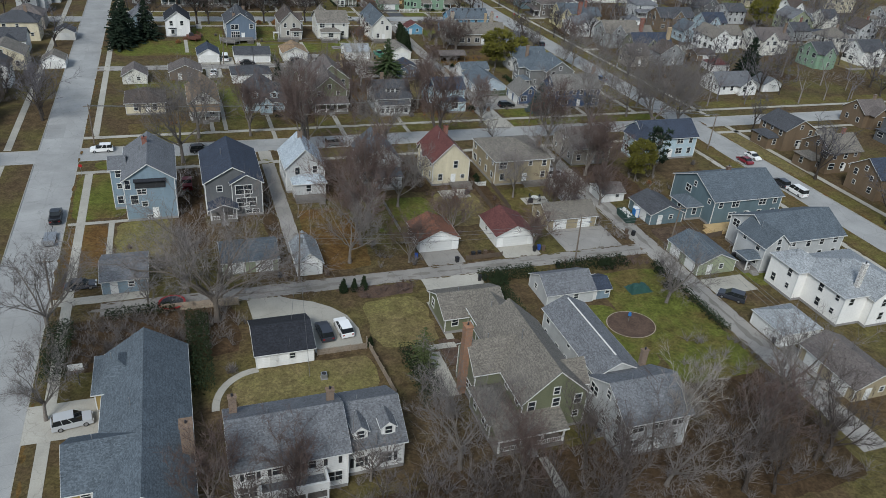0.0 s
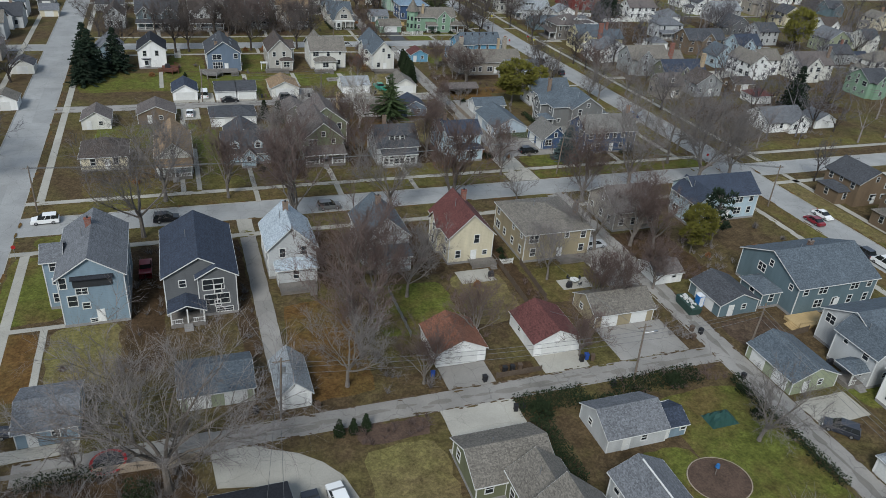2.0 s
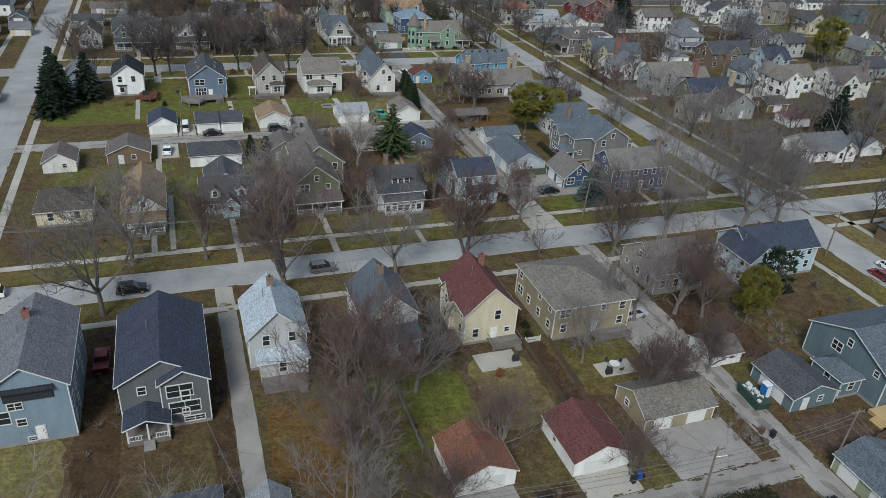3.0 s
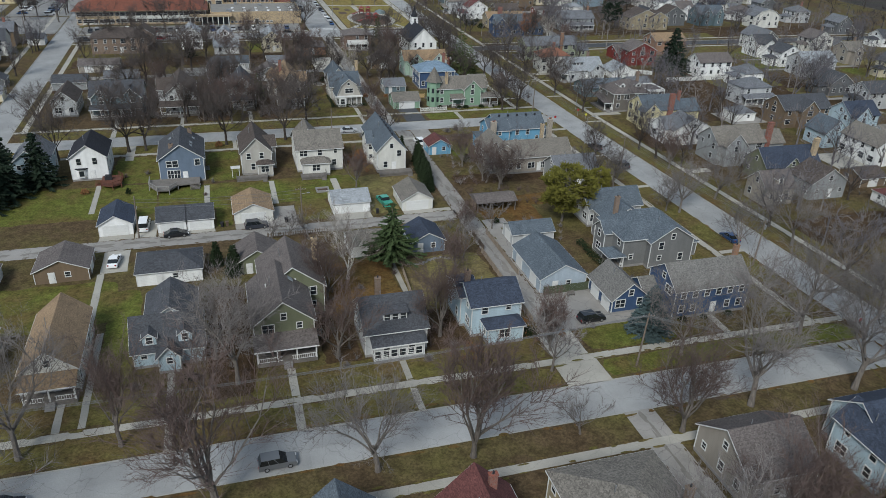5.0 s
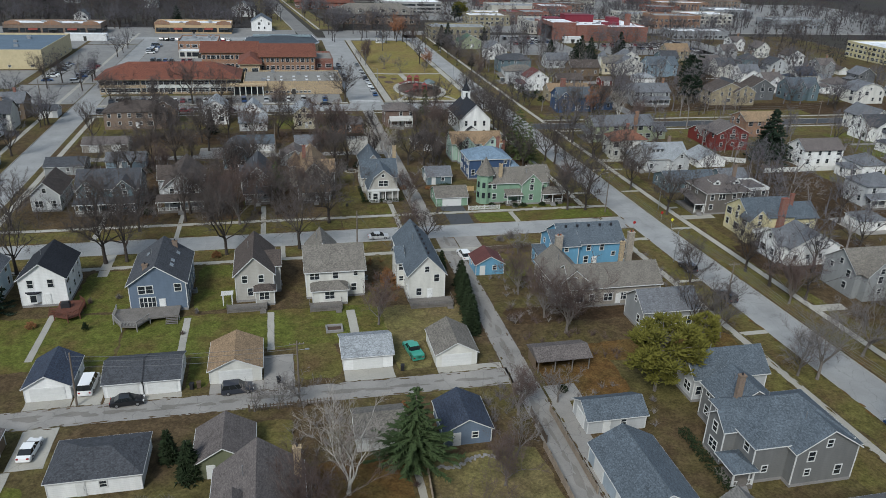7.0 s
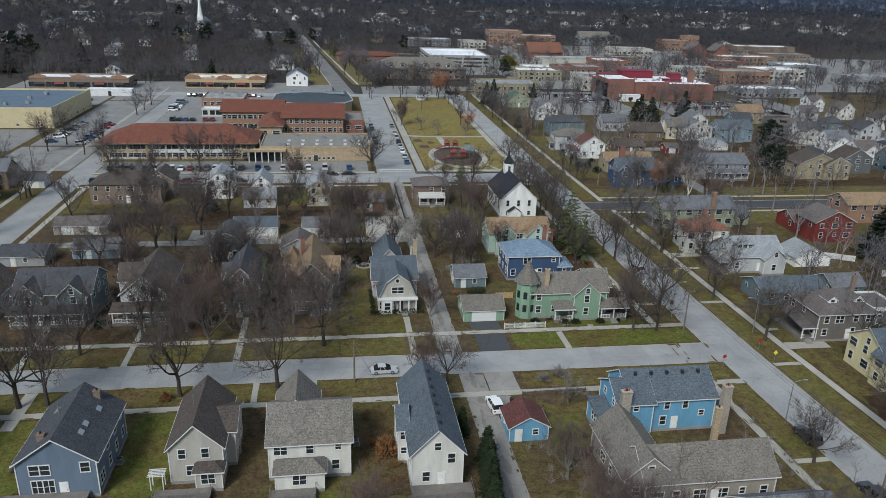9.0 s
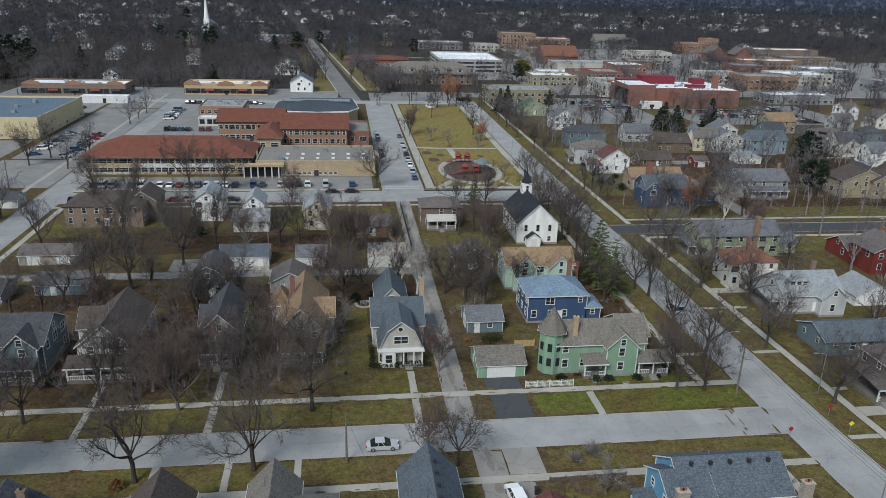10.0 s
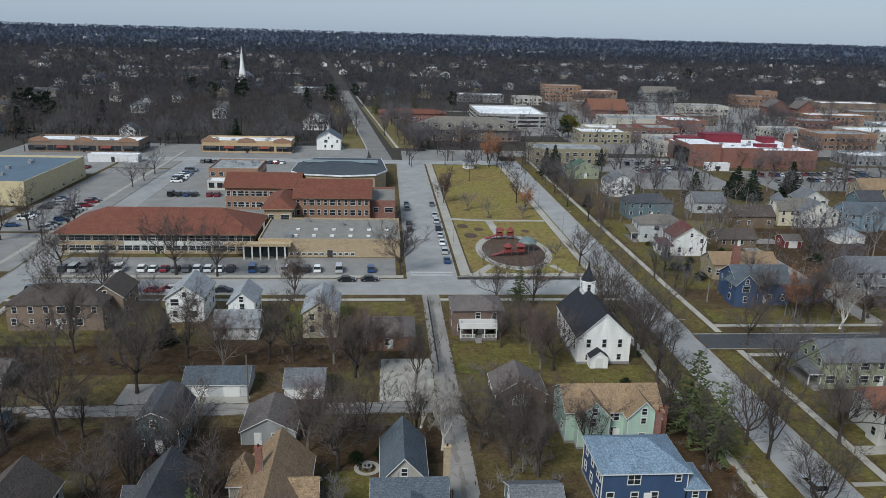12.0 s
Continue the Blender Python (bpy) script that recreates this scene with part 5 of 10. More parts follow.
for x0, x1, y0, y1, m, lab in [
    (3, 22.6, 77.5, 86, TANGRASS, "short olive lawn behind the white house"), (24.4, 34.5, 86.5, 99.5, TANGRASS, "tan winter lawn"), (66, 81, 68, 99, GREENLAWN, "broad green lawn"), (56, 66, 73, 90, GREENLAWN, "green lawn beside the long wing"),
    (-21.8, -12, 137, 157.8, GREENLAWN, "green corner lawn"), (-18.8, -9, 160.2, 165, GREENLAWN, "green verge"), (-21.8, -14.8, 119, 134.6, RUSTLEAF, "lawn strewn with orange leaves"), (-13.6, -4, 120.5, 135, TANGRASS, "thin winter lawn"), (19.5, 29.5, 110, 134, RUSTLEAF, "rust-brown leafy yard"),
    (33, 47, 121.5, 136, GREENLAWN, "green back lawn"), (48.6, 58, 121.5, 137, TANGRASS, "tan back lawn"), (63, 80, 124.5, 136, LAWN, "olive back lawn"), (47.5, 53, 108.4, 111.5, LEAFY, "leafy strip by the alley"), (96.5, 120, 88.5, 95.6, GREENLAWN, "bright green lawn"), (114, 124, 60, 74, GREENLAWN, "green lawn"),
    (88, 98.6, 106.5, 113, MUD, "bare muddy earth of a building plot"), (-20, -4, 174, 178, LAWN, "olive verge"), (-4, 76.5, 173.4, 178, LAWN, "olive verge between walk and street"), (84.5, 131, 173.4, 178, GREENLAWN, "green verge between walk and street"), (-13, 32, 180.2, 187.5, LAWN, "winter front lawns"), (32, 77, 180.2, 186.5, LAWN, "thin front lawns"),
    (84.5, 101, 180.2, 187, GREENLAWN, "green front lawn under the spruce"), (117.8, 124.4, 180.2, 240, LAWN, "olive side lawn"), (10.4, 15.4, 188, 216, GREENLAWN, "long green side lawn"), (-12, 11, 205.5, 220.5, GREENLAWN, "green back lawn"), (60.5, 77.5, 199.5, 217, TANGRASS, "fenced tan lawn"), (46, 59, 199, 218, RUSTLEAF, "leafy back yard"),
    (-18.5, 16, 247.6, 265.5, GREENLAWN, "green back lawn"), (16.4, 61.5, 248.6, 262.5, GREENLAWN, "mown green back lawn"), (27, 34.5, 264, 284, GREENLAWN, "green side lawn"), (5.6, 16, 266, 284, GREENLAWN, "green side lawn"), (61.5, 76, 247.4, 261, TANGRASS, "leafy olive back yard"), (28.2, 31.7, 238.6, 249, GREENLAWN, "strip of green lawn"), (45, 52.3, 238.4, 249, LAWN, "olive lawn by the alley"), (61, 67.3, 238.6, 249.4, TANGRASS, "leafy strip beside the garage"), (38.6, 44.4, 220.4, 229, LAWN, "green fenced lawn"), (84, 124, 250, 256.5, LEAFY, "leaf-strewn ground"), (94, 124, 236, 242, RUSTLEAF, "leaf-strewn ground"),
    (84, 97, 226.5, 242, RUSTLEAF, "rust-brown leaves round the carport"), (89.5, 98.6, 278.6, 284, LAWN, "olive lawn"), (89.5, 98.4, 267, 278, GREENLAWN, "green back lawn"), (-20, 75.5, 286.6, 292, LAWN, "olive verge"), (89.5, 131, 286.6, 292, LAWN, "olive verge"), (-20, 57.8, 300.6, 307, LAWN, "shaded verge under trees"), (58, 75.5, 300.6, 306.9, LAWN, "olive verge"), (91, 131, 300.6, 307, GREENLAWN, "green verge"),
    (58.2, 65, 309.4, 345, LAWN, "green side lawn"), (65, 72, 309.4, 316.5, GREENLAWN, "green front lawn"), (92, 124, 309.4, 311.6, GREENLAWN, "green front lawn"), (113.5, 124, 312.5, 345, LEAFY, "leafy side yard"), (81, 92.5, 377, 391.8, GREENLAWN, "bright green lawn"), (97, 124, 371.5, 380, LAWN, "olive church lawn"), (-18, 60, 378, 391.5, LEAFY, "leaf-strewn back yards"),
    (58, 74, 400, 416.8, LAWN, "olive front lawn"), (-18, 48, 413, 416.8, LAWN, "olive front lawns"), (127, 131.6, 182, 285, LAWN, "olive verge"), (127, 131.6, 309, 416, LAWN, "olive verge"), (141, 146, 180, 386, LAWN, "olive verge"), (141, 146, 398, 630, LAWN, "olive verge"), (128.5, 131.7, 437.5, 611, TANGRASS, "tan verge beside the park walk"), (148.4, 150.2, 180, 383, LAWN, "olive front lawns"), (127, 131.6, 20, 157, LAWN, "olive verge"), (141, 146, 20, 159, LAWN, "olive verge"),
    (42, 58, 444.5, 450, LAWN, "olive lawn island before the school hall"), (61, 72.5, 443, 448.6, LAWN, "olive lawn island before the school hall"), (-24, 26, 451.4, 455.6, LAWN, "olive strip of lawn along the school wing"), (140.9, 146, 130, 164, TANGRASS, "tan verge"), (149, 262, 401.8, 412, LAWN, "olive front lawns"), (149, 262, 372, 383.6, LAWN, "olive front lawns"), (150, 400, 180, 186, LAWN, "olive front lawns"),
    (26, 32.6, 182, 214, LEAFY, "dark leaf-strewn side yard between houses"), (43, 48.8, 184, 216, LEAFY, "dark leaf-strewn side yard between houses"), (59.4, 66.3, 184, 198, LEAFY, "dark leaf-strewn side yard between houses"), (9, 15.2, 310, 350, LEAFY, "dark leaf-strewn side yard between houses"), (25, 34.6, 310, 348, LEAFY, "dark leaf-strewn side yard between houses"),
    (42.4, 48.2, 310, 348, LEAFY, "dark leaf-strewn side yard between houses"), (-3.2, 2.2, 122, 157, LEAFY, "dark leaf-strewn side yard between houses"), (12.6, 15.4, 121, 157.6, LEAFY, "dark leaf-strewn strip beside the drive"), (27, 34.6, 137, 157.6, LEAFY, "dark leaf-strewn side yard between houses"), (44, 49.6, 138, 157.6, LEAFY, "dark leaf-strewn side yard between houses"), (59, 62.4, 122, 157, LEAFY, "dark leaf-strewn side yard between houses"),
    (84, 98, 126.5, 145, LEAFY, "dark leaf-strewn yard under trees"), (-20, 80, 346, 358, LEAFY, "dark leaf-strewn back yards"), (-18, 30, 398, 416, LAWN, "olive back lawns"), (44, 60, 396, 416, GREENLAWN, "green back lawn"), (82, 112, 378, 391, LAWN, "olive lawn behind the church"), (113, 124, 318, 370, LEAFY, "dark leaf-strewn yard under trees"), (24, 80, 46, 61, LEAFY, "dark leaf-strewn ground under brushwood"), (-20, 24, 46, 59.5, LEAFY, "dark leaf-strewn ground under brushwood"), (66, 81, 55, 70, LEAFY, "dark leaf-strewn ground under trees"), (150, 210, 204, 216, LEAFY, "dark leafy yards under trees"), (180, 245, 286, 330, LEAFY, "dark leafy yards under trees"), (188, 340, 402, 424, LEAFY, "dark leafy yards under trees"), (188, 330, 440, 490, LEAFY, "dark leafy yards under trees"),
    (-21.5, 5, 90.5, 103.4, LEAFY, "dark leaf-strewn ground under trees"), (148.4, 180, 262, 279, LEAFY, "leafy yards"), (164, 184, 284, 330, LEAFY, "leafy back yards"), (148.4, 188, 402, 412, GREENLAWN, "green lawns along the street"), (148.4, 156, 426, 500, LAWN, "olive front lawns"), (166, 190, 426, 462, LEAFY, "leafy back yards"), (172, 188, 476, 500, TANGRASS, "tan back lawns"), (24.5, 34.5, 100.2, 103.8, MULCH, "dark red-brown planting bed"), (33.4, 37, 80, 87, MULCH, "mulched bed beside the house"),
]:
    patch("lawn_patch" if m is not MULCH else "planting_bed", x0, x1, y0, y1, m, lab, 0.009 + prng.uniform(0, 0.004))
setting("planting_bed", ring_shape(66.2, 83.5, 0, 4.0, 0.1, BASE + 0.05, sy=0.9), MULCH, "round mulched garden bed with stone edge", "garden bed")
setting("bed_edge", ring_shape(66.2, 83.5, 4.0, 4.16, 0.1, BASE + 0.1, sy=0.9), FENCEWOOD, "stone edging of the round bed", "edging")

for x0, x1, y0, y1, m, lab in [
    (36.4, 47, 97, 104, CONCRETE, "pale concrete drive"), (-22.4, -13.4, 78, 85, CONCRETE, "tan concrete drive"), (15.6, 18.4, 117.5, 158.1, ALLEYTOP, "long narrow shared drive"), (15.6, 18.4, 159.8, 165.3, CONCRETE, "drive apron"),
    (39, 46.2, 107.8, 112.9, ALLEYTOP, "garage apron"), (54, 61.4, 107.8, 111.9, CONCRETE, "pale garage apron"), (66.8, 79, 107.8, 116.3, ALLEYTOP, "wide asphalt apron"), (86.7, 95.8, 88, 93.2, CONCRETE, "stained concrete parking pad"), (50.6, 57, 133.7, 137.8, CONCRETE, "pale concrete patio"), (67.4, 73.2, 128, 131.2, CONCRETE, "round-cornered patio"),
    (76, 82, 126, 146, ALLEYTOP, "wide gravelly drive"), (82.9, 93, 186.8, 198.8, ALLEYTOP, "gravelly parking court"), (93, 101.8, 186.8, 190.3, ALLEYTOP, "concrete parking court"), (77.6, 83.6, 179.9, 186.8, CONCRETE, "drive"), (77.0, 84.2, 172.9, 178.2, CONCRETE, "drive apron"), (7.6, 12.2, 223.2, 231.9, CONCRETE, "pale parking pad"), (6, 12.4, 236.7, 238.8, CONCRETE, "garage apron"),
    (12.6, 16.6, 236.7, 244.5, CONCRETE, "parking pad"), (17, 28, 236.7, 238.1, CONCRETE, "garage apron"), (32, 40, 236.7, 239.3, ALLEYTOP, "garage apron"), (40.1, 44.8, 236.7, 246.4, ALLEYTOP, "pale parking pad beside the garage"), (54.9, 56.5, 251.5, 260.3, CONCRETE, "narrow garden path"), (83.2, 88.4, 226.1, 230.5, ALLEYTOP, "gravel patch by the lane"), (52.6, 60.6, 236.7, 239.9, CONCRETE, "garage apron"), (67.6, 78.4, 236.7, 238.5, CONCRETE, "garage apron"), (84, 90, 300.2, 307.3, DARKTOP, "dark asphalt drive"), (84, 90, 309, 312.9, DARKTOP, "dark asphalt drive"), (83, 88.2, 286.2, 292.4, ALLEYTOP, "drive"),
    (83, 86, 277.5, 284.5, ALLEYTOP, "drive"), (7.4, 9.4, 281.5, 292.2, CONCRETE, "drive strip"), (66, 76.2, 366.2, 384, CONCRETE, "tan parking court"), (20, 31, 366.2, 374, ALLEYTOP, "parking court"), (30, 43, 366.2, 368.7, CONCRETE, "garage apron"), (82.9, 85.9, 199, 226, ALLEYTOP, "lane edge"), (29.6, 33, 74, 84, CONCRETE, "patio of worn flags"), (86.7, 90, 60, 74.4, ALLEYTOP, "lane apron"), (95.7, 98.4, 97, 101, CONCRETE, "patio"),
    (-22.3, -8, 108, 110.1, CONCRETE, "drive"), (180.5, 185.5, 402, 470, ALLEYTOP, "grey back lane"), (172, 196, 470, 476, ALLEYTOP, "grey parking yard"), (183, 196, 280, 292, ALLEYTOP, "grey drive"), (148, 152, 246, 248.5, CONCRETE, "drive"), (148, 153, 296, 298.6, CONCRETE, "drive"), (148, 172, 346.4, 349, CONCRETE, "long drive"),
]:
    patch("driveway", x0, x1, y0, y1, m, lab, 0.04, "driveway", 0.06)
for x0, x1, y0, y1 in [
    (-22, -11, 135, 136), (-15, -14, 118.6, 134.9), (2.6, 3.7, 250.5, 266.4), (26, 27.2, 248.6, 261.6), (40.6, 41.8, 248.2, 261.6), (20.2, 21.2, 172.9, 178.2), (20.2, 21.2, 179.9, 189.8), (37.2, 38.4, 172.9, 178.2), (37.2, 38.4, 179.9, 186.8), (54, 55, 179.9, 184.8), (54, 55, 172.9, 178.2), (109, 110.2, 179.9, 185.4), (6, 7, 179.9, 188.3),
    (9.2, 10.2, 180.2, 203), (7.2, 8.4, 203, 223), (71, 72.2, 300.2, 307.3), (71, 72.2, 309, 316.2), (39, 40.2, 300.2, 307.3), (39, 40.2, 309, 318.4), (20, 21, 309, 315), (20, 21, 300.2, 307.3), (2.4, 3.6, 309, 315.8), (2.4, 3.6, 300.2, 307.3), (100.6, 101.8, 300.2, 307.3), (108, 109.2, 309, 309.7), (38.4, 39.6, 46, 60.2), (126.5, 131.8, 205, 206.2), (126.5, 131.8, 240, 241.2), (126.5, 131.8, 262, 263), (126.5, 131.8, 318, 319.2),
    (141, 146.2, 290, 291), (141, 146.2, 318, 319), (141, 146.2, 338, 339), (148, 149.4, 338, 339), (148, 149.4, 304, 305), (43.4, 44.4, 286.2, 292.3), (33.6, 34.6, 286.2, 292.3), (53, 54, 286.2, 292.3), (59.5, 60.5, 205, 219), (35.2, 36.4, 86.5, 97), (30.8, 36, 84.5, 85.7),
]:
    patch("path", x0, x1, y0, y1, CONCRETE, "narrow pale concrete path", 0.05, "path", 0.04)
setting("driveway", Shape().prism([(6.8, 104), (7.2, 98), (14.9, 96.5), (15.1, 87.8), (22.3, 87.8), (22.6, 92.4), (21.6, 96.2), (19.6, 99), (17, 101.2), (13.6, 102.8), (12, 104)], "z", BASE - 0.03, BASE + 0.04), CONCRETE, "pale concrete parking pad with a curved edge", "driveway")
bend_ = Shape()
for k in range(10):
    a, b = radians(90 + 9 * k), radians(99 + 9 * k)
    bend_.face([(6.6 + r * math.cos(t), 78.6 + 1.15 * r * math.sin(t), BASE + 0.05) for r, t in ((5.8, a), (6.8, a), (6.8, b), (5.8, b))])
setting("garden_path", bend_, CONCRETE, "curved pale garden path", "path")
# ---- street markings ----
MARK = plain("road_paint", (0.62, 0.62, 0.6), 0.7, grain=9, var=0.3)
marks = Shape()
for q in ((-26.6, -22.8, 157.5, 158.0), (-30.6, -23, 174.5, 174.75), (-30.6, -23, 177, 177.25), (-21.5, -21.2, 166.3, 172), (-19, -18.5, 166, 169), (132.6, 140, 301.5, 301.9), (74, 85.6, 437.5, 438.0), (74, 85.6, 440, 440.5)):
    marks.box(*q, 0.0, 0.012)
setting("road_marking", marks, MARK, "worn white stop lines on the street", "road marking")


# ---- leaf drifts, worn grit and mud along the edges of lanes, drives and walks ----
def drifts(name, mat, label, runs, step, size, z, seed):
    """Ragged little patches strewn along lines, joined."""
    r = random.Random(seed)
    s = Shape()
    for x0, y0, x1, y1 in runs:
        n = int(math.hypot(x1 - x0, y1 - y0) / step)
        for k in range(n):
            t = (k + r.random()) / n
            cx, cy = x0 + (x1 - x0) * t + r.gauss(0, 0.25), y0 + (y1 - y0) * t + r.gauss(0, 0.25)
            along = abs(x1 - x0) > abs(y1 - y0)
            w, d = r.uniform(0.6, 2.2) * size, r.uniform(0.15, 0.5) * size
            if not along:
                w, d = d, w
            m = 11
            h = z + r.uniform(0, 0.004)
            s.face([(cx + w * math.cos(2 * math.pi * j / m) * q, cy + d * math.sin(2 * math.pi * j / m) * q, h) for j in range(m) for q in [r.uniform(0.65, 1.2)]])
    setting(name, s, mat, label, "litter", kind="stuff")


LANES = [(-15, 104, 82, 104), (-15, 107.7, 82, 107.7), (82, 56, 82, 157), (86.6, 56, 86.6, 157), (-22, 232, 79, 232), (-22, 236.6, 79, 236.6), (78.6, 188, 78.6, 283), (82.8, 199, 82.8, 270), (76.3, 310, 76.3, 416), (80.6, 310, 80.6, 416), (-22, 362, 76, 362), (-22, 366, 76, 366)]
drifts("leaf_drift", MUD, "thin brown leaf drifts along the lane edges", LANES, 1.5, 0.36, BASE + 0.05, 1)
drifts("grass_fringe", GRASS, "ragged grass growing over the lane edges", LANES, 2.2, 0.42, BASE + 0.056, 2)
drifts("grit_patch", paving("worn_grit", (0.19, 0.175, 0.155), 0.2, 0.4), "darker worn grit and patches on the lanes", [(-15, 105.8, 82, 105.8), (84.3, 56, 84.3, 165), (-22, 234.3, 79, 234.3), (80.7, 173, 80.7, 292), (78.4, 301, 78.4, 421), (-22, 364, 76, 364)], 2.6, 1.3, BASE + 0.024, 3)
drifts("leaf_drift", RUSTLEAF, "rust-brown fallen leaves along the kerbs", [(-22, 165.1, 131, 165.1), (-22, 173.3, 131, 173.3), (-22, 292, 131, 292), (-22, 300.5, 131, 300.5), (131.6, 20, 131.6, 420), (141, 20, 141, 420), (-22, 20, -22, 290)], 4.0, 0.7, BASE + 0.018, 4)
drifts("grass_fringe", LAWN, "ragged grass growing over the sidewalk edges", [(-22, 178.2, 131, 178.2), (-22, 180, 131, 180), (-22, 158, 131, 158), (-22, 160, 131, 160), (-22, 284.5, 131, 284.5), (-22, 307.3, 131, 307.3), (-22, 309.1, 131, 309.1), (124.7, 20, 124.7, 420), (126.4, 20, 126.4, 420)], 2.4, 0.55, W + 0.022, 5)

PALEGLASS = glass("skylight_glass", (0.25, 0.28, 0.3))
# ---- houses south of the first alley ----
house(-12.8, -2.9, 60.5, 90, 1, "gy", 3.4, "ochre", "slate-blue", "long low house with slate-blue shingle roof and ochre gable", chim=[(-3.1, 69, 7.4, "brown", 1, 1.4, 1.6)], wings=[(-16, -8, 66, 74.5, 1, "gx", 3.0), (-14, -8, 82, 89.4, 1, "hip", 2.6)], near=True)
e = house(1.4, 14.2, 62, 72, 2, "gx", 2.8, "white", "grey", "white colonial house with grey shingle roof and dark shutters", wings=[(14.2, 21.4, 63.4, 73.2, 1.5, "gx", 2.8)], chim=[(2.2, 70, 9.4, "brown"), (13.4, 68.6, 9.4, "brown")], porch=(4, 11.6, 59.6, 62, "flat"), near=True)
for u in (16.2, 19.6):
    add_dormer(e, u - 7.8, 64.2 - 67, 4.75, 1.7, shingles("grey", ROOFS["grey"]), siding("white", WALLS["white"]), True)
SHUTTER = plain("black_shutter", (0.025, 0.027, 0.03), 0.6)
for u in (2.3, 4.1, 5.3, 7.0, 8.6, 10.4, 11.6, 13.3, 15.0, 16.7, 18.6, 20.4):
    yy = 62 if u < 14.2 else 63.4
    part("shutter", Shape().box(-0.2, 0.2, -0.07, 0, 0, 1.45), SHUTTER, e, at=pose(u - 7.8, yy - 67, 4.02 if u < 14.2 else 1.3))
garage(6.4, 14.5, 86.1, 94.5, "gx", 1.9, "white", "black", "N", 2, "white garage with black shingle roof beside the parking pad")
e = house(37.4, 46.8, 64.6, 81, 2, "gy", 4.2, "olive", "taupe", "large olive-green house with taupe roof and white porch", porch=(33.2, 42.6, 61.6, 64.6), wings=[(35.2, 45.2, 88, 95.8, 1, "gx", 1.9), (39, 45.4, 81, 88, 1.5, "gy", 2.4), (33.6, 42, 71.5, 78, 2, "gx", 2.8), (33.2, 37.4, 64.6, 71.5, 1, "hip", 1.4), (43.5, 47.6, 66.5, 71, 2, "gx", 2.2)], chim=[(33.2, 74.8, 11.2, "orange", 1, 1.0, 1.3)], near=True)
e = house(48.6, 58, 57.6, 67.2, 2, "gx", 2.6, "light grey", "grey", "light grey house with grey roof and long rear wing", wings=[(49.6, 56.2, 67.2, 83.4, 2, "gy", 1.7)], chim=[(57, 67.8, 8.2, "brown")], near=True)
part("ridge_flashing", Shape().prism([(-0.5, 7.53), (-0.36, 7.7), (-0.4, 7.74), (-0.52, 7.64)], "y", 6.0, 20.4), TRIM, e, "white strip along the ridge")
garage(54.4, 63.2, 91.2, 98.2, "gx", 1.9, "light grey", "grey", "N", 2, "light grey garage with weathered grey roof")
garage(63.6, 66.6, 91.6, 96, "gx", 1.0, "blue-grey", "navy", "N", 1, "small blue-grey lean-to shed", h=2.2, name="shed")

# ---- houses between the first alley and the first street, seen from their gardens ----
e = house(-11.6, -2.7, 135, 150.8, 3, "gy", 3.0, "blue-grey", "grey", "tall blue-grey clapboard house with grey gable roof", near=True, wings=[(-14, -11.6, 140.5, 146, 3, "gx", 1.4)], chim=[(-7.6, 145.6, 12.4, "red")], sides="SEWN", swin=[(-10.9, 6.7, 0.85, 1.7), (-8.6, 5.5, 1.5, 0.95), (-10, 3.6, 1.2, 1.7), (-8.3, 3.0, 0.95, 0.95), (-7.6, 0.5, 0.9, 0.55)])
# a dark panel on the wall paints the shade of the open sleeping porch
part("sleeping_porch", Shape().box(-2.5, 2.8, -8.06, -7.86, 6.7, 8.3), plain("porch_shade_panel", (0.03, 0.032, 0.035), 0.6), e, "dark panel for the shade inside the sleeping porch")
part("porch_hood", Shape().prism([(-8.5, 8.2), (-7.9, 8.55), (-7.9, 8.45), (-8.5, 8.1)], "x", -2.7, 3.0), shingles("black", ROOFS["black"]), e)
e = house(2.6, 13.0, 134.6, 150, 2.5, "gy", 2.9, "dark grey", "navy", "new dark grey house with navy roof and white trim", porch=(3.0, 8.0, 131.2, 134.6, "gy"), wings=[(7.4, 13.0, 133.6, 136, 2.5, "gy", 1.6)], near=True, sides="SEWN", swin=[(5.2, 5.1, 0.9, 1.1)])
for u, zz, ww, hh in ((9.6, 4.7, 3.0, 1.8), (10.0, 2.1, 3.6, 1.7), (11.0, 0.6, 2.4, 0.7)):
    put_window(e, "S", u - 7.8, 133.6 - 142.3, zz, ww, hh, True)
house(18.9, 26.8, 142.4, 152.4, 2, "gy", 3.7, "light grey", "pale blue", "old white gabled house with pale weathered roof", wings=[(20, 26.4, 139.6, 142.4, 1, "hip", 1.4)], chim=[(22.9, 149.4, 10.6, "brown")], back=(20, 26, 136.6, 139.5), near=True, sides="SEWN", swin=[(21.2, 4.0, 0.9, 1.6), (24.8, 4.2, 0.9, 1.5)])
house(35.2, 43.4, 143, 153.2, 2, "gy", 3.6, "light grey", "slate-blue", "pale grey two-storey house with grey gable roof", wings=[(37, 43, 140, 143, 1, "shed", 0.8)], chim=[(39.2, 149, 10.6, "brown")], near=True, sides="SEWN")
house(50.2, 58.6, 140.5, 151.4, 2, "gy", 4.0, "cream", "red-brown", "cream house with steep red-brown shingle roof", chim=[(55.6, 149, 10.4, "red")], wings=[(49.4, 54, 145, 149, 2, "gx", 1.9)], back=(54, 58.8, 138.0, 140.5), near=True, sides="SEWN", swin=[(55.4, 4.0, 0.9, 1.6), (57.2, 1.5, 0.8, 0.8), (52, 1.3, 0.9, 1.4)])
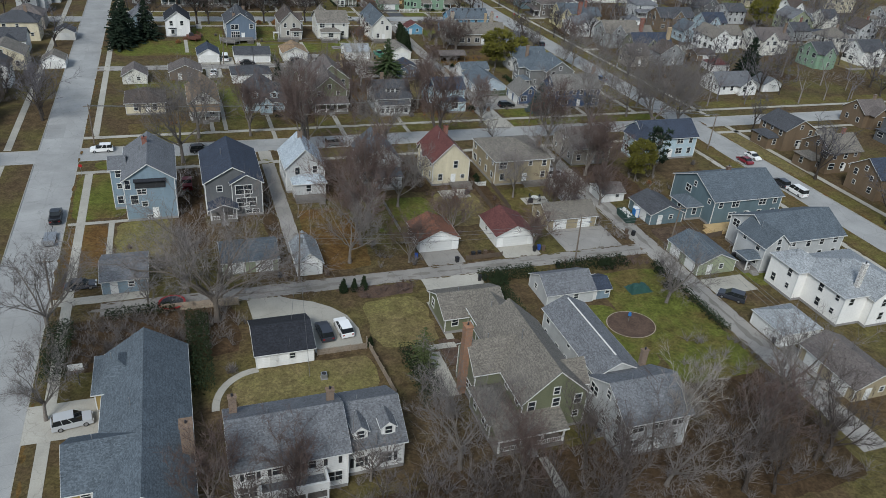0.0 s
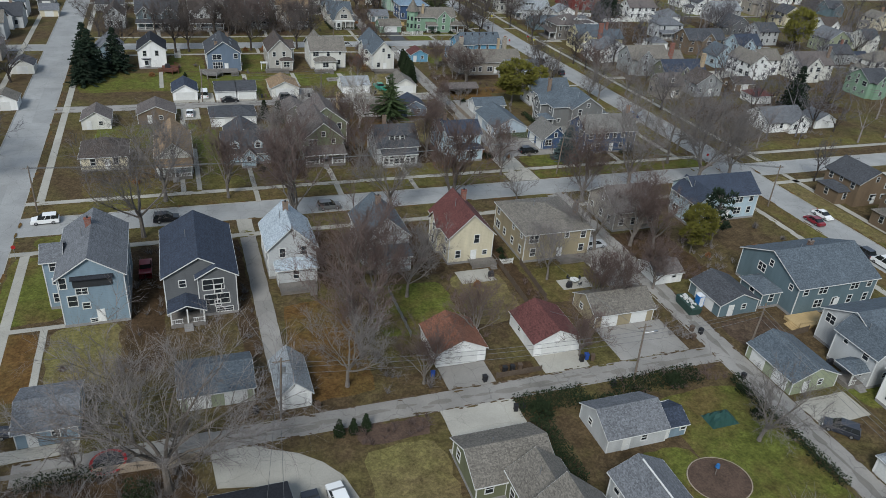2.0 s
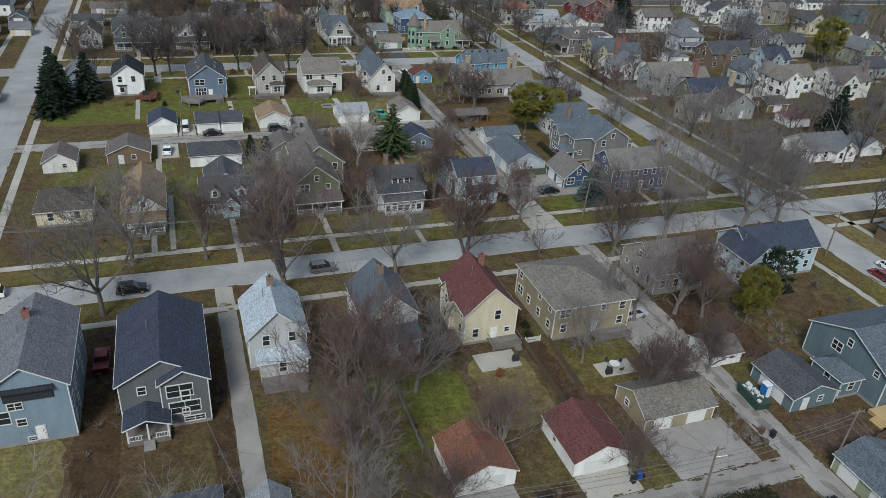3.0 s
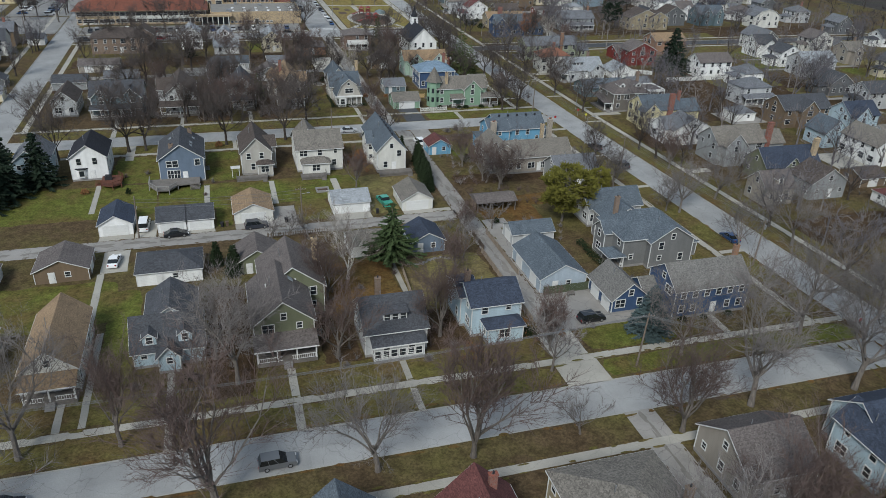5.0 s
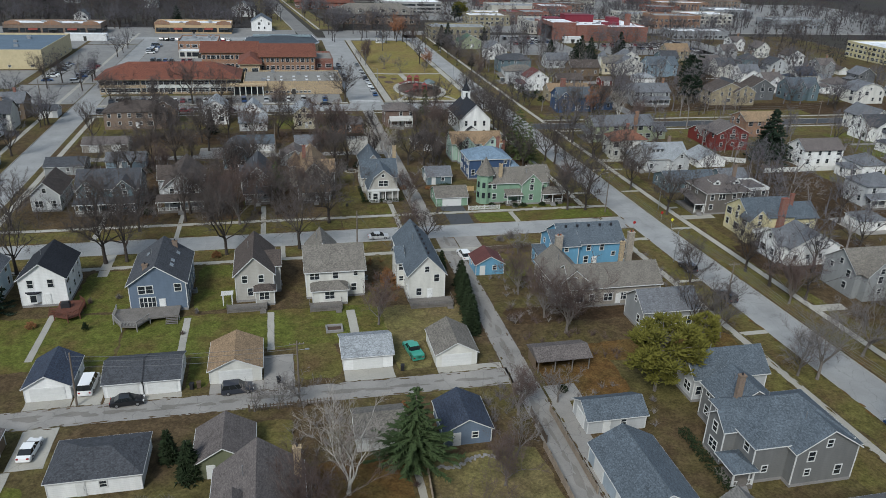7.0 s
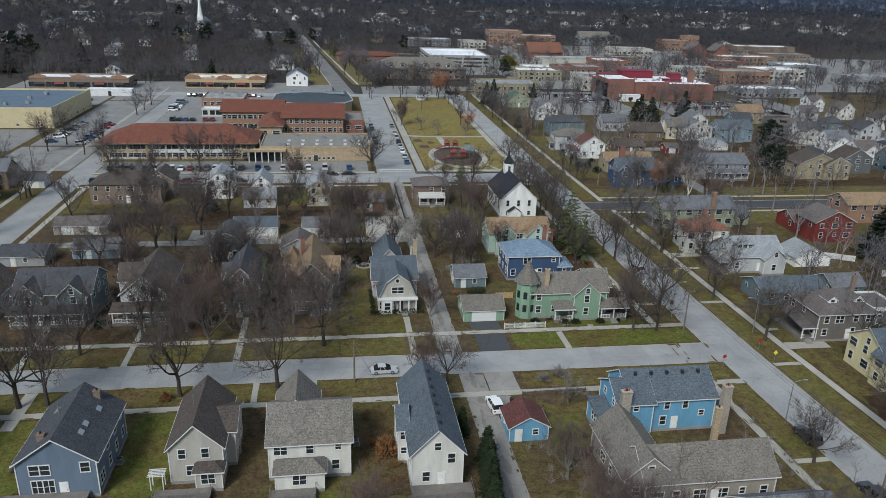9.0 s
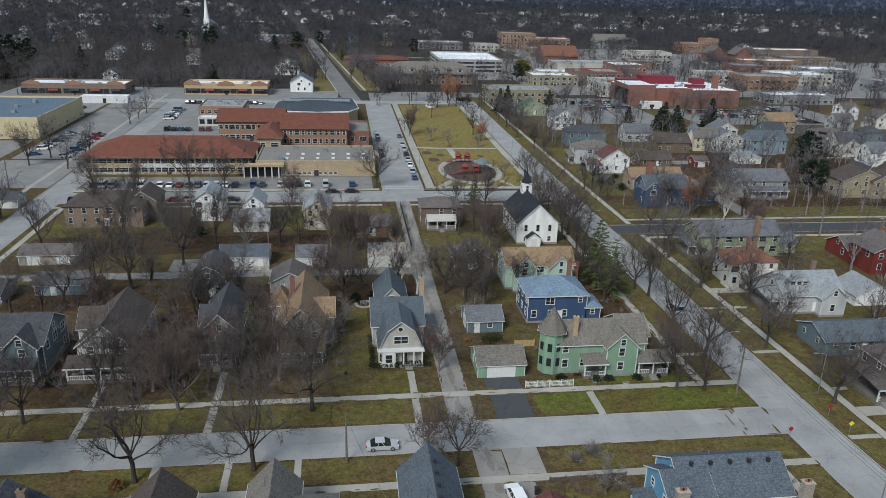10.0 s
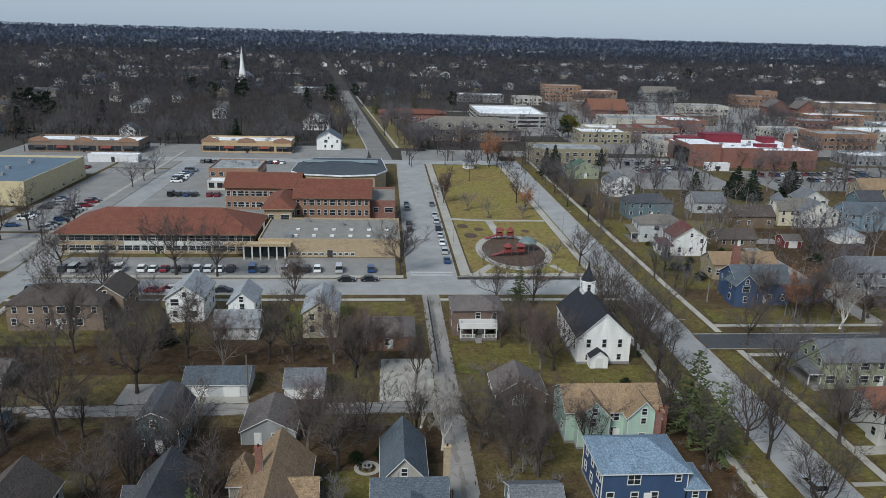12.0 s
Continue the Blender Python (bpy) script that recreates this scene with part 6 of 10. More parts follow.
house(64, 77.4, 138.3, 152, 2, "hip", 2.6, "tan", "taupe", "broad tan two-storey house with taupe hipped roof", chim=[(76.2, 143, 9.2, "brown", 1)], back=(70.6, 77, 136.0, 138.3), near=True, sides="SEWN")
house(87.5, 97.5, 146, 156.5, 1.5, "gx", 3.4, "taupe", "brown", "brown storey-and-a-half house among bare trees", near=True, sides="SEWN")
house(107, 122.5, 146, 155, 2, "gx", 3.0, "pale blue", "navy", "pale blue house with navy roof and cross gable", wings=[(105, 110.5, 143.5, 152, 2, "gy", 2.6)], near=True, sides="SEWN")
house(102.3, 119.6, 111.6, 126, 2, "gx", 3.2, "slate", "slate-blue", "slate-blue new house with timber deck", wings=[(98.4, 102.3, 115, 120.5, 1, "hip", 1.4)], chim=[(111, 120, 9.3, "dark")], near=True, sides="SEWN")
house(102, 119.4, 94, 105.8, 2, "gx", 2.9, "light grey", "slate-blue", "light grey new house with slate-blue roof and white gable", wings=[(99.6, 105, 92.8, 100.5, 2, "gy", 2.4)], porch=(96.8, 100.6, 93.4, 96.6, "hip"), near=True, sides="SEWN")
house(101, 115, 75, 88.5, 2, "hip", 2.8, "white", "pale grey", "white stucco house with grey slate hipped roof", chim=[(104.5, 76.6, 11, "white", 1)], wings=[(99, 105, 83.6, 90.4, 2, "hip", 2.2), (106, 111, 73.6, 77, 2, "gy", 2.0)], near=True, mat=plain("white_stucco", (0.72, 0.71, 0.68), 0.9, grain=3, var=0.08), sides="SEWN")
garage(86.9, 94.6, 72.4, 79.4, "hip", 2.0, "white", "pale grey", "W", 2, "white stucco garage with grey hipped roof")
garage(88.2, 96.6, 58.6, 69.6, "gy", 1.9, "tan", "brown", "W", 2, "tan garage with brown shingle roof on the lane")
garage(-14.8, -8.0, 110.2, 118.5, "gx", 1.4, "blue-grey", "grey", "W", 1, "blue-grey garage with grey roof beside the street")
garage(3.8, 13.0, 112.2, 119.6, "gx", 1.7, "sage", "slate-blue", "S", 2, "grey-green garage with slate-blue roof")
garage(15.9, 20.1, 109.4, 117.2, "gy", 1.9, "white", "pale grey", "S", 1, "small white shed with pale grey gable roof")
garage(38.8, 46.4, 113, 120.5, "gy", 1.8, "white", "rust", "S", 1, "white garage with rusty brown roof", wide=4.8)
garage(53.8, 61.6, 112, 120.6, "gy", 1.8, "white", "red-brown", "S", 1, "white garage with red-brown shingle roof", wide=4.8)
garage(84.6, 90, 126, 131.5, "gx", 1.2, "white", "brown", "W", 1, "small white shed by the drive", h=2.2, name="shed")
garage(66.7, 77.6, 116.4, 123.5, "gx", 1.9, "tan", "taupe", "S", 2, "tan garage with taupe roof on the alley")
garage(89.4, 97.2, 114.4, 122.6, "gy", 1.7, "slate", "dark grey", "W", 1, "slate-blue garage with dark grey roof", wide=4.6)
garage(86.9, 95.2, 94.6, 104.2, "gy", 1.8, "sage", "slate-blue", "W", 2, "pale green garage with slate roof on the lane")

# ---- houses north of the first street, facing it ----
house(-13.4, -4.2, 193.5, 203, 1, "hip", 2.6, "cream", "dark brown", "cream bungalow with dark brown hipped roof", near=True)
house(1.6, 8.8, 188.5, 204, 1.5, "gy", 3.0, "offwhite", "tan", "off-white cottage with tan roof and sun porch", porch=(1.8, 8.6, 186, 188.5), near=True)
house(15.6, 25.6, 192, 200, 1, "gx", 3.6, "pale blue", "dark grey", "pale blue cape cottage with dark slate roof and two dormers", dorm=2, wings=[(17, 24.5, 200, 209, 1, "gy", 2.4), (19.2, 22.2, 190, 192, 1, "gy", 1.6)], near=True, door="blue")
garage(14.4, 25.4, 217, 225, "hip", 1.7, "white", "dark grey", "N", 2, "white garage with dark grey hipped roof")
olive = house(33.0, 42.0, 191, 204, 2, "gy", 3.6, "olive", "brown", "long dark olive bungalow with brown gable roof and porch", porch=(33, 42, 188, 191), wings=[(35, 45, 201, 212, 2, "gy", 3.8)], chim=[(44.6, 209, 10.2, "buff")], near=True)
for v in (2.0, 3.6):
    part("skylight", Shape().prism([(1.6, 8.3), (2.4, 7.66), (2.4, 7.8), (1.6, 8.44)], "y", v, v + 0.9), PALEGLASS, olive)
part("roof_vent", Shape().rod((-2.0, 0.6, 7.5), (-2.0, 0.6, 8.6), 0.12, None, 8), TRIM, olive)
garage(31.6, 39, 217.5, 225, "gy", 2.2, "olive", "brown", "N", 1, "olive garage with brown gable roof")
bungalow = house(49.2, 58.9, 187, 196.5, 1.5, "gx", 3.6, "light grey", "dark grey", "grey bungalow with long dark roof and sun porch", wings=[(50.2, 58, 185, 187, 1, "shed", 0.7)], chim=[(53, 196, 8.6, "brown")], near=True, door="blue")
shed_dormer(bungalow, 0.1, -3.4, 5.1, 3.8, shingles("dark grey", ROOFS["dark grey"]), siding("light grey", WALLS["light grey"]))
for k in range(6):
    put_window(bungalow, "S", -3.4 + 1.3 * k, 185 - 191.75, 1.0, 0.95, 1.2, True)
house(66.8, 75.2, 188.6, 196.5, 2, "gx", 2.2, "pale blue", "navy", "pale blue two-storey house with navy roof", wings=[(68.6, 74.6, 185.6, 188.6, 1, "hip", 1.0), (66, 68.8, 192, 199, 2, "gx", 1.6)], chim=[(67.6, 194, 9.2, "brown")], near=True)
garage(83.4, 92.4, 199, 212.5, "gy", 2.4, "mist", "slate-blue", "W", 2, "pale blue garage with slate gable roof and white doors", h=3.0)
house(102.2, 116.8, 185.6, 194, 2, "gx", 3.0, "navy", "stone", "navy-blue colonial house with grey-brown roof and white windows", wings=[(92.6, 99.4, 189.4, 198, 1, "gy", 2.8), (99.4, 102.2, 190.4, 195.4, 1, "gx", 1.7)], chim=[(116, 190, 10.6, "orange", 1)], near=True, door="white", gdoors=[("W", 191.6, 92.6, 2.7, 0), ("W", 195.6, 92.6, 2.7, 0)], swin=[(103.8 + 2.3 * k, 3.95, 0.9, 1.35) for k in range(6)] + [(103.8, 1.2, 0.9, 1.35), (106.1, 1.2, 0.9, 1.35), (112.9, 1.2, 0.9, 1.35), (115.2, 1.2, 0.9, 1.35)])
house(102.6, 116.8, 204.4, 215, 2, "hip", 3.8, "pewter", "slate-blue", "large dark grey house with slate-blue hipped roof and front gable", wings=[(107.6, 116.8, 202.8, 209, 2, "gy", 2.9), (100.8, 106, 208.6, 212.6, 2, "gx", 1.7), (116.8, 120.2, 206, 213, 1, "hip", 1.0), (104, 112, 213, 219.5, 2, "gy", 2.6)], chim=[(105, 213, 11.0, "brown")], porch=(99.4, 102.6, 203.4, 207.4, "hip"), near=True)
garage(52.6, 59.6, 219.5, 226, "gx", 1.4, "white", "taupe", "N", 1, "low white garage with taupe roof")
garage(64.6, 71.3, 218.6, 226, "gy", 1.8, "steel", "navy", "N", 1, "small blue-grey garage with navy gable roof")
garage(-2.6, 6.2, 221.5, 229, "gy", 1.9, "brown", "brown", "E", 1, "brown garage with brown gable roof")
garage(85.4, 94.4, 217.8, 223.2, "gx", 1.5, "light grey", "slate-blue", "W", 1, "light grey garage with slate-blue roof")
garage(-23 + 8, -8.6, 219, 226, "gy", 1.9, "offwhite", "brown", "W", 1, "off-white garage with brown roof by the street")

# ---- houses south of the second street, backs to the camera ----
garage(6.0, 12.3, 238.9, 247, "gy", 1.8, "white", "navy", "S", 1, "white garage with navy gable roof", wide=4.6)
garage(17.0, 22.4, 238.2, 245.8, "gx", 1.6, "white", "dark grey", "S", 1, "white garage with dark grey roof", wide=4.2)
garage(22.7, 27.8, 238.2, 245.8, "gx", 1.6, "white", "dark grey", "S", 1, "white garage with dark grey roof", wide=4.0)
garage(32.0, 39.8, 239.4, 248, "gy", 1.8, "offwhite", "tan", "S", 1, "off-white garage with tan shingle roof", wide=4.8)
garage(52.6, 60.6, 240, 247.4, "gx", 1.6, "white", "pale grey", "S", 1, "white garage with pale grey roof", wide=4.6)
garage(67.6, 74.4, 238.6, 247, "gy", 1.9, "offwhite", "taupe", "S", 1, "off-white garage with taupe roof", wide=4.8)
house(-14.5, -7.2, 268, 280, 2, "gy", 3.0, "pale blue", "grey")
e = house(-2.8, 5.0, 270, 281, 2, "gy", 2.8, "white", "black", "bright white gabled house with black roof and red-brown deck", near=True, swin=[(-0.9, 3.9, 0.95, 1.5), (2.5, 3.9, 0.95, 1.5)])
bay = part("bay", Shape().prism([(-2.9, -5.5), (-2.3, -6.1), (-1.1, -6.1), (-0.5, -5.5)], "z", 1.0, 2.9), siding("white", WALLS["white"]), e)
part("bay_roof", Shape().prism([(-3.1, -5.5), (-2.4, -6.3), (-1.0, -6.3), (-0.3, -5.5)], "z", 2.9, 3.1), shingles("black", ROOFS["black"]), bay)
part("bay_glass", Shape().box(-2.2, -1.2, -6.14, -6.05, 1.3, 2.6), GLASS, bay)
REDDECK = plain("red_brown_deck_stain", (0.115, 0.045, 0.03), 0.75, var=0.3)
angled_deck(e, 1.1, 275.5, [(3.6, 269.9), (3.9, 264.2), (6.4, 262.9), (8.1, 264.2), (8.2, 268.2), (7.0, 269.9)], 0.95, REDDECK, REDDECK, (2.4, 3.6, 267.6), (5, 0))
part("grill_cover", Shape().box(3.3, 4.8, -8.6, -7.7, 0.95, 1.9).box(3.5, 4.6, -8.5, -7.8, 1.9, 2.1), DARKMETAL, e)
e = house(16.6, 26.4, 265, 278.5, 2, "gy", 3.4, "steel", "dark grey", "steel-blue house with dark roof, skylights and curved deck", chim=[(19.5, 267, 8.6, "brown"), (23.6, 277, 8.8, "brown")], near=True, swin=[(18.8, 3.8, 1.15, 1.45), (20.1, 3.8, 1.15, 1.45), (25.0, 4.0, 1.1, 1.4), (18.9, 1.05, 1.3, 1.9), (20.3, 1.05, 1.3, 1.9)])
PALEDECK = plain("silvered_deck_rails", (0.26, 0.25, 0.235), 0.85, var=0.25)
angled_deck(e, 21.5, 271.75, [(14.2, 264.9), (14.2, 261.2), (16.0, 258.2), (18.6, 257.8), (20.4, 260.6), (25.2, 261.2), (25.2, 264.9)], 1.05, DECKWOOD, PALEDECK, (23.1, 25.0, 261.2), (4, 5, 6))
for u, v in ((2.4, -3.2), (2.4, -1.2), (2.9, 3.0), (-2.4, 2.4)):
    z = 5.89 + 3.4 * (1 - abs(u) / 4.9)
    k = 3.4 / 4.9 * (1 if u < 0 else -1)
    part("skylight", Shape().prism([(u - 0.3, z - 0.3 * k), (u + 0.3, z + 0.3 * k), (u + 0.3, z + 0.3 * k + 0.12), (u - 0.3, z - 0.3 * k + 0.12)], "y", v - 0.5, v + 0.5), PALEGLASS, e)
house(35, 42, 266.5, 279, 2, "gy", 3.4, "greige", "dark brown", "taupe gabled house with brown roof and small deck", wings=[(39, 43.2, 270, 277, 2, "gx", 1.6), (38.6, 42, 264.5, 266.5, 1, "hip", 0.9)], back=(33.4, 40.6, 262.2, 264.48), near=True, swin=[(36.7, 4.0, 0.9, 1.4), (39.7, 4.0, 0.9, 1.4), (37.6, 1.3, 0.9, 1.5)])
house(48, 59, 266, 277, 2, "gx", 3.0, "offwhite", "taupe", "cream house with taupe cross-gable roof", wings=[(49, 55.4, 263, 266, 1, "hip", 1.2), (48.6, 54.5, 272, 280, 2, "gy", 3.2)], back=(48.3, 54.3, 260.4, 262.98))
cream = house(67, 74, 262, 281, 2, "gy", 3.6, "offwhite", "slate-blue", "tall cream Victorian house with slate-blue roof", wings=[(65.8, 67, 268, 274, 2, "gx", 2.0)], back=(66.9, 75.2, 258.8, 261.98), near=True)
for k in range(7):
    part("ridge_vent", Shape().box(0.35, 0.75, -7.6 + 2.3 * k, -7.2 + 2.3 * k, 8.9, 9.36), DARKMETAL, cream)
garage(82.8, 88.8, 271.5, 277, "gy", 1.7, "bright blue", "red-brown", "N", 1, "small bright blue shed with red-brown roof", name="shed")
blue = house(101.5, 115.5, 272, 281, 2, "gx", 2.9, "bright blue", "slate-blue", "bright blue house with grey-blue roof, sun room and stone chimneys", wings=[(99.4, 105, 271.2, 279, 2, "gx", 2.2), (96.8, 99.4, 270.8, 277, 1, "shed", 0.8), (115.5, 117.6, 272.6, 277, 1, "shed", 0.8)], chim=[(100.0, 270.4, 8.4, "stone", 1, 1.5, 0.9), (116.4, 270.8, 8.2, "stone", 1, 1.3, 1.0)], near=True, swin=[(107.6, 4.0, 0.8, 1.35), (110.6, 4.0, 0.8, 1.35), (113.4, 2.6, 0.8, 0.85), (107.2, 1.2, 0.9, 1.5)])
for x, z in ((100.0, 8.4), (116.4, 8.2)):
    for k in (-0.3, 0.3):
        part("chimney_pot", Shape().rod((x - 108.5 + k, (270.4 if x < 110 else 270.8) - 276.5, z - 0.1), (x - 108.5 + k, (270.4 if x < 110 else 270.8) - 276.5, z + 0.5), 0.16, 0.13, 8), plain("clay_pot", (0.3, 0.11, 0.06), 0.85), blue)
for k in range(5):
    part("ridge_vent", Shape().box(-5.4 + 2.6 * k, -5.0 + 2.6 * k, -1.35, -0.95, 8.2, 8.75), DARKMETAL, blue)
house(97, 115.4, 254.6, 262.4, 1.5, "gx", 3.0, "taupe", "taupe", "long taupe stone house with weathered taupe roof", wings=[(94.6, 101.6, 256, 268.5, 1.5, "gy", 3.0)], chim=[(110.6, 263, 9.6, "buff", 1)])
house(106.6, 117.4, 243.8, 251, 1.5, "gx", 2.6, "grey", "grey", "small grey house under trees")
house(104.6, 117, 222.6, 229.5, 1.5, "gx", 2.8, "light grey", "slate-blue", "light grey cottage with slate roof and white gable", wings=[(107.4, 112, 221, 224, 1.5, "gy", 2.0)])
e = thing("carport", 88, 236.6, BASE, "open brown carport with a weathered grey-brown roof", "carport")
FOOT.append((83.4, 92.6, 234, 239.2))
part("roof", Shape().prism([(-2.9, 2.3), (2.9, 2.3), (2.9, 2.42), (0, 3.5), (-2.9, 2.42)], "x", -4.8, 4.8), shingles("brown", ROOFS["brown"]), e)
part("back_wall", Shape().box(-4.5, 4.5, 2.3, 2.42, 0, 2.32).box(-4.5, -4.38, -1.2, 2.3, 0, 2.32), siding("brown", WALLS["brown"]), e)
for u in (-4.4, -1.5, 1.5, 4.4):
    part("post", Shape().box(u - 0.08, u + 0.08, -2.5, -2.34, 0, 2.32), DECKWOOD, e)

# ---- houses north of the second street ----
house(-14.5, -8, 321, 333, 1.5, "gy", 3.0, "light grey", "dark brown")
house(-4.0, 10.2, 320, 331, 2, "gx", 3.2, "slate", "dark grey", "slate-grey house with white porch and twin front gables", porch=(-4, 9.5, 316.4, 318.8), wings=[(4.5, 9.6, 318.8, 323, 2, "gy", 2.4), (-3.6, 1.4, 318.8, 323, 2, "gy", 2.4)])
house(16.0, 24.6, 319, 335, 2, "gy", 3.6, "light grey", "dark brown", "tall pale gabled house with dark brown roof and porch", porch=(14.6, 25.4, 316.2, 319), wings=[(14, 20, 326, 332, 2, "gx", 2.6)])
house(35, 42, 322.5, 337, 2, "gy", 3.4, "grey", "dark grey", "grey gabled house with porch among bare trees", porch=(35, 41.4, 319.8, 322.5), wings=[(34, 38, 329, 335, 1.5, "gx", 2.4)])
house(48.4, 56.8, 322, 340, 2, "gy", 4.2, "taupe", "tan", "tall house with orange-tan roof and corner turret", porch=(49.2, 56.4, 319.2, 322), chim=[(50.6, 333, 11.4, "red")], wings=[(46.6, 50, 333, 338, 2, "hip", 3.0), (54, 58.2, 328, 334, 2, "gx", 2.4)])
gambrel = house(66.2, 74.0, 319, 327, 1, "gam", 5.4, "greige", "slate-blue", "pale greige Dutch gambrel house with white bay and porch", wings=[(65.4, 74.8, 326, 336, 1.5, "gx", 3.4), (66.6, 72.6, 336, 347, 1.5, "gy", 3.2)], chim=[(75.2, 334, 10.4, "buff", 1)], door="dark", swin=[(70.1, 4.1, 2.4, 1.35)])
bay = part("bay", Shape().prism([(-3.8, -4.0), (-3.2, -5.2), (-1.2, -5.2), (-0.5, -4.0)], "z", 0.0, 3.0), siding("white", WALLS["white"]), gambrel, "white three-sided bay window")
for k, (u, v, a) in enumerate(((-2.2, -5.2, 0), (-3.55, -4.62, -63), (-0.82, -4.62, 60))):
    f_, g_ = window_meshes(1.1 if k == 0 else 0.75, 1.5, True)
    part("window", f_, None, bay, at=pose(u, v, 1.0, 0, 0, a))
    part("pane", g_, None, bay, at=pose(u, v, 1.0, 0, 0, a))
part("porch_band", Shape().box(-4.1, 4.1, -5.3, -3.96, 3.0, 3.25), TRIM, gambrel, "white band above the porch")
for u in (0.4, 2.2, 3.7):
    part("porch_post", Shape().box(u - 0.12, u + 0.12, -5.2, -4.96, 0.5, 3.0), TRIM, gambrel)
part("porch_floor", Shape().box(-0.3, 4.0, -5.3, -4.0, 0, 0.5), STONE, gambrel)
for k in range(3):
    part("step", Shape().box(0.7, 2.0, -5.6 - 0.3 * k, -5.3 - 0.3 * k, 0, 0.42 - 0.14 * k), STONE, gambrel)
part("attic_window", ring_shape(0, 0, 0, 0.4, 0, 0.06, 20), GLASS, gambrel, "small round attic window", pose(-0.1, -4.06, 6.9, 90, 0, 0))
part("attic_window_rim", ring_shape(0, 0, 0.4, 0.55, 0, 0.08, 20), TRIM, gambrel, "", pose(-0.1, -4.06, 6.9, 90, 0, 0))
garage(83.0, 91.3, 313, 320, "gx", 1.9, "green", "taupe", "S", 1, "green garage with taupe roof and white door", wide=4.8)
PALEGREEN, TAUPE_SH = siding("green", WALLS["green"]), shingles("taupe", ROOFS["taupe"])
tower = house(97, 113, 313.5, 321.5, 2, "gx", 2.8, "green", "taupe", "large green Victorian house with white trim and turret", wings=[(105.5, 111, 311.8, 317, 2, "gy", 2.6), (109.5, 114.5, 316, 324, 2, "gx", 2.4)], porch=(101.4, 105.4, 311, 313.5), chim=[(100.4, 315, 10.2, "buff")])
add_porch(tower, 111.2 - 105, 116.8 - 105, 311 - 317.5, 313.8 - 317.5, 0, TAUPE_SH, False)
turret = part("turret", Shape().rod((-8.6, -2.2, 0), (-8.6, -2.2, 7.8), 2.2, None, 8), PALEGREEN, tower, "green octagonal corner turret")
part("turret_roof", Shape().rod((-8.6, -2.2, 7.8), (-8.6, -2.2, 12.2), 2.7, 0.05, 8), TAUPE_SH, turret)
part("turret_trim", ring_shape(-8.6, -2.2, 2.2, 2.75, 7.6, 7.8, 8), TRIM, turret)
for k in (4.5, 5.5, 6.5):
    a = math.pi * k / 4
    for z in (1.6, 4.4):
        part("turret_window", Shape().box(-0.4, 0.4, -0.06, 0.04, 0, 1.5), GLASS, turret, at=pose(-8.6 + 2.05 * math.cos(a), -2.2 + 2.05 * math.sin(a), z, 0, 0, math.degrees(a) + 90))
house(96.8, 109, 334, 343.5, 2, "hip", 2.6, "navy", "blue", "navy house with pale blue-grey hipped roof", wings=[(109, 112, 334, 340, 1, "hip", 1.2)], chim=[(108, 344, 9.5, "red")])
garage(84, 91, 330.5, 337.5, "gx", 1.8, "slate", "grey", "W", 1, "slate-blue garage with grey roof under trees")
house(96, 111.5, 351.5, 360, 2, "gx", 2.6, "mint", "tan", "mint-green Victorian house with tan gables and bays", wings=[(97.5, 102.5, 349.6, 354, 2, "gy", 2.6), (105.5, 110.5, 349.6, 354, 2, "gy", 2.6)], chim=[(112, 352, 6, "red", 1, 1.4, 0.8)])
house(28.3, 35.6, 350, 360, 1.5, "gam", 3.0, "slate", "dark grey", "small dark barn-roofed coach house")
garage(44.4, 52.8, 352.5, 361, "gy", 2.2, "grey", "brown", "N", 1, "grey garage with brown gable roof")
garage(31.4, 42.6, 368.8, 376, "gx", 1.8, "light grey", "slate-blue", "S", 2, "long grey garage with slate-blue roof")
garage(86.4, 95.5, 364, 372, "gy", 2.6, "brown", "brown", "S", 1, "brown coach house with brown roof")
garage(49.2, 56, 367.5, 375, "gx", 1.8, "white", "grey", "S", 2)
garage(-4, 6.5, 354, 360, "gx", 1.8, "blue-grey", "grey", "N", 2)
garage(-14, -1, 372, 380, "gx", 1.4, "taupe", "brown", "S", 2, "long brown garage row")
garage(-19, -9, 350, 358, "gx", 1.6, "grey", "dark grey", "N", 2)
house(-12.8, 7, 399.5, 412, 2, "hip", 2.8, "tan", "dark brown", "brown brick apartment house with dark hipped roof", mat=brickwork("brown", BRICKS["brown"]), wings=[(2, 9.5, 405, 415, 2, "gy", 2.6)])
house(18.8, 27, 404, 415, 2, "gy", 2.8, "white", "pale grey", "white gabled house with pale grey roof")
house(31.2, 40.4, 394, 401, 1, "gx", 2.4, "white", "pale grey", "white cottage with pale roof and taller rear gable", wings=[(33, 38.6, 401, 410, 2, "gy", 2.4)])
house(49.6, 56.8, 395, 407, 2, "gy", 2.4, "cream", "pale grey", "cream gabled house with pale blue-grey roof")
house(62, 73, 388, 399, 1, "hip", 2.0, "tan", "brown", "low tan brick ranch house with brown hipped roof", mat=brickwork("orange", BRICKS["orange"]))
house(81.6, 92.6, 395.5, 404.5, 2, "hip", 2.0, "red", "brown", "red-brown brick foursquare house with hipped roof", mat=brickwork("dark", BRICKS["dark"]), porch=(83, 91, 392.8, 395.5, "flat"))

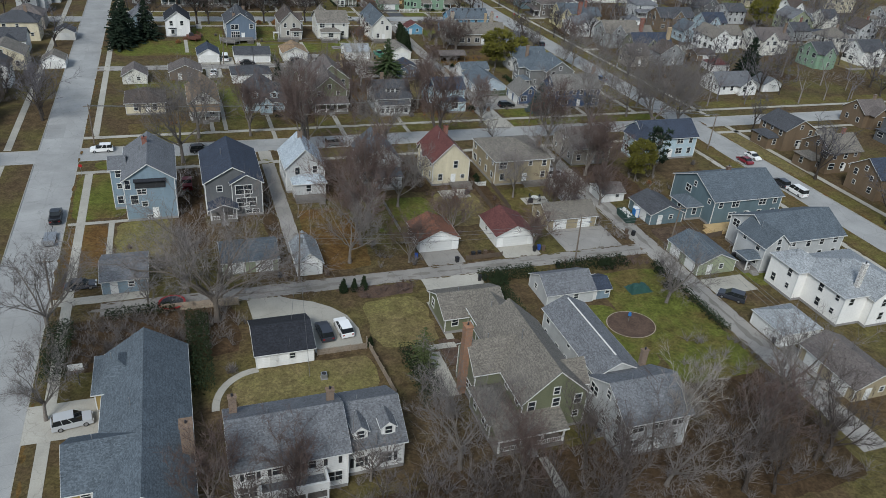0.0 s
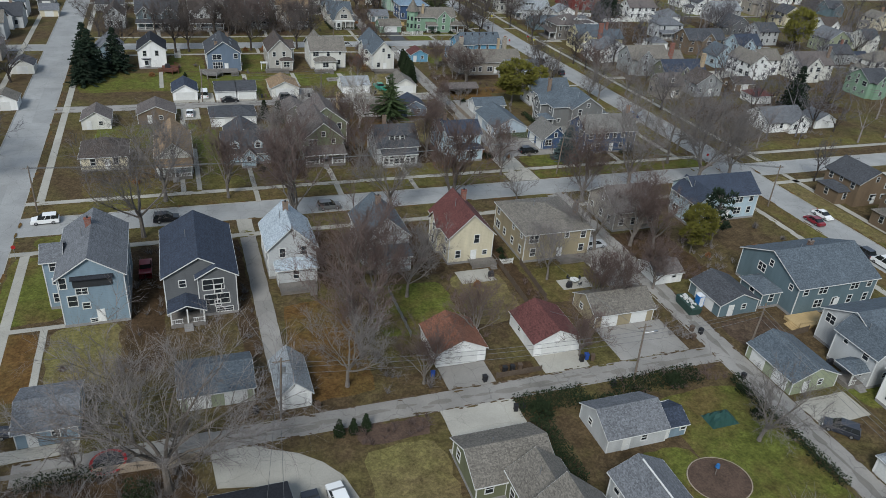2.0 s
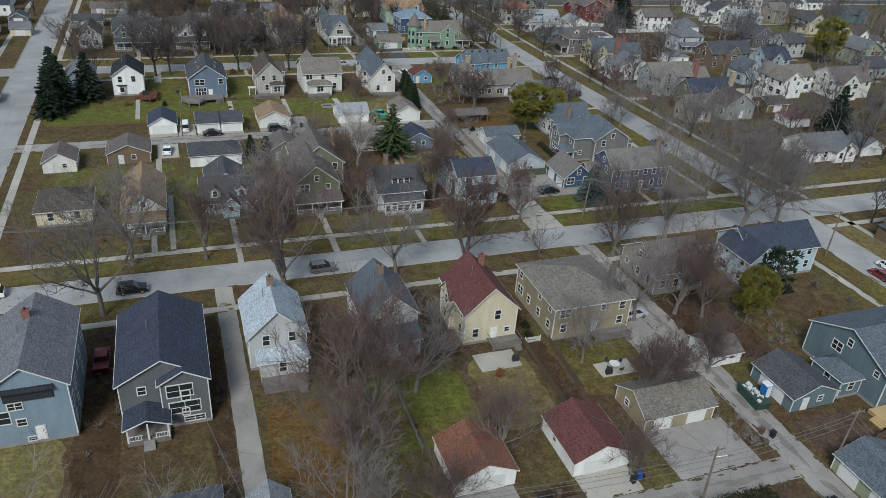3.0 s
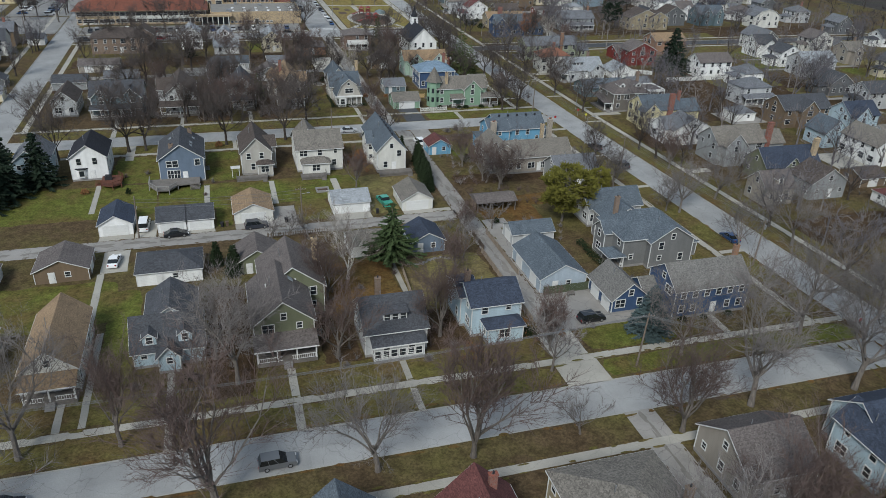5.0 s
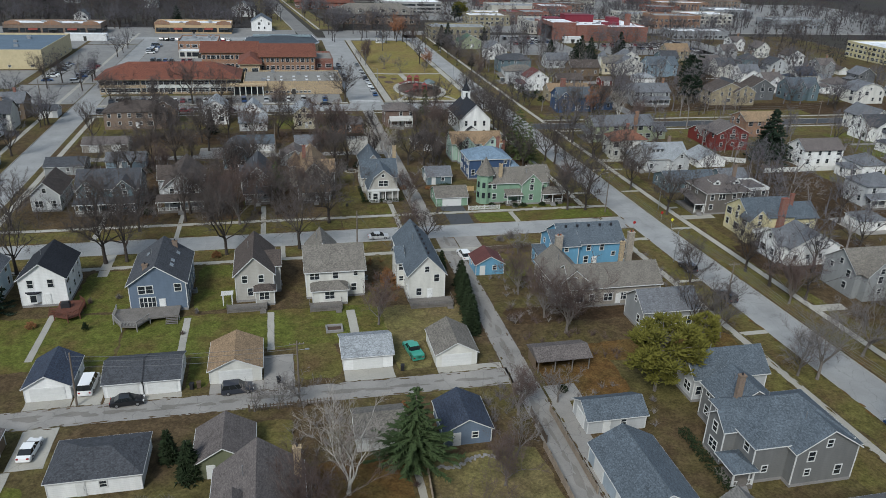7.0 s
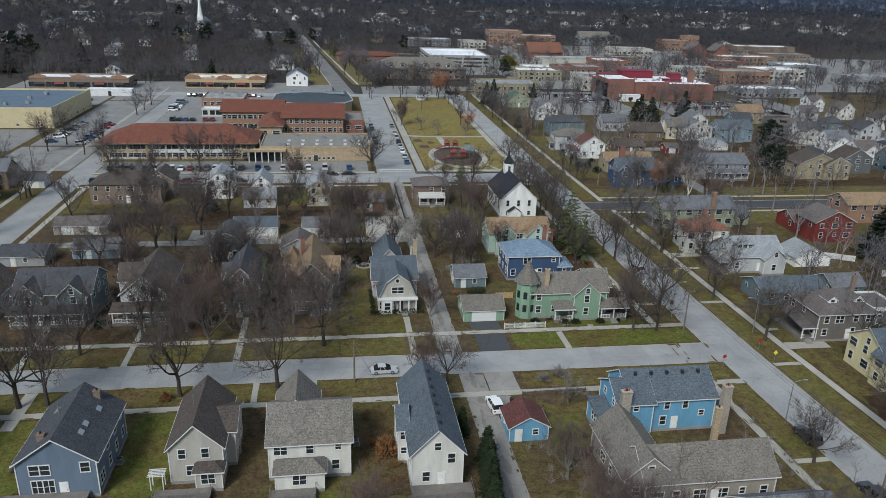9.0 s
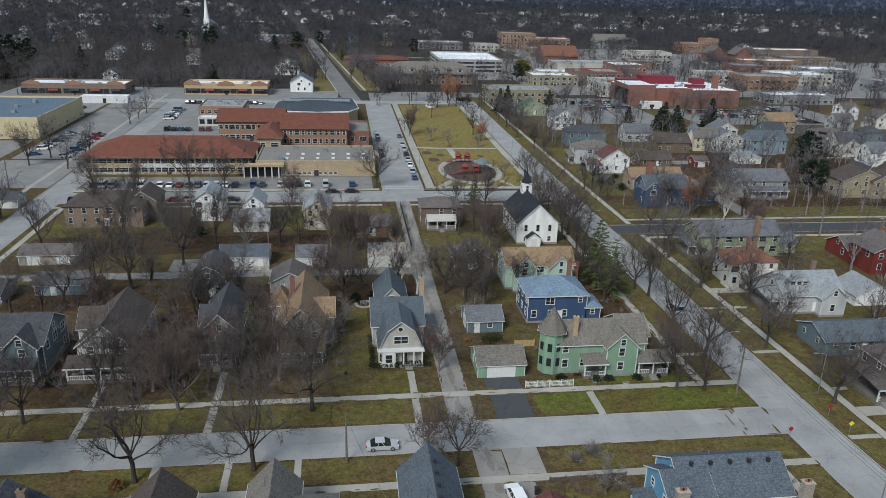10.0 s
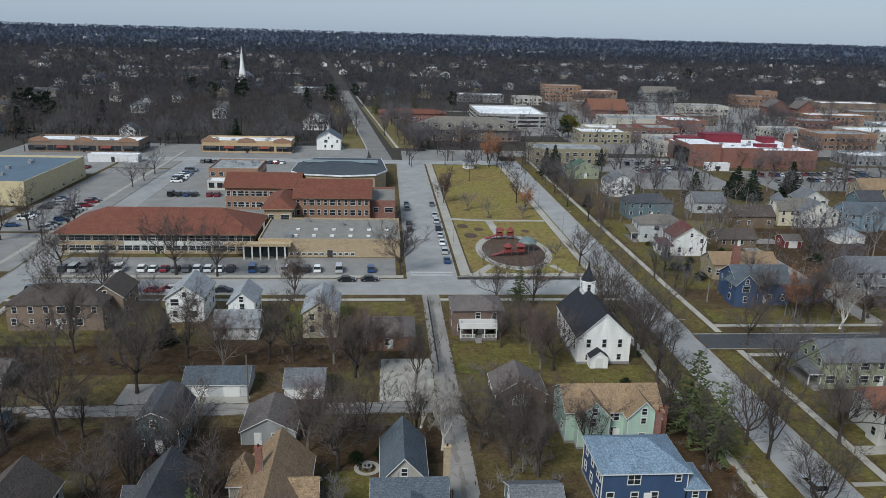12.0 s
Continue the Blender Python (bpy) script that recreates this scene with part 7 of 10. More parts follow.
# ---- church ----
def church(x0, x1, y0, y1):
    cx, cy = (x0 + x1) / 2, (y0 + y1) / 2
    e = thing("church", cx, cy, BASE, "white clapboard church with black roof and small steeple", "church")
    a, b, c, d = x0 - cx, x1 - cx, y0 - cy, y1 - cy
    wm, rm = siding("white", WALLS["white"]), shingles("black", ROOFS["black"])
    w = part("wall", wall_shape(a, b, c, d, 0, 6.0, "gy", 5.0), wm, e)
    part("foundation", Shape().box(a - 0.06, b + 0.06, c - 0.06, d + 0.06, 0, 0.5), STONE, w)
    s, t = roof_shape(a, b, c, d, 6.0, "gy", 5.0, 0.35)
    r = part("roof", s, rm, e)
    part("trim", t, TRIM, r)
    for u in (-3.2, 0, 3.2):
        put_window(w, "S", u, c, 3.6, 0.8, 1.7, True)
        put_window(w, "S", u, c, 0.9, 0.8, 1.2, True)
    for k in range(4):
        for side, p in (("W", a), ("E", b)):
            put_window(w, side, c + (d - c) * (k + 0.5) / 4, p, 2.2, 1.0, 2.6, True)
    v = part("vestibule", wall_shape(-3.2, 0.4, c - 2.2, c, 0, 2.4, "gy", 1.3), wm, e)
    s, t = roof_shape(-3.2, 0.4, c - 2.2, c, 2.4, "gy", 1.3, 0.2, 0.12)
    part("vestibule_roof", s, rm, v), part("vestibule_trim", t, TRIM, v)
    put_door(v, "S", -1.4, c - 2.2, 0.1, TRIM, 1.4, 2.1)
    z = 10.2
    y = d - 3.0
    k = part("steeple", Shape().box(-1.3, 1.3, y - 1.3, y + 1.3, z - 1.4, z + 2.4).box(-1.45, 1.45, y - 1.45, y + 1.45, z + 2.4, z + 2.6), wm, e)
    q = Shape()
    for i in range(8):
        a0, a1 = math.pi * (i / 4 + 0.125), math.pi * ((i + 1) / 4 + 0.125)
        q.face([(1.55 * math.cos(a0), y + 1.55 * math.sin(a0), z + 2.6), (1.55 * math.cos(a1), y + 1.55 * math.sin(a1), z + 2.6), (0.35 * math.cos(a1), y + 0.35 * math.sin(a1), z + 5.2), (0.35 * math.cos(a0), y + 0.35 * math.sin(a0), z + 5.2)])
        q.face([(0.35 * math.cos(a0), y + 0.35 * math.sin(a0), z + 5.2), (0.35 * math.cos(a1), y + 0.35 * math.sin(a1), z + 5.2), (0, y, z + 7.2)])
    part("spire", q, rm, k)
    for side, px, py in (("S", 0, y - 1.3), ("W", -1.3, y)):
        put_window(k, side, px if side == "S" else py, py if side == "S" else px, z + 0.6, 0.7, 1.3, False)


church(105.4, 116.2, 381, 399)

# ---- school and civic block ----
RED_TILE = shingles("red clay", (0.15, 0.055, 0.036))
GRAVEL = plain("gravel_roof", (0.21, 0.2, 0.18), 0.95, grain=3, var=0.25)
PALE = plain("white_membrane", (0.72, 0.73, 0.74), 0.8, grain=0.35, var=0.35)
DIRTY = plain("weathered_membrane", (0.27, 0.28, 0.28), 0.9, grain=0.4, var=0.4)
BLUEROOF = plain("blue_grey_roof", (0.1, 0.14, 0.18), 0.8, grain=1.0, var=0.2)
trng = random.Random(77)
PALEREND0 = plain("cream_render", (0.48, 0.47, 0.43), 0.9, var=0.15)
BUFF, ORANGE, REDB, BROWNB = (brickwork(k, BRICKS[k]) for k in ("buff", "orange", "red", "brown"))
PANEL = plain("white_panel", (0.55, 0.56, 0.53), 0.6)
wing = hall(-25, 28.5, 456.5, 477, 6.2, BUFF, RED_TILE, "long school wing with white window panels under red hipped roof", "school_wing", 2, "hip", 5.2, 2.2, (1.55, 1.45), over=1.6)
part("panel_band", Shape().box(-9, 26.6, -10.38, -10.2, 2.62, 3.72).box(-24.6, -12, -10.36, -10.2, 0.35, 0.8), PANEL, wing, "white panels between the window rows")
for k in range(17):
    part("mullion", Shape().box(-9 + 2.22 * k - 0.07, -9 + 2.22 * k + 0.07, -10.42, -10.2, 0.4, 5.9), PANEL, wing)
hall(31, 71.4, 453.5, 478.5, 5.0, BUFF, GRAVEL, "flat-roofed buff brick school hall with roof lights", "school_hall", 1, "flat", 0.5, 3.0, (1.8, 0.9), units=3, sides="EW")
school_hall = scene.objects["school_hall"]
for i in range(6):
    for j in range(2):
        part("roof_light", Shape().box(-0.5, 0.5, -0.35, 0.35, 0, 0.35).box(-0.62, 0.62, -0.45, 0.45, 0.35, 0.45), PALE, school_hall, at=pose(-10.2 + 5.3 * i, -8 + 7 * j, 5.05))
for i in range(11):
    put_window(school_hall, "S", -11 + 1.75 * i, -12.5, 0.7, 1.1, 0.7, False)
part("canopy", Shape().box(-29.2, -10.8, -15.2, -12.56, 3.9, 4.7), BUFF, school_hall, "buff flat canopy over the entrance")
part("entrance_glazing", Shape().box(-24.5, -12, -12.66, -12.52, 0.2, 3.8), GLASS, school_hall)
for k in range(6):
    part("column", Shape().box(-24 + 2.3 * k - 0.18, -24 + 2.3 * k + 0.18, -15.0, -14.6, 0, 3.9), PANEL, school_hall)
hall(37.5, 62, 487, 508, 10.5, ORANGE, RED_TILE, "orange brick school block with red roof and tall windows", "school_block", 3, "gx", 4.0, 2.0, (1.0, 1.7), over=0.8)
hall(29, 37.5, 478, 500, 8.5, BUFF, RED_TILE, "buff brick stair hall with red hipped roof", "stair_hall", 2, "hip", 2.8, 3.0, over=1.0)
hall(10, 36, 512, 530, 8.5, ORANGE, RED_TILE, "orange brick school wing with red roof", "school_wing", 2, "gx", 3.6, 2.0, (1.3, 1.7), over=0.8)
hall(62, 70.5, 490, 512, 8.0, REDB, GRAVEL, "red brick stair tower with flat roof", "school_block", 2, "flat", 0.8)
gym = thing("gymnasium", 48, 565, BASE, "low gymnasium with a wide dark many-sided roof and a pale ridge", "gymnasium")
FOOT.append((28, 68, 543, 588))
rim = [(-19, -13), (-14, -19), (2, -21.5), (15, -18.5), (19.5, -9), (17, 20), (-12, 20), (-18.5, 6)]
part("wall", Shape().prism(rim, "z", 0, 6.4), BUFF, gym)
part("fascia", Shape().prism([(u * 1.03, v * 1.03) for u, v in rim], "z", 6.4, 7.0), PALE, gym, "pale roof edge")
dome = Shape()
for (a, b), (c, d) in zip(rim, rim[1:] + rim[:1]):
    dome.face([(a * 1.02, b * 1.02, 7.0), (c * 1.02, d * 1.02, 7.0), (c * 0.25, d * 0.12, 9.2), (a * 0.25, b * 0.12, 9.2)])
dome.face([(u * 0.25, v * 0.12, 9.2) for u, v in rim])
part("roof", dome, plain("gym_roof", (0.05, 0.06, 0.07), 0.7, grain=0.5, var=0.25), gym)
part("ridge_vent", Shape().box(-15, 16, -1.2, 0.2, 8.6, 9.5), plain("ridge_metal", (0.22, 0.28, 0.3), 0.6), gym, "pale metal ridge across the roof")
hall(-4, 16, 545, 552, 3.4, PALEREND0, PALE, "low pale entrance block before the brick building", "block_building", 1, "flat", 0.4, 3.0, (2.0, 1.9), units=0)
hall(-5, 15, 553, 575, 7.0, ORANGE, DIRTY, "orange brick block with pale flat roof", "block_building", 2, "flat", 0.5, 3.2, units=5)
hall(-108, -60.5, 515, 570, 8.0, plain("buff_panels", (0.5, 0.42, 0.26), 0.8), BLUEROOF, "big buff warehouse with flat blue-grey roof", "warehouse", 1, "flat", 0.8, 9.0, (1.2, 0.8), units=8)
hall(-112, -58, 634, 652, 5.5, BROWNB, PALE, "brown brick shop row with pale flat roof", "shop_row", 1, "flat", 0.9, 4.0, (2.8, 2.4), units=8)
hall(-28, 18, 640, 658, 5.5, plain("tan_render", (0.42, 0.3, 0.18), 0.9), PALE, "tan shop row with pale flat roof", "shop_row", 1, "flat", 0.9, 4.0, (2.8, 2.4), units=6)
hall(-73, -50, 606, 612, 3.6, plain("white_trailer", (0.6, 0.6, 0.6), 0.6), PALE, "long white trailer box in the car park", "trailer", 1, "flat", 0.1, 30)
for shop, x0, x1, y in (("shop_row", -112, -58, 634), ("shop_row.001", -28, 18, 640)):
    o = scene.objects[shop]
    cx, cy = (x0 + x1) / 2, y + 9
    for k in range(5):
        u = x0 + (x1 - x0) * (k + 0.5) / 5 - cx
        part("awning", Shape().prism([(-10.4, 2.6), (-9.0, 3.4), (-9.0, 3.2), (-10.4, 2.45)], "x", u - 2.6, u + 2.6), plain("awning_red" if k % 2 else "awning_dark", (0.2, 0.05, 0.04) if k % 2 else (0.04, 0.045, 0.05), 0.8), o)
        if k % 2 == 0:
            part("gable_parapet", Shape().prism([(u - 5, 5.4), (u + 5, 5.4), (u + 4, 7.0), (u, 8.0), (u - 4, 7.0)], "y", -9.2, -8.9), ORANGE, o)
TAUPE_ROOF = shingles("taupe", ROOFS["taupe"])
inn = hall(88, 152, 696, 722, 7.0, BROWNB, TAUPE_ROOF, "long brown brick inn with taupe hipped roof and dormers", "inn", 2, "hip", 6.6, 4.0, over=1.2)
for k in range(8):
    u = -28 + 8 * k
    part("dormer", Shape().box(u - 1.6, u + 1.6, -11.2, -6.5, 7.4, 9.8), siding("offwhite", WALLS["offwhite"]), inn)
    part("dormer_roof", Shape().prism([(u - 2.0, 9.8), (u + 2.0, 9.8), (u, 11.0)], "y", -11.6, -5), TAUPE_ROOF, inn)
    part("dormer_window", Shape().box(u - 1.0, u + 1.0, -11.24, -11.1, 7.9, 9.4), GLASS, inn)
part("turret", Shape().rod((-6, -14, 0), (-6, -14, 9.5), 2.4, None, 8), BROWNB, inn)
part("turret_roof", Shape().rod((-6, -14, 9.5), (-6, -14, 13.5), 3.0, 0.1, 8), TAUPE_ROOF, inn)
deck = hall(133, 181, 764, 828, 9.0, plain("grey_deck", (0.3, 0.29, 0.28), 0.9), PALE, "concrete parking deck with open levels behind the inn", "parking_deck", 3, "flat", 1.0, 5.0, (4.4, 1.5))
PALEREND, GREYREND = plain("pale_render", (0.42, 0.4, 0.35), 0.9, var=0.2), plain("grey_render", (0.24, 0.25, 0.26), 0.9, var=0.2)
OLIVEBRICK, DARKBRICK = brickwork("olive", (0.27, 0.24, 0.14)), brickwork("dark", BRICKS["dark"])
REDROOF = plain("red_membrane", (0.2, 0.035, 0.04), 0.7, grain=1.0, var=0.2)
for x0, x1, y0, y1, h, m, rm, st, lab in [
    (143, 182, 618, 641, 7.0, OLIVEBRICK, DIRTY, 2, "pale olive two-storey office with grey flat roof"), (187, 219, 694, 716, 6.5, OLIVEBRICK, PALE, 2, "olive-buff shop with white flat roof"), (217, 232, 703, 720, 8.5, DARKBRICK, REDROOF, 2, "dark brick shopfront with red cornice"),
    (200, 240, 722, 742, 5.5, PALEREND, PALE, 1, "low shop with broad white roof"), (234, 256, 712, 734, 7.5, REDB, DIRTY, 2, "red brick shop with grey roof"), (264, 290, 750, 776, 8.5, REDB, PALE, 2, "red brick corner block with white upper trim"), (228, 292, 778, 806, 6.0, PALEREND, DIRTY, 1, "long low building with grey-white roof"),
    (219, 242, 648, 676, 8.0, PALEREND, DIRTY, 2, "white two-storey corner building with arched windows"), 
    (318, 356, 856, 880, 9.0, PALEREND, DIRTY, 2, "grey stone hall with columned front"), (226, 262, 984, 1008, 15, ORANGE, DIRTY, 4, "tall orange brick office block"), (262, 300, 986, 1006, 10.5, ORANGE, PALE, 3, "orange brick office wing"), (236, 276, 900, 920, 7, BROWNB, DIRTY, 2, "brown brick hall with grey roof"), (415, 453, 962, 984, 10, ORANGE, DIRTY, 2, "orange brick theatre block"), (440, 456, 966, 980, 15, ORANGE, DIRTY, 3, "orange brick stage tower"),
    (406, 460, 820, 842, 7.0, ORANGE, PALE, 2, "low orange brick shop row"), (492, 560, 948, 974, 6.5, BROWNB, PALE, 1, "long low brick store with pale roof"), (333, 372, 684, 706, 9.0, ORANGE, DIRTY, 2, "orange brick building with stepped parapet"), (322, 352, 716, 742, 6.5, PALEREND, DIRTY, 2, "pale low building with grey-white roof"), (378, 420, 716, 742, 7.0, PALEREND, PALE, 2, "white low building with pale roof"),
    (317, 360, 624, 642, 5.0, GREYREND, PALE, 1, "low grey workshop with white roof"), (137, 181, 960, 980, 6.5, GREYREND, PALE, 2, "low grey building with white roof"), (188, 214, 940, 962, 6.5, PALEREND, DIRTY, 2, "pale building among trees"), (296, 322, 800, 822, 6.5, DARKBRICK, DIRTY, 2, "dark brick shop with grey roof"), (372, 402, 770, 792, 7.5, REDB, DIRTY, 2, "red brick shop row with grey roof"), (430, 470, 760, 786, 6.5, GREYREND, PALE, 2, "grey shop with pale roof"),
    (470, 520, 860, 884, 6.5, BROWNB, DIRTY, 2, "brown brick store with grey roof"), (440, 490, 690, 712, 6.0, GREYREND, DIRTY, 1, "grey low store with flat roof"), (-26, 8, 992, 1010, 7, GREYREND, PALE, 1, "wide low building with pale roof among trees"),
]:
    hall(x0, x1, y0, y1, h, m, rm, lab, "town_building", st, "flat", 0.9, 3.8, (1.5, 1.7), units=trng.randrange(2, 7), sides="SW")
WINE = plain("wine_red_boards", (0.17, 0.022, 0.035), 0.7, var=0.15)
brick_hall = hall(225, 291, 619, 655, 9.0, REDB, PALE, "large red brick building with stepped walls and white flat roofs", "town_building", 1, "flat", 0.7, 22, (1.2, 1.6), units=9, sides="SW")
for x0, x1, y0, y1, z in ((225, 241, 616.5, 640, 11.2), (241.2, 262, 613.5, 622, 10.0), (262.2, 290, 610.5, 622, 9.4)):
    q = part("stepped_wing", Shape().box(x0 - 258, x1 - 258, y0 - 637, y1 - 637, 0, z), REDB, brick_hall)
    part("wing_roof", Shape().box(x0 - 257.6, x1 - 258.4, y0 - 636.6, y1 - 637.4, z, z + 0.12), PALE, q)
    part("coping", Shape().box(x0 - 258.1, x1 - 257.9, y0 - 637.1, y0 - 636.7, z, z + 0.5), REDB, q)
for x0, x1, y0, y1, z in ((228, 240, 641, 650, 11.6), (243, 264, 643, 653, 13.4), (264, 276, 626, 629, 10.6), (277, 284, 644, 652, 11.8)):
    part("penthouse", Shape().box(x0 - 258, x1 - 258, y0 - 637, y1 - 637, 8.6, z).box(x0 - 258.2, x1 - 257.8, y0 - 637.2, y1 - 636.8, z, z + 0.25), WINE, brick_hall, "wine-red boarded penthouse")
part("flue", Shape().box(22.5, 25.5, -12, -9, 8, 16).box(22.3, 25.7, -12.2, -8.8, 16, 16.5), REDB, brick_hall, "tall brick flue")
part("pier", Shape().box(-10.2, -9.6, -24.0, -23.4, 0, 9.6).box(12.0, 12.6, -27.0, -26.4, 0, 9.0).box(-33.4, -33.0, -20.6, -20.0, 0, 11), REDB, brick_hall)
hall(228, 240, 603, 606.5, 3.9, plain("white_trailer", (0.6, 0.6, 0.6), 0.6), PALE, "long white trailer parked beside the brick building", "trailer", 1, "flat", 0.1, 30)
hall(232, 262, 834, 862, 7.5, REDB, shingles("rust", ROOFS["rust"]), "red brick church with steep russet roof", "town_church", 1, "gx", 7.5, 4)
hall(406, 424, 884, 900, 8, REDB, shingles("brown", ROOFS["brown"]), "red brick gabled hall with white dome beside", "town_church", 1, "gy", 6, 4)
hall(428, 444, 876, 892, 8, REDB, shingles("brown", ROOFS["brown"]), "red brick gabled wing", "town_church", 1, "gy", 6, 4)
hall(63, 112, 797, 820, 5.5, REDB, RED_TILE, "low red brick building with red-brown roof", "town_building", 1, "hip", 2.4, 4)
hall(336, 372, 1010, 1030, 9, GREYREND, TAUPE_ROOF, "large grey gabled house row", "town_building", 2, "gx", 6, 4)
house(152, 166, 578, 588, 1.5, "gy", 3.6, "sage", "green", "cottage with green roof at the park's edge")
house(500, 514, 1000, 1012, 2, "gy", 3, "white", "grey")

# ---- car parks ----
for x0, x1, y0, y1 in ((-58, -31.3, 480, 590), (-110, -60, 576, 611.8), (-58, -31.3, 592, 611.8), (-22.2, 26, 531, 612), (-60, -31.5, 440, 478), (180, 226, 556, 640), (240, 312, 556, 604), (-22.2, 28.8, 481, 530.9), (300, 330, 560, 618), (148.2, 180, 596, 616), (-22, 70, 437.2, 453), (-110, -62, 470, 512)):
    slab("car_park", x0, x1, y0, y1, BASE - 0.04, BASE + 0.02, paving("lot_asphalt", (0.205, 0.2, 0.19), 0.35, 0.3), "worn grey asphalt car park", "car park")

# ---- park with round playground ----
slab("park_lawn", 91, 128.6, 438, 610, BASE - 0.03, BASE + 0.012, turf("park_grass", (0.2, 0.175, 0.058), (0.205, 0.155, 0.066), 0.5, 0.05), "tan winter grass of the park", "grass")


setting("park_path", ring_shape(106, 460.5, 9.4, 11.4, 0.1, BASE + 0.03, sy=1.66), CONCRETE, "pale oval path round the playground", "path")
setting("playground_bed", ring_shape(106, 460.5, 0, 9.4, 0.1, BASE + 0.03, sy=1.66), MULCH, "oval bed of brown wood chips", "ground")
for x, y, r in ((95, 478, 2.2), (119.5, 461, 2.4), (93.5, 490, 2.0), (98.5, 486, 1.6), (114, 484, 1.3), (104.5, 503, 1.1), (97.8, 514, 1.1), (109, 436.6, 2.6)):
    setting("mulch_bed", ring_shape(x, y, 0, r, 0.1, BASE + 0.02, 14, 1.5), MULCH, "small dark bed of wood chips in the park lawn", "ground")
paths = Shape()
for k, (p, q, w) in enumerate((((89, 500.6), (100, 498.2), 2.6), ((100, 498.2), (128.6, 498.4), 2.2), ((103.5, 498), (104.2, 478.6), 2.6), ((97.5, 446.5), (92.5, 438.6), 2.4), ((114.6, 446.4), (120.5, 437.8), 2.2), ((89.6, 437.8), (128.6, 437.8), 2.6))):
    a, b = Vector((*p, 0)), Vector((*q, 0))
    n = (b - a).normalized().cross(Vector((0, 0, 1))) * w / 2
    z = BASE + 0.022 + 0.0012 * k
    paths.face([(*(a + n).xy, z), (*(b + n).xy, z), (*(b - n).xy, z), (*(a - n).xy, z)])
setting("park_path", paths, CONCRETE, "pale winding park path", "path")
PLAYRED = plain("red_steel", (0.2, 0.045, 0.04), 0.5)
PLAYGREY = plain("grey_green_canopy", (0.13, 0.17, 0.17), 0.6)


def climbing_frame(x, y, label, towers, cover):
    """Posts, decks and pointed tops, with a chute at one end."""
    e = thing("playground_frame", x, y, BASE + 0.03, label, "playground")
    for u, v in towers:
        for du in (-0.9, 0.9):
            for dv in (-0.9, 0.9):
                part("post", Shape().rod((u + du, v + dv, 0), (u + du, v + dv, 3.0), 0.09), PLAYRED, e)
        part("platform", Shape().box(u - 1, u + 1, v - 1, v + 1, 1.3, 1.42), PLAYRED, e)
        part("railing", Shape().box(u - 1, u + 1, v - 1.04, v - 0.96, 1.42, 2.2).box(u - 1, u + 1, v + 0.96, v + 1.04, 1.42, 2.2), PLAYRED, e)
        s = Shape()
        for a, b in (((-1.3, -1.3), (1.3, -1.3)), ((1.3, -1.3), (1.3, 1.3)), ((1.3, 1.3), (-1.3, 1.3)), ((-1.3, 1.3), (-1.3, -1.3))):
            s.face([(u + a[0], v + a[1], 3.0), (u + b[0], v + b[1], 3.0), (u, v, 4.1)])
        part("tower_roof", s, cover, e)
    u, v = towers[0]
    for k in (0, 1):
        part("slide", Shape().prism([(u - 0.9, 1.5), (u - 4.4, 0.3), (u - 4.9, 0.3), (u - 4.9, 0.2), (u - 4.3, 0.15), (u - 0.9, 1.3)], "y", v - 0.8 + 0.9 * k, v - 0.1 + 0.9 * k), PLAYRED, e)
    for (u, v), (p, q) in zip(towers, towers[1:]):
        part("bridge", Shape().box(min(u, p) + 1, max(u, p) - 1, min(v, q) - 0.3, max(v, q) + 0.3, 1.3, 1.4), PLAYRED, e)
    return e


climbing_frame(105, 455.5, "red climbing frame with towers and two slides", [(-1.5, 0), (2.4, 0.6)], PLAYRED)
climbing_frame(105.4, 474, "small red and dark climbing frame by the path", [(-1.6, 0), (1.8, 0)], PLAYRED)
pav = thing("play_shelter", 110.4, 461, BASE + 0.03, "grey-green domed play shelter on slim posts", "shelter")
for k in range(8):
    a = math.pi * k / 4
    part("post", Shape().rod((2.4 * math.cos(a), 2.4 * math.sin(a), 0), (2.4 * math.cos(a), 2.4 * math.sin(a), 2.9), 0.08), PLAYGREY, pav)
part("canopy", Shape().rod((0, 0, 2.8), (0, 0, 3.7), 3.0, 2.2, 8).rod((0, 0, 3.7), (0, 0, 4.5), 2.2, 0.4, 8), PLAYGREY, pav)
kiosk = thing("bandstand", 108, 603, BASE, "small white bandstand with a dark pointed roof", "bandstand")
part("base", Shape().rod((0, 0, -0.05), (0, 0, 0.7), 3.0, None, 8), TRIM, kiosk)
for k in range(8):
    a = math.pi * (k + 0.5) / 4
    part("post", Shape().rod((2.6 * math.cos(a), 2.6 * math.sin(a), 0.7), (2.6 * math.cos(a), 2.6 * math.sin(a), 3.4), 0.14), TRIM, kiosk)
part("roof", Shape().rod((0, 0, 3.4), (0, 0, 4.8), 3.5, 1.2, 8).rod((0, 0, 4.8), (0, 0, 5.8), 1.0, 0.8, 8).rod((0, 0, 5.8), (0, 0, 7.6), 1.2, 0.1, 8), plain("dark_slate_roof", (0.09, 0.1, 0.11), 0.8), kiosk)

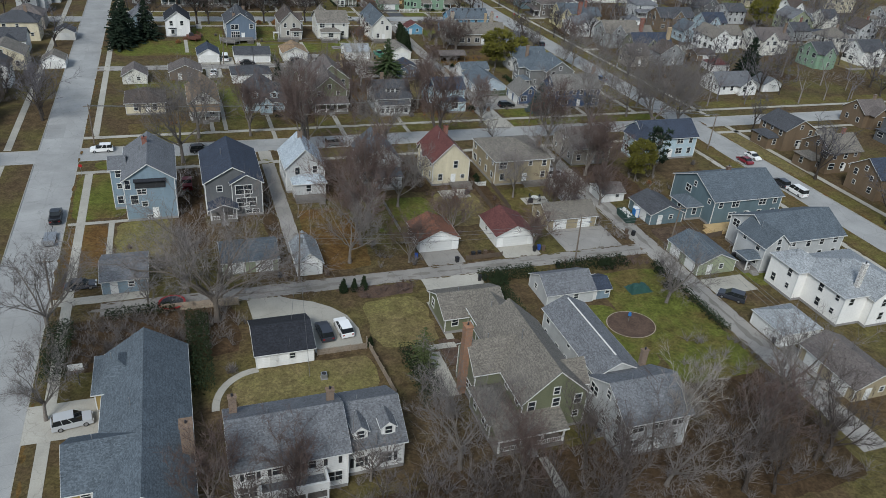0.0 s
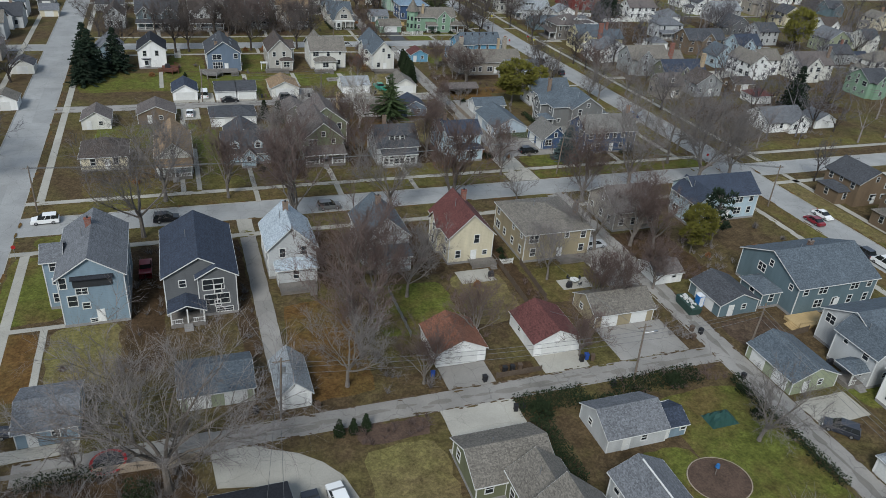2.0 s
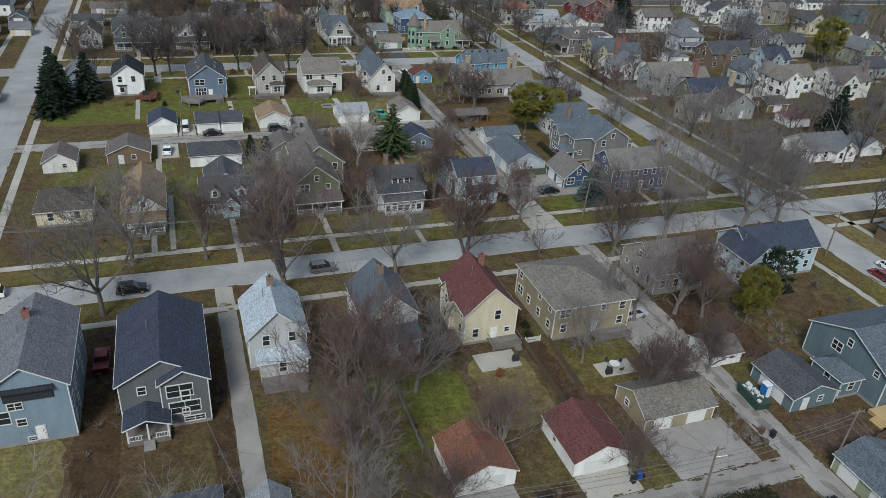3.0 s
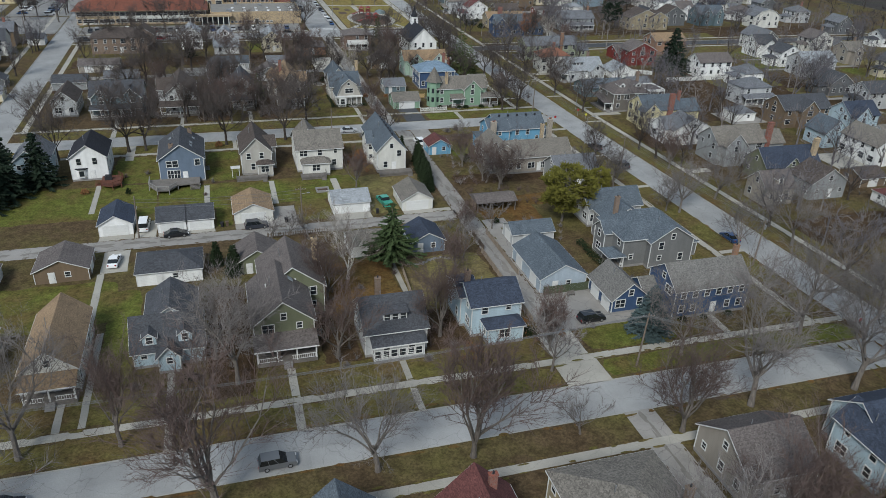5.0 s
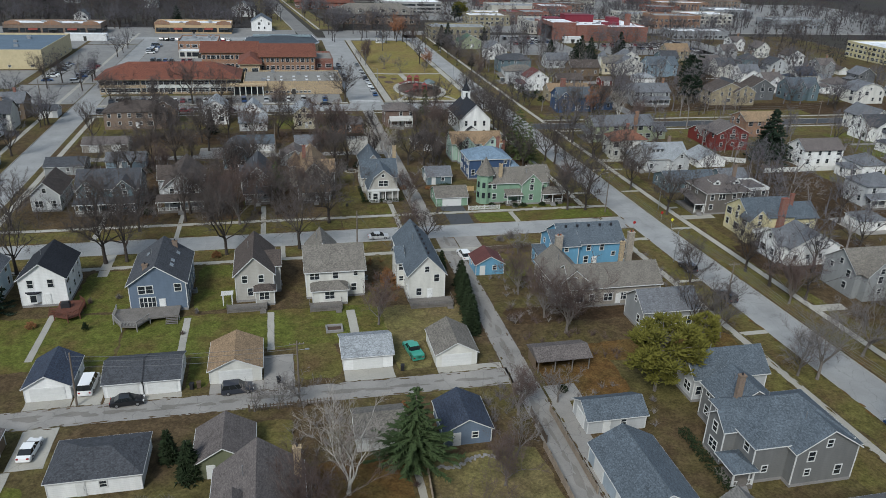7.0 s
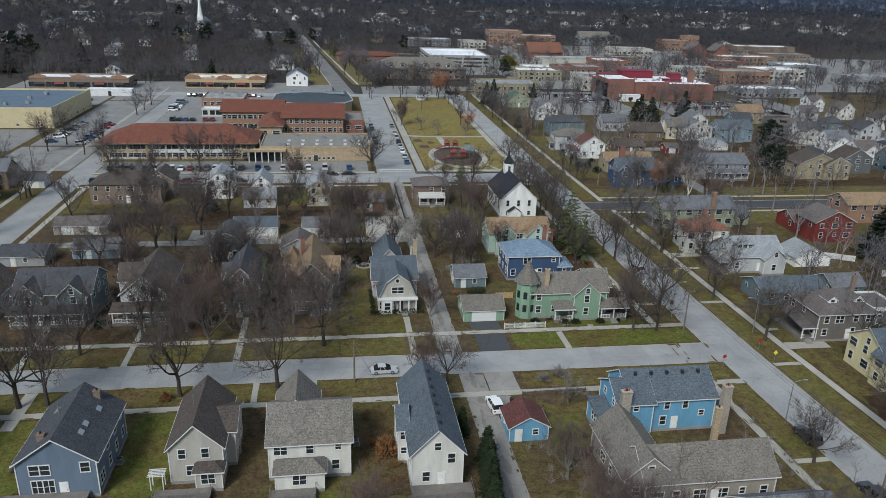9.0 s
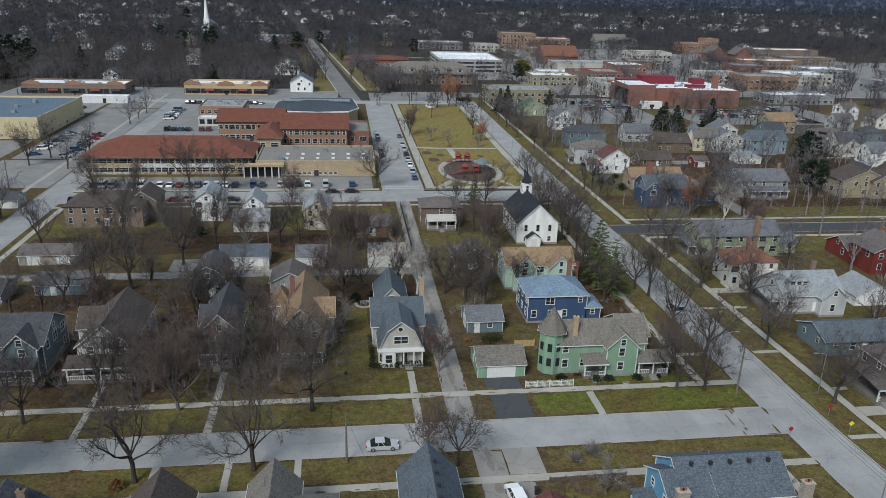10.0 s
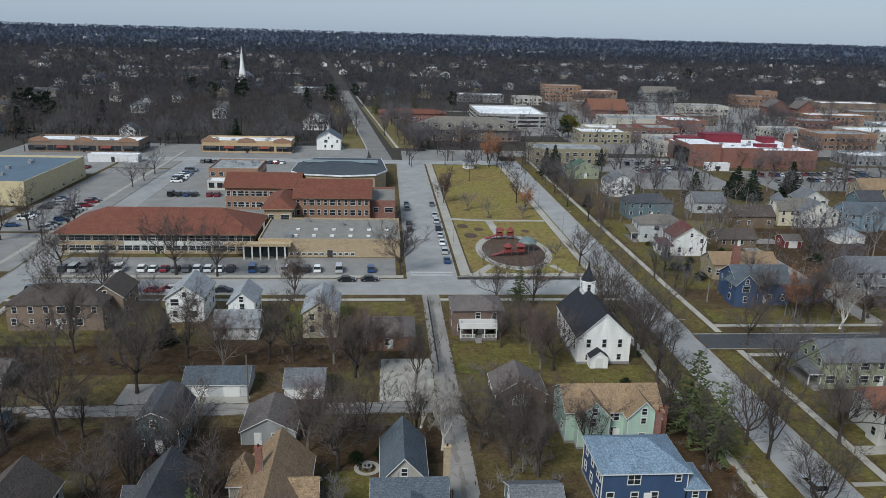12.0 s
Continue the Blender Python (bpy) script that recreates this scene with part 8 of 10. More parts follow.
# ---- houses beyond the east street ----
EAST = [
    (150, 165, 316, 325, 1, "gx", 1.9, "slate", "slate-blue", "low blue-grey ranch house with slate roof"),
    (168, 176, 318, 325, 1, "gx", 1.8, "slate", "grey"), (207.5, 221, 494, 503, 2, "gx", 3.4, "cream", "taupe"), (189, 204, 490, 499, 1.5, "gx", 3.0, "brown", "dark brown", "low brown house behind a pale fence"), (172.5, 185, 465, 473, 1, "gx", 2.4, "brown", "dark brown", "brown ranch house with brown roof"),
    (155, 172, 503, 512, 2, "hip", 2.6, "slate", "dark grey", "slate-coloured house with white dormer"), (159, 170, 540, 551, 2, "gy", 3.4, "white", "grey", "white gabled house with grey-green roof"), (184, 196, 512, 521, 1.5, "gx", 3, "light grey", "grey"),
    (264, 278, 533, 543, 2, "gx", 3.6, "tan", "tan"), (225, 236, 511, 520, 2, "gy", 3.2, "offwhite", "grey"), (249, 259, 511, 520, 2, "gx", 3.0, "slate", "dark grey"), (262, 274, 494, 503, 2, "gx", 3.2, "grey", "brown"),
]
four = house(151, 163.5, 298.5, 308.5, 2, "hip", 3.4, "umber", "brown", "large umber foursquare house with gabled dormers and white-railed porch", wings=[(163.5, 170, 300, 308, 2, "flat", 0.4)], porch=(148.2, 151, 298.8, 308.2), chim=[(163.2, 306.5, 10.6, "brown")], near=True, far=False, sides="SWE")
for x, y in ((-2.6, -3.0), (3.0, -3.0)):
    add_dormer(four, x, y, 6.6, 1.9, shingles("brown", ROOFS["brown"]), siding("white", WALLS["white"]), True)
house(152, 164, 281, 291, 2, "gx", 3.2, "yellow", "slate-blue", "pale yellow house with slate roof and tall brick chimneys", wings=[(151, 156, 279.5, 283, 2, "gy", 2.4), (164, 172, 283, 291, 1.5, "gx", 2.6)], chim=[(160, 280.6, 10.4, "red", 1, 1.6, 0.9), (164.4, 284, 10.2, "red", 1)], porch=(152, 156, 277.2, 279.5, "flat"))
house(152.5, 165, 266, 274, 1.5, "gy", 3.2, "white", "grey", "white gabled house with grey roof and dormers", wings=[(151, 156, 268, 275, 1.5, "gx", 2.6)])
house(155.5, 170, 250, 259, 2, "gx", 3.4, "grey", "taupe", "grey-green house with taupe roof and red brick chimney", wings=[(157, 163, 248.4, 252, 2, "gy", 3.0), (170, 178, 252, 259, 1.5, "gx", 2.6)], chim=[(171, 250.6, 10.6, "red", 1, 1.5, 0.9)])
house(160, 176, 236, 244.5, 1.5, "gx", 3.6, "olive", "navy", "olive house with dark blue roof and buff chimney", chim=[(175, 238, 10.2, "buff", 1, 1.3, 1.0)], wings=[(164, 169, 234.6, 238, 1.5, "gy", 2.6)])
house(150.5, 158.5, 224, 231, 1.5, "gx", 3.0, "taupe", "brown", "small brown house with a dormer among bare trees", dorm=1)
house(164, 174, 224.6, 232.4, 1.5, "gy", 3.2, "grey", "dark brown", "grey gabled house with brown roof behind bare trees")
e = house(198, 206, 240, 253, 2, "gy", 3.0, "white", "taupe", "white two-storey house with twin garage doors and taupe roof", wings=[(206, 215, 245, 253, 2, "gx", 2.8)], gdoors=[("W", 243.6, 198, 3.2, 0), ("W", 249, 198, 3.2, 0)])
patch("driveway", 188, 197.9, 240.5, 252, CONCRETE, "wide pale concrete drive before twin garage doors", 0.04, "driveway", 0.06)
house(217, 232, 237, 248.5, 2, "gx", 3.4, "offwhite", "brown", "large off-white house with brown roof and front gable", wings=[(218, 225, 235, 239, 2, "gy", 3.0)], chim=[(231, 240, 11.4, "brown")])
house(195.5, 203.5, 256, 264, 1.5, "gy", 3.4, "pale blue", "slate-blue", "pale blue gabled cottage with slate roof")
house(212.5, 223, 265, 274, 2, "gx", 3.2, "pale blue", "navy", "pale blue house with navy roof and front gable", wings=[(213, 218.5, 263.4, 267, 2, "gy", 2.8)])
house(165, 178.5, 191.8, 202, 1, "gx", 3.0, "white", "grey", "low white house with broad grey roof by the street", wings=[(172, 178.5, 190.2, 196, 1, "gy", 2.4)])
garage(183.6, 191, 192.8, 199.6, "gy", 1.9, "white", "grey", "S", 1, "pale garage with grey roof beside the low white house")
garage(180, 187.5, 215.6, 222, "hip", 1.6, "white", "red-brown", "S", 1, "white garage with red-brown hipped roof")
garage(183, 190.6, 228.6, 236, "gx", 1.5, "brown", "dark brown", "S", 1, "brown garage with dark brown roof")
house(227, 236.5, 216, 226, 2, "gx", 3.2, "green", "dark grey", "green house with dark grey roof among trees", wings=[(229, 234, 214.6, 218, 2, "gy", 2.6)])
house(264, 275, 272, 283, 2, "gy", 3.4, "sage", "grey", "sage green gabled house with grey roof", wings=[(272, 279, 274, 282, 1.5, "gx", 2.6)])
garage(185.5, 192.5, 282.4, 289, "hip", 1.8, "white", "grey", "W", 2, "white garage with grey hipped roof")
house(196, 213, 274, 284, 2, "gx", 3.2, "brown", "dark grey", "dark brown craftsman house with pale trim", wings=[(201, 207, 272.4, 276, 2, "gy", 2.8)])
house(199, 210, 298, 307, 2, "hip", 2.6, "light grey", "grey", "pale grey house with wraparound porch", porch=(198.5, 210.5, 295.4, 298))
house(206, 220, 333.5, 342, 2, "gx", 2.6, "white", "brown", "white house with red-brown roof and brick base")
house(209.5, 224, 371, 381, 2, "gx", 2.4, "tan", "tan", "tan brick house with tan roof", mat=brickwork("orange", BRICKS["orange"]))
house(249, 264, 328, 338, 2, "gx", 3.0, "light grey", "pale grey", "pale grey house with pale roof", wings=[(252, 258, 326.4, 330, 2, "gy", 2.6)])
house(261, 270, 370, 384, 2, "gy", 3.4, "offwhite", "grey", "off-white gabled house with grey roof")
house(296, 311, 420, 429, 2, "gam", 3.4, "offwhite", "grey", "off-white gambrel house with grey roof")
house(269, 284, 429, 438, 2, "gx", 3.6, "slate", "slate-blue", "dark blue gabled house with slate roof", wings=[(271, 276, 427.4, 431, 2, "gy", 3.0), (278, 283, 427.4, 431, 2, "gy", 3.0)])
house(237, 242.5, 428, 438, 2, "gy", 3.4, "brown", "dark grey", "brown gabled house with white porch trim")
house(250, 262, 430, 439, 2, "gy", 3.6, "dark grey", "dark brown", "dark half-timbered house with steep gable")
hall(398, 440, 508, 552, 9, plain("yellow_stone", (0.45, 0.4, 0.24), 0.9), PALE, "long pale yellow apartment block with white roof", "apartment_block", 3, "flat", 0.6, 3.4, sides="SW")
house(150, 172, 369, 378, 2, "gx", 2.6, "sage", "grey", "green craftsman house with deep white eaves and chimney", wings=[(166, 178, 371, 378, 1, "gx", 2.0)], porch=(147.4, 150, 369.5, 377.5), chim=[(165, 369.2, 10.5, "orange", 1, 1.2, 0.8)])
house(148.5, 160, 350, 358, 2, "hip", 2.4, "offwhite", "rust", "small cream house with red tile roof and corner turret", wings=[(147.6, 150.6, 349, 352, 2, "hip", 1.6)], porch=(151, 159, 347, 350, "flat"), chim=[(156, 357, 9.4, "red")])
pale = house(152.5, 166, 334.5, 345, 1.5, "gx", 3.4, "light grey", "pale grey", "pale grey storey-and-a-half house with broad pale roof, dormer and porch", wings=[(160, 165.4, 332.6, 336, 1.5, "gy", 2.4)], porch=(149.8, 152.5, 335, 344.6), chim=[(163, 342, 9.0, "brown")], near=True, far=False)
shed_dormer(pale, -2.6, -3.2, 5.2, 4.2, shingles("pale grey", ROOFS["pale grey"]), siding("light grey", WALLS["light grey"]))
garage(171.5, 181, 337.5, 346, "gy", 2.4, "white", "pale grey", "S", 1, "white garage with pale grey roof")
house(188, 200, 355, 364, 2, "gy", 3.0, "red", "brown", "red barn-like house with brown roof", wings=[(188, 196, 364, 373, 1, "gx", 2.4)])
house(154.5, 164.5, 456, 465, 2, "gy", 3.2, "white", "red-brown", "white gabled house with red-brown roof and porch", wings=[(150.6, 154.5, 456.5, 463, 1, "shed", 0.8)])
house(149, 164, 471.5, 480, 2, "hip", 2.4, "light grey", "taupe", "pale grey foursquare house with shallow hipped roof", porch=(146.4, 149, 472, 479))
house(157, 175, 434, 442, 1.5, "gx", 2.4, "tan", "tan", "tan-roofed house with a tall red brick chimney", chim=[(162.5, 433.4, 9.5, "red", 1, 2.0, 1.0)])
house(154, 168, 414, 424, 2, "gx", 3.2, "navy", "slate-blue", "dark blue gabled house with white trim behind a tree", wings=[(153, 158.5, 412.6, 418, 2, "gy", 2.6), (168, 178, 416, 423, 1, "gx", 2.0)])
house(190, 207, 423, 433, 2, "gx", 2.8, "grey", "grey", "large grey house with porches and chimney", porch=(193, 206, 420.4, 423), chim=[(205.6, 428, 10.4, "orange")])
house(226, 243, 422, 432, 2, "gy", 3.6, "tan", "dark brown", "half-timbered gabled house with dark roof", wings=[(236, 246, 420.5, 428, 2, "gy", 2.8)])
house(214, 228, 491, 500, 2, "gy", 3.4, "offwhite", "grey", "white house with corner tower", wings=[(207, 210.4, 497, 500.4, 3, "hip", 3.0)])
house(230, 246, 488, 498, 2, "gx", 3.4, "blue-grey", "slate-blue", "blue-grey gabled house with slate roof", wings=[(234, 241, 486.4, 490, 2, "gy", 3.0)])
garage(215.5, 225, 470.5, 478, "hip", 2.0, "white", "pale grey", "S", 2, "white garage with pale hipped roof")
garage(194.5, 200, 465, 471, "gx", 1.4, "red", "brown", "S", 1, "red garden garage with brown roof")
for q in EAST:
    house(*q)
erng = random.Random(21)
WALLPICK = ["white", "offwhite", "light grey", "grey", "light grey", "taupe", "white", "slate", "brown", "white", "light grey", "dark grey", "grey", "cream", "offwhite"]
ROOFPICK = ["grey", "dark grey", "brown", "taupe", "slate-blue", "dark brown", "grey", "taupe", "navy", "dark grey", "dark grey", "brown"]


def street_row(x, y0, y1, step, skip=(), seed=0):
    """A row of dwellings along a street that runs north."""
    r = random.Random(seed)
    y = y0
    while y < y1:
        w, d = r.uniform(8, 11.5), r.uniform(8, 10)
        if not any(a < y + d and y < b for a, b in skip):
            st = r.choice((1.5, 2, 2, 2))
            dx = r.uniform(-1, 1)
            rf = r.choice(("gx", "gx", "gy", "hip", "gx"))
            wings = [(x + dx + w * 0.2, x + dx + w * 0.75, y - 2.0, y + 1, st, "gy", r.uniform(1.6, 2.2))] if r.random() < 0.75 and rf == "gx" else [(x + dx - 3.2, x + dx + 1, y + 2, y + d - 1.5, 1, "hip", 1.2)]
            house(x + dx, x + dx + w, y, y + d, st, rf, r.uniform(2.6, 3.4), r.choice(WALLPICK), r.choice(ROOFPICK), sides="SW", wings=wings,
                  chim=[(x + dx + w * 0.7, y + d * 0.5, 0.45 + st * 2.72 + 4.2, r.choice(("red", "brown", "orange")))] if r.random() < 0.5 else ())
            if 180 < x < 300 and y > 180:
                patch("driveway", x + dx - 9, x + dx + w * 0.4, y - 4.4, y - 2.2, ALLEYTOP, "narrow grey driveway", 0.04, "driveway", 0.06)
                patch("lawn_patch", x + dx - 10, x + dx + w + 9, y - 2, y + step - 5, r.choice((LAWN, GREENLAWN, LEAFY, TANGRASS)), "winter yard round a house", 0.01)
            if r.random() < 0.35:
                garage(x + dx + w + 4, x + dx + w + 10, y + 1, y + 7, r.choice(("gx", "gy")), 1.6, r.choice(WALLPICK), r.choice(ROOFPICK), "S", 1)
        y += step * r.uniform(0.92, 1.08) + (0 if step > 12 else 1)


street_row(150.5, 20, 160, 15.5, seed=1)
street_row(217, 284, 325, 18, seed=7, skip=((284, 309),))
street_row(252, 200, 262, 19, seed=9)
street_row(240, 286, 318, 17, seed=33)
street_row(252, 344, 366, 18, seed=29)
street_row(285, 230, 380, 22, seed=10)
street_row(268, 446, 490, 18, seed=11)
street_row(300, 440, 540, 24, seed=19)
street_row(330, 280, 600, 30, seed=12)
street_row(190, 40, 160, 17, seed=13)
street_row(-52, 186, 290, 16, seed=14)
street_row(-52, 306, 430, 16, seed=16)
street_row(-85, 210, 430, 18, seed=17)
street_row(-54, 60, 160, 16, seed=18)

# ---- scattered dwellings among the far woods ----
hall(-100, -86, 1120, 1150, 9, plain("white_boards", (0.7, 0.7, 0.68), 0.7), shingles("grey", ROOFS["grey"]), "white church with slender spire among trees", "church", 1, "gy", 5, 5)
e = thing("church_spire", -93, 1117, 0, "slender white church spire above the trees", "spire")
part("tower", Shape().box(-3, 3, -3, 3, 0, 16), plain("white_boards", (0.7, 0.7, 0.68), 0.7), e)
part("spire", Shape().rod((0, 0, 16), (0, 0, 42), 3.0, 0.1, 8), plain("white_boards", (0.7, 0.7, 0.68), 0.7), e)
house(14, 31, 735, 748, 2, "gy", 4.5, "white", "grey", "large white house by the far street", wings=[(18, 31, 736, 746, 2, "gx", 4)])
house(30, 43, 654, 672, 2, "gy", 3.8, "white", "slate-blue", "white gabled house behind the shops")
for k in range(90):
    x, y = erng.uniform(-380, 420), erng.uniform(680, 1300)
    if x > 180 and y < 1020 or (20 < x < 215 and y < 960) or abs(x - (59 - (y - 700) * 0.105)) < 16:
        continue
    w, d = erng.uniform(8, 12), erng.uniform(8, 11)
    house(x, x + w, y, y + d, 2, erng.choice(("gx", "gy", "hip")), 3, erng.choice(("white", "offwhite", "light grey", "grey", "tan", "brown", "blue-grey", "taupe")), erng.choice(ROOFPICK), sides="S")

# ---- trees: those that stand out one by one ----
for kind, x, y, h in [
    ("bigoak", 2, 99, 19), ("oak", -24.5 + 3, 100, 12), ("oak", -20, 82, 9), ("oak", 28, 61, 12), ("maple", 34, 56, 10), ("birch", 58, 58, 11), ("maple", 68, 55, 11), ("oak", 77, 62, 12), ("oak", 52, 52, 10),
    ("maple", -1.5, 62, 10), ("maple", 8, 60, 9), ("small", 17, 62, 7), ("small", -8, 104, 8), ("oak", -2, 108, 10), ("small", 3, 104, 8), ("maple", 29, 118, 13), ("maple", 33, 127.5, 17), ("oak", 25.5, 112, 11), ("maple", 36, 110, 8),
    ("maple", 31, 136, 12), ("oak", 40, 132, 10), ("maple", 47, 118, 9), ("small", 47, 143, 8), ("upright", 70, 122, 9), ("maple", 74, 122, 9), ("maple", 83.5, 125, 9), ("oak", 66, 132, 9), ("upright", 61, 106.5 + 4, 7),
    ("oak", 76, 88, 10), ("maple", 88, 140, 13), ("maple", 92, 138, 12), ("oak", 80, 140, 13), 
    ("oak", -1, 161.5, 14), ("maple", 26.5, 162, 16), ("oak", 46, 163, 12), ("upright", 58.5, 162.5, 14), ("small", 74, 163, 7), ("oak", 101, 162.5, 15), ("oak", 119, 162, 15), ("maple", 88, 160, 12), ("oak", 128, 163, 14),
    ("oak", 3, 176, 15), ("oak", 30, 185, 15), ("maple", 15, 175.5, 13), ("small", 76, 177, 10), ("maple", 45, 188, 12), ("oak", 27, 192, 13), ("maple", 62, 190, 13), ("maple", 46, 205, 12), ("oak", 98, 176, 11), ("upright", 78, 182, 10),
    ("oak", 121, 176.5, 15), ("oak", 129, 184, 13), ("birch", 50.7, 211.6, 12), ("small", 42.2, 231.4, 5), ("small", 45.6, 232, 5.5), ("small", 38.8, 231.2, 5), ("maple", 70.8, 209.7, 8), ("small", 74, 215, 7), ("maple", 77, 224, 8), ("small", 84, 226, 6),
    ("oak", -8, 285, 15), ("oak", 8, 288, 16), ("maple", 60.2, 254.1, 9), ("maple", 93, 246, 12), ("maple", 91, 252, 9), ("maple", 89, 262, 9), ("small", 95, 281, 6),
    ("oak", 12, 288.5, 15), ("oak", 76, 289, 9), ("oak", 116.5, 306.5, 12), ("oak", 125, 306, 12), ("maple", 122, 318, 9), ("oak", 129, 262, 10), ("oak", 121, 240, 9),
    ("oak", 12, 305, 13), ("maple", 34.2, 306.8, 13), ("oak", 55, 305, 14), ("maple", 49, 315, 13), ("maple", 37.5, 315.5, 12), ("maple", 29, 313, 12), ("oak", 32, 289.3, 16), ("oak", 47.5, 290.5, 15), ("maple", 71.5, 290.6, 9), ("maple", 76.5, 316, 9), ("oak", -16, 310, 13), ("small", 60, 331, 7), ("maple", 12.6, 338, 11),
    ("oak", 60, 345, 14), ("maple", 55, 350, 12), ("oak", 82, 350, 13), ("oak", 86, 345, 13), ("maple", 90, 352, 11), ("birch", 76, 350, 10), ("birch", 73, 357, 9), ("oak", 28, 385, 13), ("oak", 20, 380, 12), ("oak", 5, 388, 13),
    ("oak", 44, 385, 11), ("maple", 57, 382, 12), ("maple", 62, 376, 13), ("maple", 66, 380, 11), ("oak", 100, 378, 12), ("maple", 97, 386, 10), ("oak", 120, 384, 15), ("oak", 126, 388, 14), ("oak", 121, 372, 14), ("oak", 71, 428.5 + 9.5, 14),
    ("oak", 0, 420, 13), ("oak", 12, 437.5, 16), ("oak", 23, 436, 13), ("oak", -18, 440, 12), ("oak", 120, 408, 15), ("maple", 45, 420, 11), ("oak", 94, 415, 10), ("upright", 89.6, 525, 11),
    ("oak", 14.6, 356.5, 17), ("oak", 9, 352, 15), ("oak", 22.8, 370.5, 15), ("maple", 36.2, 379, 12), ("oak", 49, 383, 13), ("oak", -6.4, 408, 14), ("oak", 121, 399.5, 15), ("maple", 97.7, 379, 11), ("oak", 103, 414, 12), ("birch", 172, 398.6, 10), ("rusty", 164, 404, 10), ("oak", 94.8, 249, 10), ("oak", 127.5, 226.5, 9), ("rusty", 120, 606, 13), ("oak", 127.5, 606, 12), ("maple", 133, 600, 9), ("small", 97.8, 514, 7), ("small", 104.5, 503, 7), ("rusty", 124.5, 513, 7.5), ("oak", 121.5, 527, 11), ("small", 88.3, 536, 6), ("small", 116, 500, 6), ("oak", 128, 446, 12), ("oak", 144.5, 498, 11), ("maple", 144.5, 482, 9), ("oak", 142.5, 521, 10), ("oak", 143, 545, 10), ("oak", 144, 575, 11), ("small", 95, 447, 5), ("small", 117, 452, 6), ("oak", 146, 350, 13), ("oak", 149, 390, 12), ("maple", 172, 383, 11), ("oak", 166, 402, 13), ("oak", 160, 410, 12), ("oak", -48, 470, 13), ("oak", -45, 482, 12), ("oak", 150, 340, 12), ("upright", 143.5, 250, 10), ("oak", 143.5, 205, 14), ("oak", 143, 180, 13), ("oak", 143, 230, 12),
    ("oak", 130, 205, 11), ("oak", 130, 225, 12), ("oak", 144, 265, 12), ("oak", 145, 300, 13), ("oak", 144.5, 320, 12), ("oak", 130, 330, 12), ("oak", 130, 350, 12),
]:
    grown = 1.0 if kind in ("small", "birch", "bigoak") or y > 176 else 1.28 if 159 < y < 166 else 1.12
    tree("darkoak" if kind == "dryoak" or kind == "oak" and y > 250 else kind, x, y, h * grown)
for kind, x, y, h, w in [
    ("spruce", -9, 208 + 60, 13, 1.0), ("spruce", -15, 262, 14, 1.0), ("spruce", -17, 256, 12, 1.0), ("spruce", -21 + 4, 270, 14, 1.0), ("bigpine", 59.6, 214.2, 13.5, 1.0), ("blue", 96.5, 183.5, 8.6, 1.15), ("yellow", 100.4, 226.4, 12.5, 1.1), ("yellow", 113.2, 235, 8, 0.8),
    ("dark", 104.5, 136.5, 12.5, 0.9), ("yellow", 98.5, 135, 10, 0.8), *[("column", 76.4 + 0.11 * (k * 1.75), 248.2 + k * 1.75, 5.2 + 1.3 * ((k * 7) % 5) / 5, 1.05 + 0.05 * (k % 3)) for k in range(12)], ("column", 76, 274, 5, 1.0), ("pine", 117, 352, 16, 1.0), ("pine", 120.5, 346, 13.5, 0.95), ("spruce", 22, 392, 8, 0.8),
    ("pine", 99, 412, 11, 0.75), ("pine", 43, 328, 9, 0.9), ("dark", 216, 423, 13, 1.2), ("dark", 221, 428, 11, 1.0), ("spruce", 148, 587, 13, 0.8), ("spruce", 177, 614, 9, 0.8), ("spruce", 196, 541, 11, 1.1), ("spruce", 218, 536, 13, 1.1), ("spruce", 212, 541, 11, 1.1), ("yellow", 186, 720, 14, 1.0), ("dark", 181, 716, 12, 1.2), ("column", 149, 521, 5, 1.6), ("spruce", 200, 343, 17, 1.15), ("spruce", 190.4, 209.6, 14, 1.0), ("yellow", 249.6, 276, 17, 0.8), ("spruce", 207.5, 258.5, 7, 1.4), ("dark", 240, 462, 15, 1.2), ("dark", 233, 458, 13, 1.1), ("spruce", 216, 545, 13, 1.0), ("spruce", 240, 545, 15, 1.0),
    ("spruce", 150, 590, 14, 0.9), ("column", 22.5, 103, 2.6, 1.2), ("column", 24.3, 103, 2.4, 1.2), ("column", 26, 103.2, 2.6, 1.2), ("pine", 29, 80, 8, 0.9), ("column", 31, 218, 6, 1.3), ("column", 28, 222, 5, 1.2),
]:
    conifer(kind, x, y, h, w)

